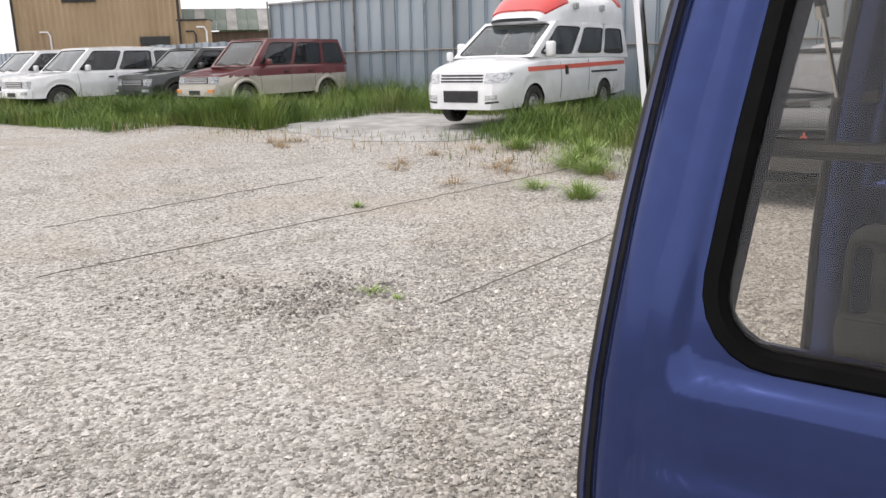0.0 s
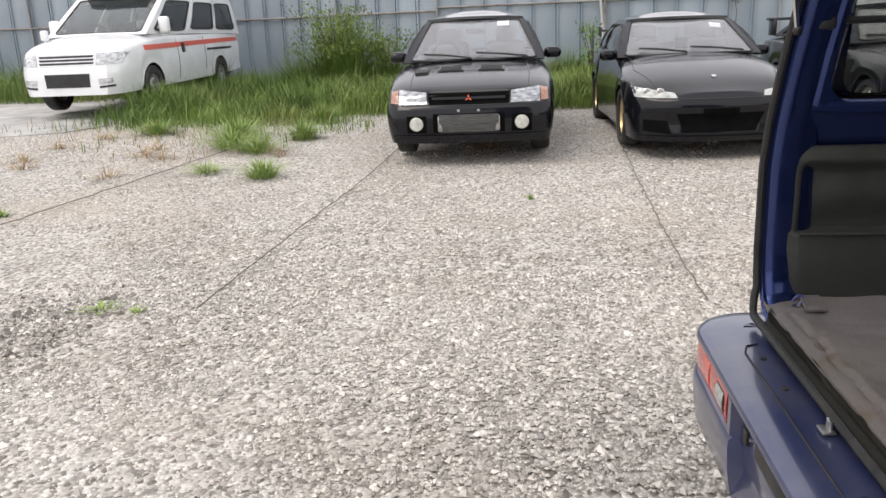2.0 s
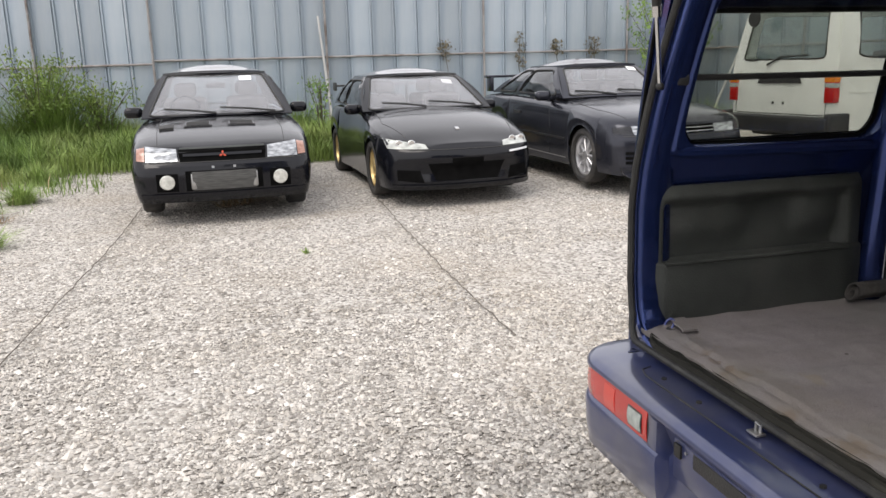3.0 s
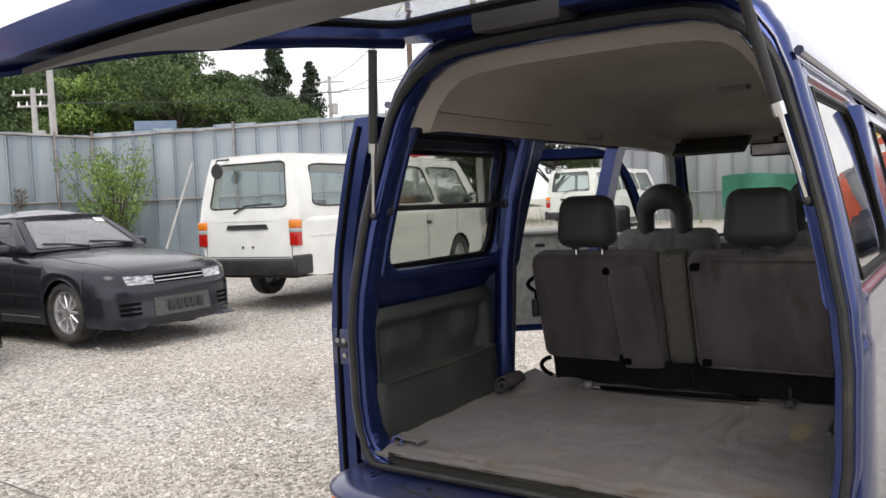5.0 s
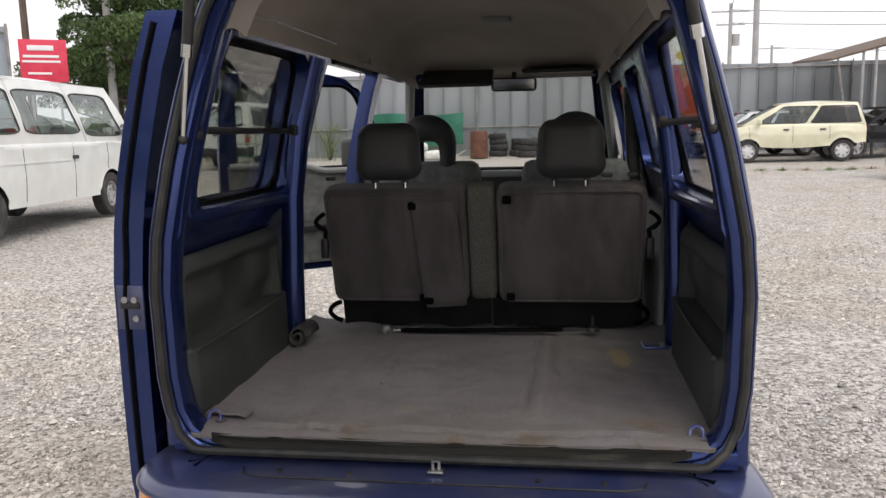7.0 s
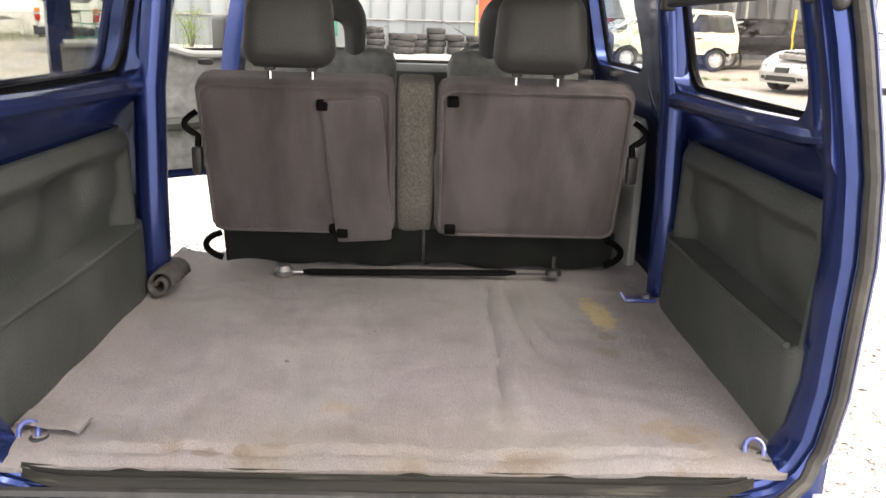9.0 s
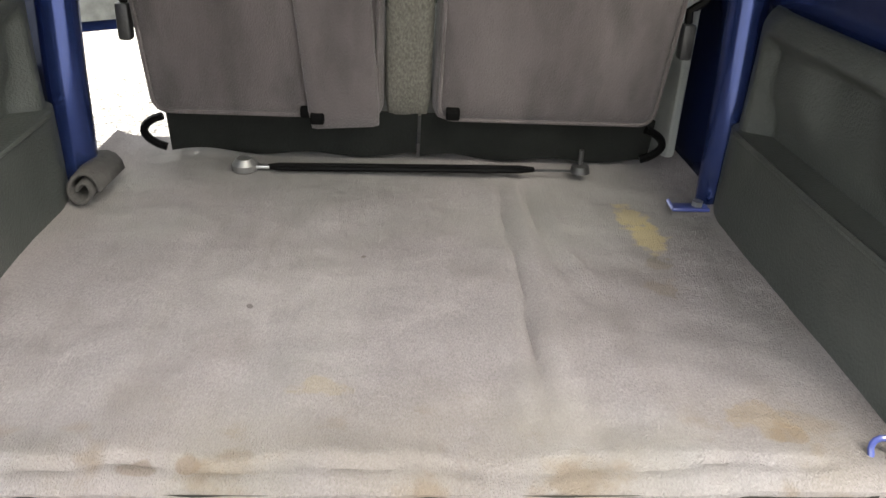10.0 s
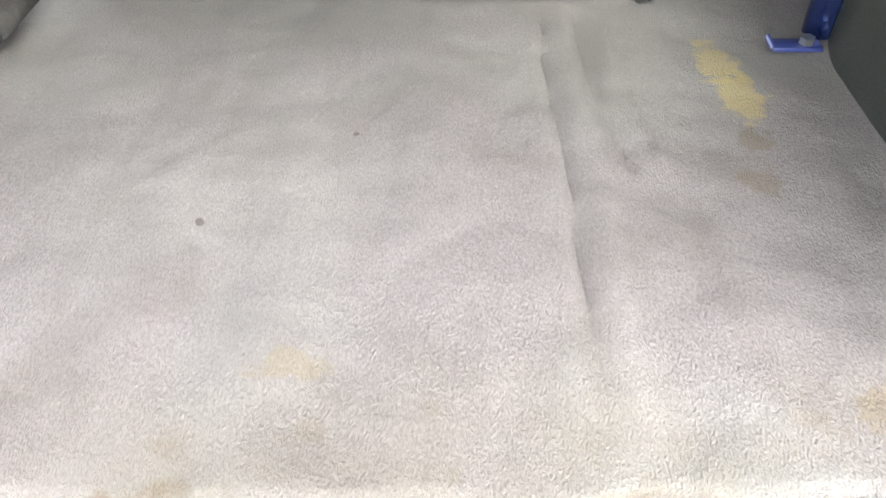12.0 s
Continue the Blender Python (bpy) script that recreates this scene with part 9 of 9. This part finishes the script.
def tyre_stacks():
    tb = bmesh.new()
    lathe(tb, [(-0.09, 0.2), (-0.1, 0.24), (-0.1, 0.3), (-0.06, 0.32), (0.06, 0.32), (0.1, 0.3), (0.1, 0.24), (0.09, 0.2), (0.0, 0.22), (-0.09, 0.2)], "z", 24)
    me = bpy.data.meshes.new("used_tyre")
    bmesh.ops.recalc_face_normals(tb, faces=tb.faces)
    tb.to_mesh(me)
    tb.free()
    me.materials.append(M["tyre"])
    me.shade_smooth()
    rr = random.Random(9)
    for x, n in ((-1.75, 4), (-1.0, 3), (-0.35, 3), (0.3, 4), (0.95, 3), (1.6, 3), (2.3, 4), (3.75, 5), (4.4, 4), (5.1, 5), (5.75, 5), (8.8, 4), (9.5, 5), (-0.7, 3)):
        y = 26.35 + rr.uniform(-0.12, 0.12) - (0.7 if x == -0.7 else 0)
        for k in range(n):
            o = new("used_tyre", me)
            o.matrix_basis = pose(x + rr.uniform(-0.04, 0.04), y + rr.uniform(-0.04, 0.04), ground_z(x, y) + 0.1 + 0.2 * k)
            tagged(o, "worn black car tyre lying in a stack", "tyre", "stacked tyres by the fence")


tyre_stacks()


def drum(x, y):
    bm = bmesh.new()
    lathe(bm, [(0, 0), (0, 0.3), (0.02, 0.31), (0.3, 0.3), (0.32, 0.31), (0.62, 0.3), (0.64, 0.31), (0.9, 0.3), (0.9, 0.27), (0.88, 0.0)], "z", 24)
    o = mesh_ob("oil_drum", bm, noisy("rusty_drum", (0.12, 0.045, 0.03), (0.2, 0.09, 0.06), 5, rough=0.8, bump=0.3))
    o.matrix_basis = pose(x, y, ground_z(x, y))
    tagged(o, "rusty brown steel drum standing by the fence", "drum")


drum(-2.35, 25.5)


def tarp():
    bm = bmesh.new()
    sheet(bm, lambda u, v: (-6.4 + 3.4 * u, 26.55 + 0.1 * math.sin(11 * u) * math.sin(3 * v + 1), 0.75 + 1.1 * v + 0.05 * math.sin(7 * u)), 30, 10, (0, 0.02, 0))
    tagged(mesh_ob("tarpaulin", bm, M["tarp"]), "green tarpaulin hung along the grey fence", "tarpaulin")


tarp()


def sacks():
    rr = random.Random(5)
    for k in range(7):
        bm = bmesh.new()
        cushion(bm, (0, 0, 0), (0.6, 0.45, 0.32), 0.12, 0.03, (0, 0, 0), 6)
        for v in bm.verts:
            v.co += 0.04 * noise.noise_vector(v.co * 5 + Vector((k, 0, 0)))
        x, y = -5.1 + 0.42 * (k % 4) + rr.uniform(-0.1, 0.1), 24.6 + rr.uniform(-0.1, 0.1)
        o = mesh_ob("sack", bm, M["sack"])
        o.matrix_basis = pose(x, y, ground_z(x, y) + 0.15 + 0.27 * (k // 4), 0, 0, rr.uniform(0, 90))
        tagged(o, "crumpled white plastic sack in a heap", "sack", "heap of white sacks")


sacks()


def lean_pole(x0, y0, x1, y1, z):
    bm = bmesh.new()
    tube(bm, [(x0, y0, ground_z(x0, y0)), (x1, y1, z)], 0.025, 8)
    tagged(mesh_ob("prop_pole", bm, M["pole"]), "grey steel pipe propping the sheet fence", "pipe", "props against the fence")


lean_pole(-13.0, 8.4, -13.6, 9.9, 2.5)
lean_pole(-15.3, 1.1, -16.2, 1.0, 2.6)


def roadster():
    c = Car("roadster_car", "silver roadster with raised bonnet showing its engine", "car", placed(8.75, 15.4, 203, -0.03), dict(
        L=4.0, W=1.72, paint="silver", axles=(1.22, -1.18), arch=0.34, tyre=(0.31, 0.2), rim=(0.21, 7, "alloy"), deck_min=0.55,
        plan=[(-2.0, 0.6), (-1.85, 0.76), (-1.2, 0.84), (0.8, 0.84), (1.4, 0.82), (1.8, 0.72), (1.95, 0.6), (2.0, 0.42)],
        belt=[(-2.0, 0.85), (-1, 0.9), (0.4, 0.86), (1.3, 0.78), (1.8, 0.64), (2.0, 0.56)],
        deck=[(-2.0, 0.9), (-1, 0.95), (0.4, 0.92), (0.6, 0.86), (0.8, 0.7), (1.6, 0.62), (2.0, 0.58)],
        sill=[(-2.0, 0.35), (-1.6, 0.2), (1.6, 0.18), (2.0, 0.2)], rake_f=0.3, rake_z=0.4,
        cabin=dict(base=(-1.3, 0.5, 0.7, 0.72, 0.93, 0.9), top=(-0.65, -0.1, 0.55, 1.22), windows=[(0.1, 0.9)], glass={"side": "pane_dark", "front": "pane_mid"}, seats=(-0.5,), crown=0.04, bulge=0.04)))
    bm = bmesh.new()

    def lid(u, v):
        w = 0.62 - 0.16 * v * v
        return (-w + 2 * w * u, 0.5 + 0.28 * v - 0.06 * math.sin(math.pi * u), 0.95 + 1.05 * v + 0.1 * math.sin(math.pi * v))

    sheet(bm, lid, 14, 10, (0, -0.03, 0.01))
    b = part("bonnet", bm, M["silver"], c.ob, "raised silver bonnet")
    bm = bmesh.new()
    sheet(bm, lambda u, v: tuple(Vector(lid(0.06 + 0.88 * u, 0.05 + 0.9 * v)) + Vector((0, 0.012, -0.006))), 10, 8, (0, 0.012, 0))
    part("bonnet_lining", bm, M["black"], b)
    for x, y, w, d, h, mat in ((0, 1.25, 0.5, 0.6, 0.2, "black"), (-0.45, 1.2, 0.2, 0.4, 0.16, "steel"), (0.45, 1.25, 0.24, 0.36, 0.18, "black"), (0.0, 1.62, 0.9, 0.1, 0.12, "steel"), (0.2, 1.1, 0.12, 0.3, 0.28, "steel")):
        part("engine_block", boxed((x, y, 0.7), (w, d, h), 0.03), M[mat], c.ob)
    for k in (-1, 1):
        c.patch("headlamp", [(k * 0.42, 0.5), (k * 0.66, 0.54), (k * 0.66, 0.64), (k * 0.42, 0.6)], "lamp", lift=0.012, nu=5, nv=4)
        c.patch("fog_lamp", [(k * 0.4, 0.27), (k * 0.52, 0.27), (k * 0.52, 0.33), (k * 0.4, 0.33)], "black", lift=0.008, nu=4, nv=3)
    c.patch("lower_intake", [(-0.4, 0.24), (0.4, 0.24), (0.36, 0.34), (-0.36, 0.34)], "black", lift=0.006)
    c.patch("plate_holder", [(-0.17, 0.4), (0.17, 0.4), (0.17, 0.5), (-0.17, 0.5)], "black", lift=0.016, nu=4, nv=3)
    c.mirrors(0.3, 0.98, 0.8, "silver", (0.16, 0.1, 0.12))


roadster()


def yellow_post(x, y):
    bm = bmesh.new()
    tube(bm, [(x, y, ground_z(x, y)), (x, y, 1.9)], 0.03, 8)
    tagged(mesh_ob("marker_post", bm, M["yellow"]), "slim yellow marker post by the lean-to", "post")


yellow_post(9.6, 20.3)
yellow_post(1.6, 26.2)


def hand_trolley():
    t = thing("cage_trolley", "small green mesh cage trolley by the far fence", "trolley", m=pose(-8.2, 19.0, ground_z(-8.2, 19.0)))
    for z in (0.12, 0.45, 0.8, 1.1):
        bm = bmesh.new()
        tube(bm, [(-0.3, -0.3, z), (0.3, -0.3, z), (0.3, 0.3, z), (-0.3, 0.3, z)], 0.012, 6, closed=True)
        part("rail", bm, M["tarp"], t)
    for x in (-0.3, 0.3):
        for y in (-0.3, 0.3):
            bm = bmesh.new()
            cyl(bm, (x, y, 0.08), (x, y, 1.1), 0.012, n=6)
            part("upright", bm, M["tarp"], t)
            bm = bmesh.new()
            lathe(bm, [(-0.02, 0.0), (-0.02, 0.05), (0.02, 0.05), (0.02, 0.0)], "x", 12, (x, y, 0.05))
            part("castor", bm, M["rubber"], t)


hand_trolley()
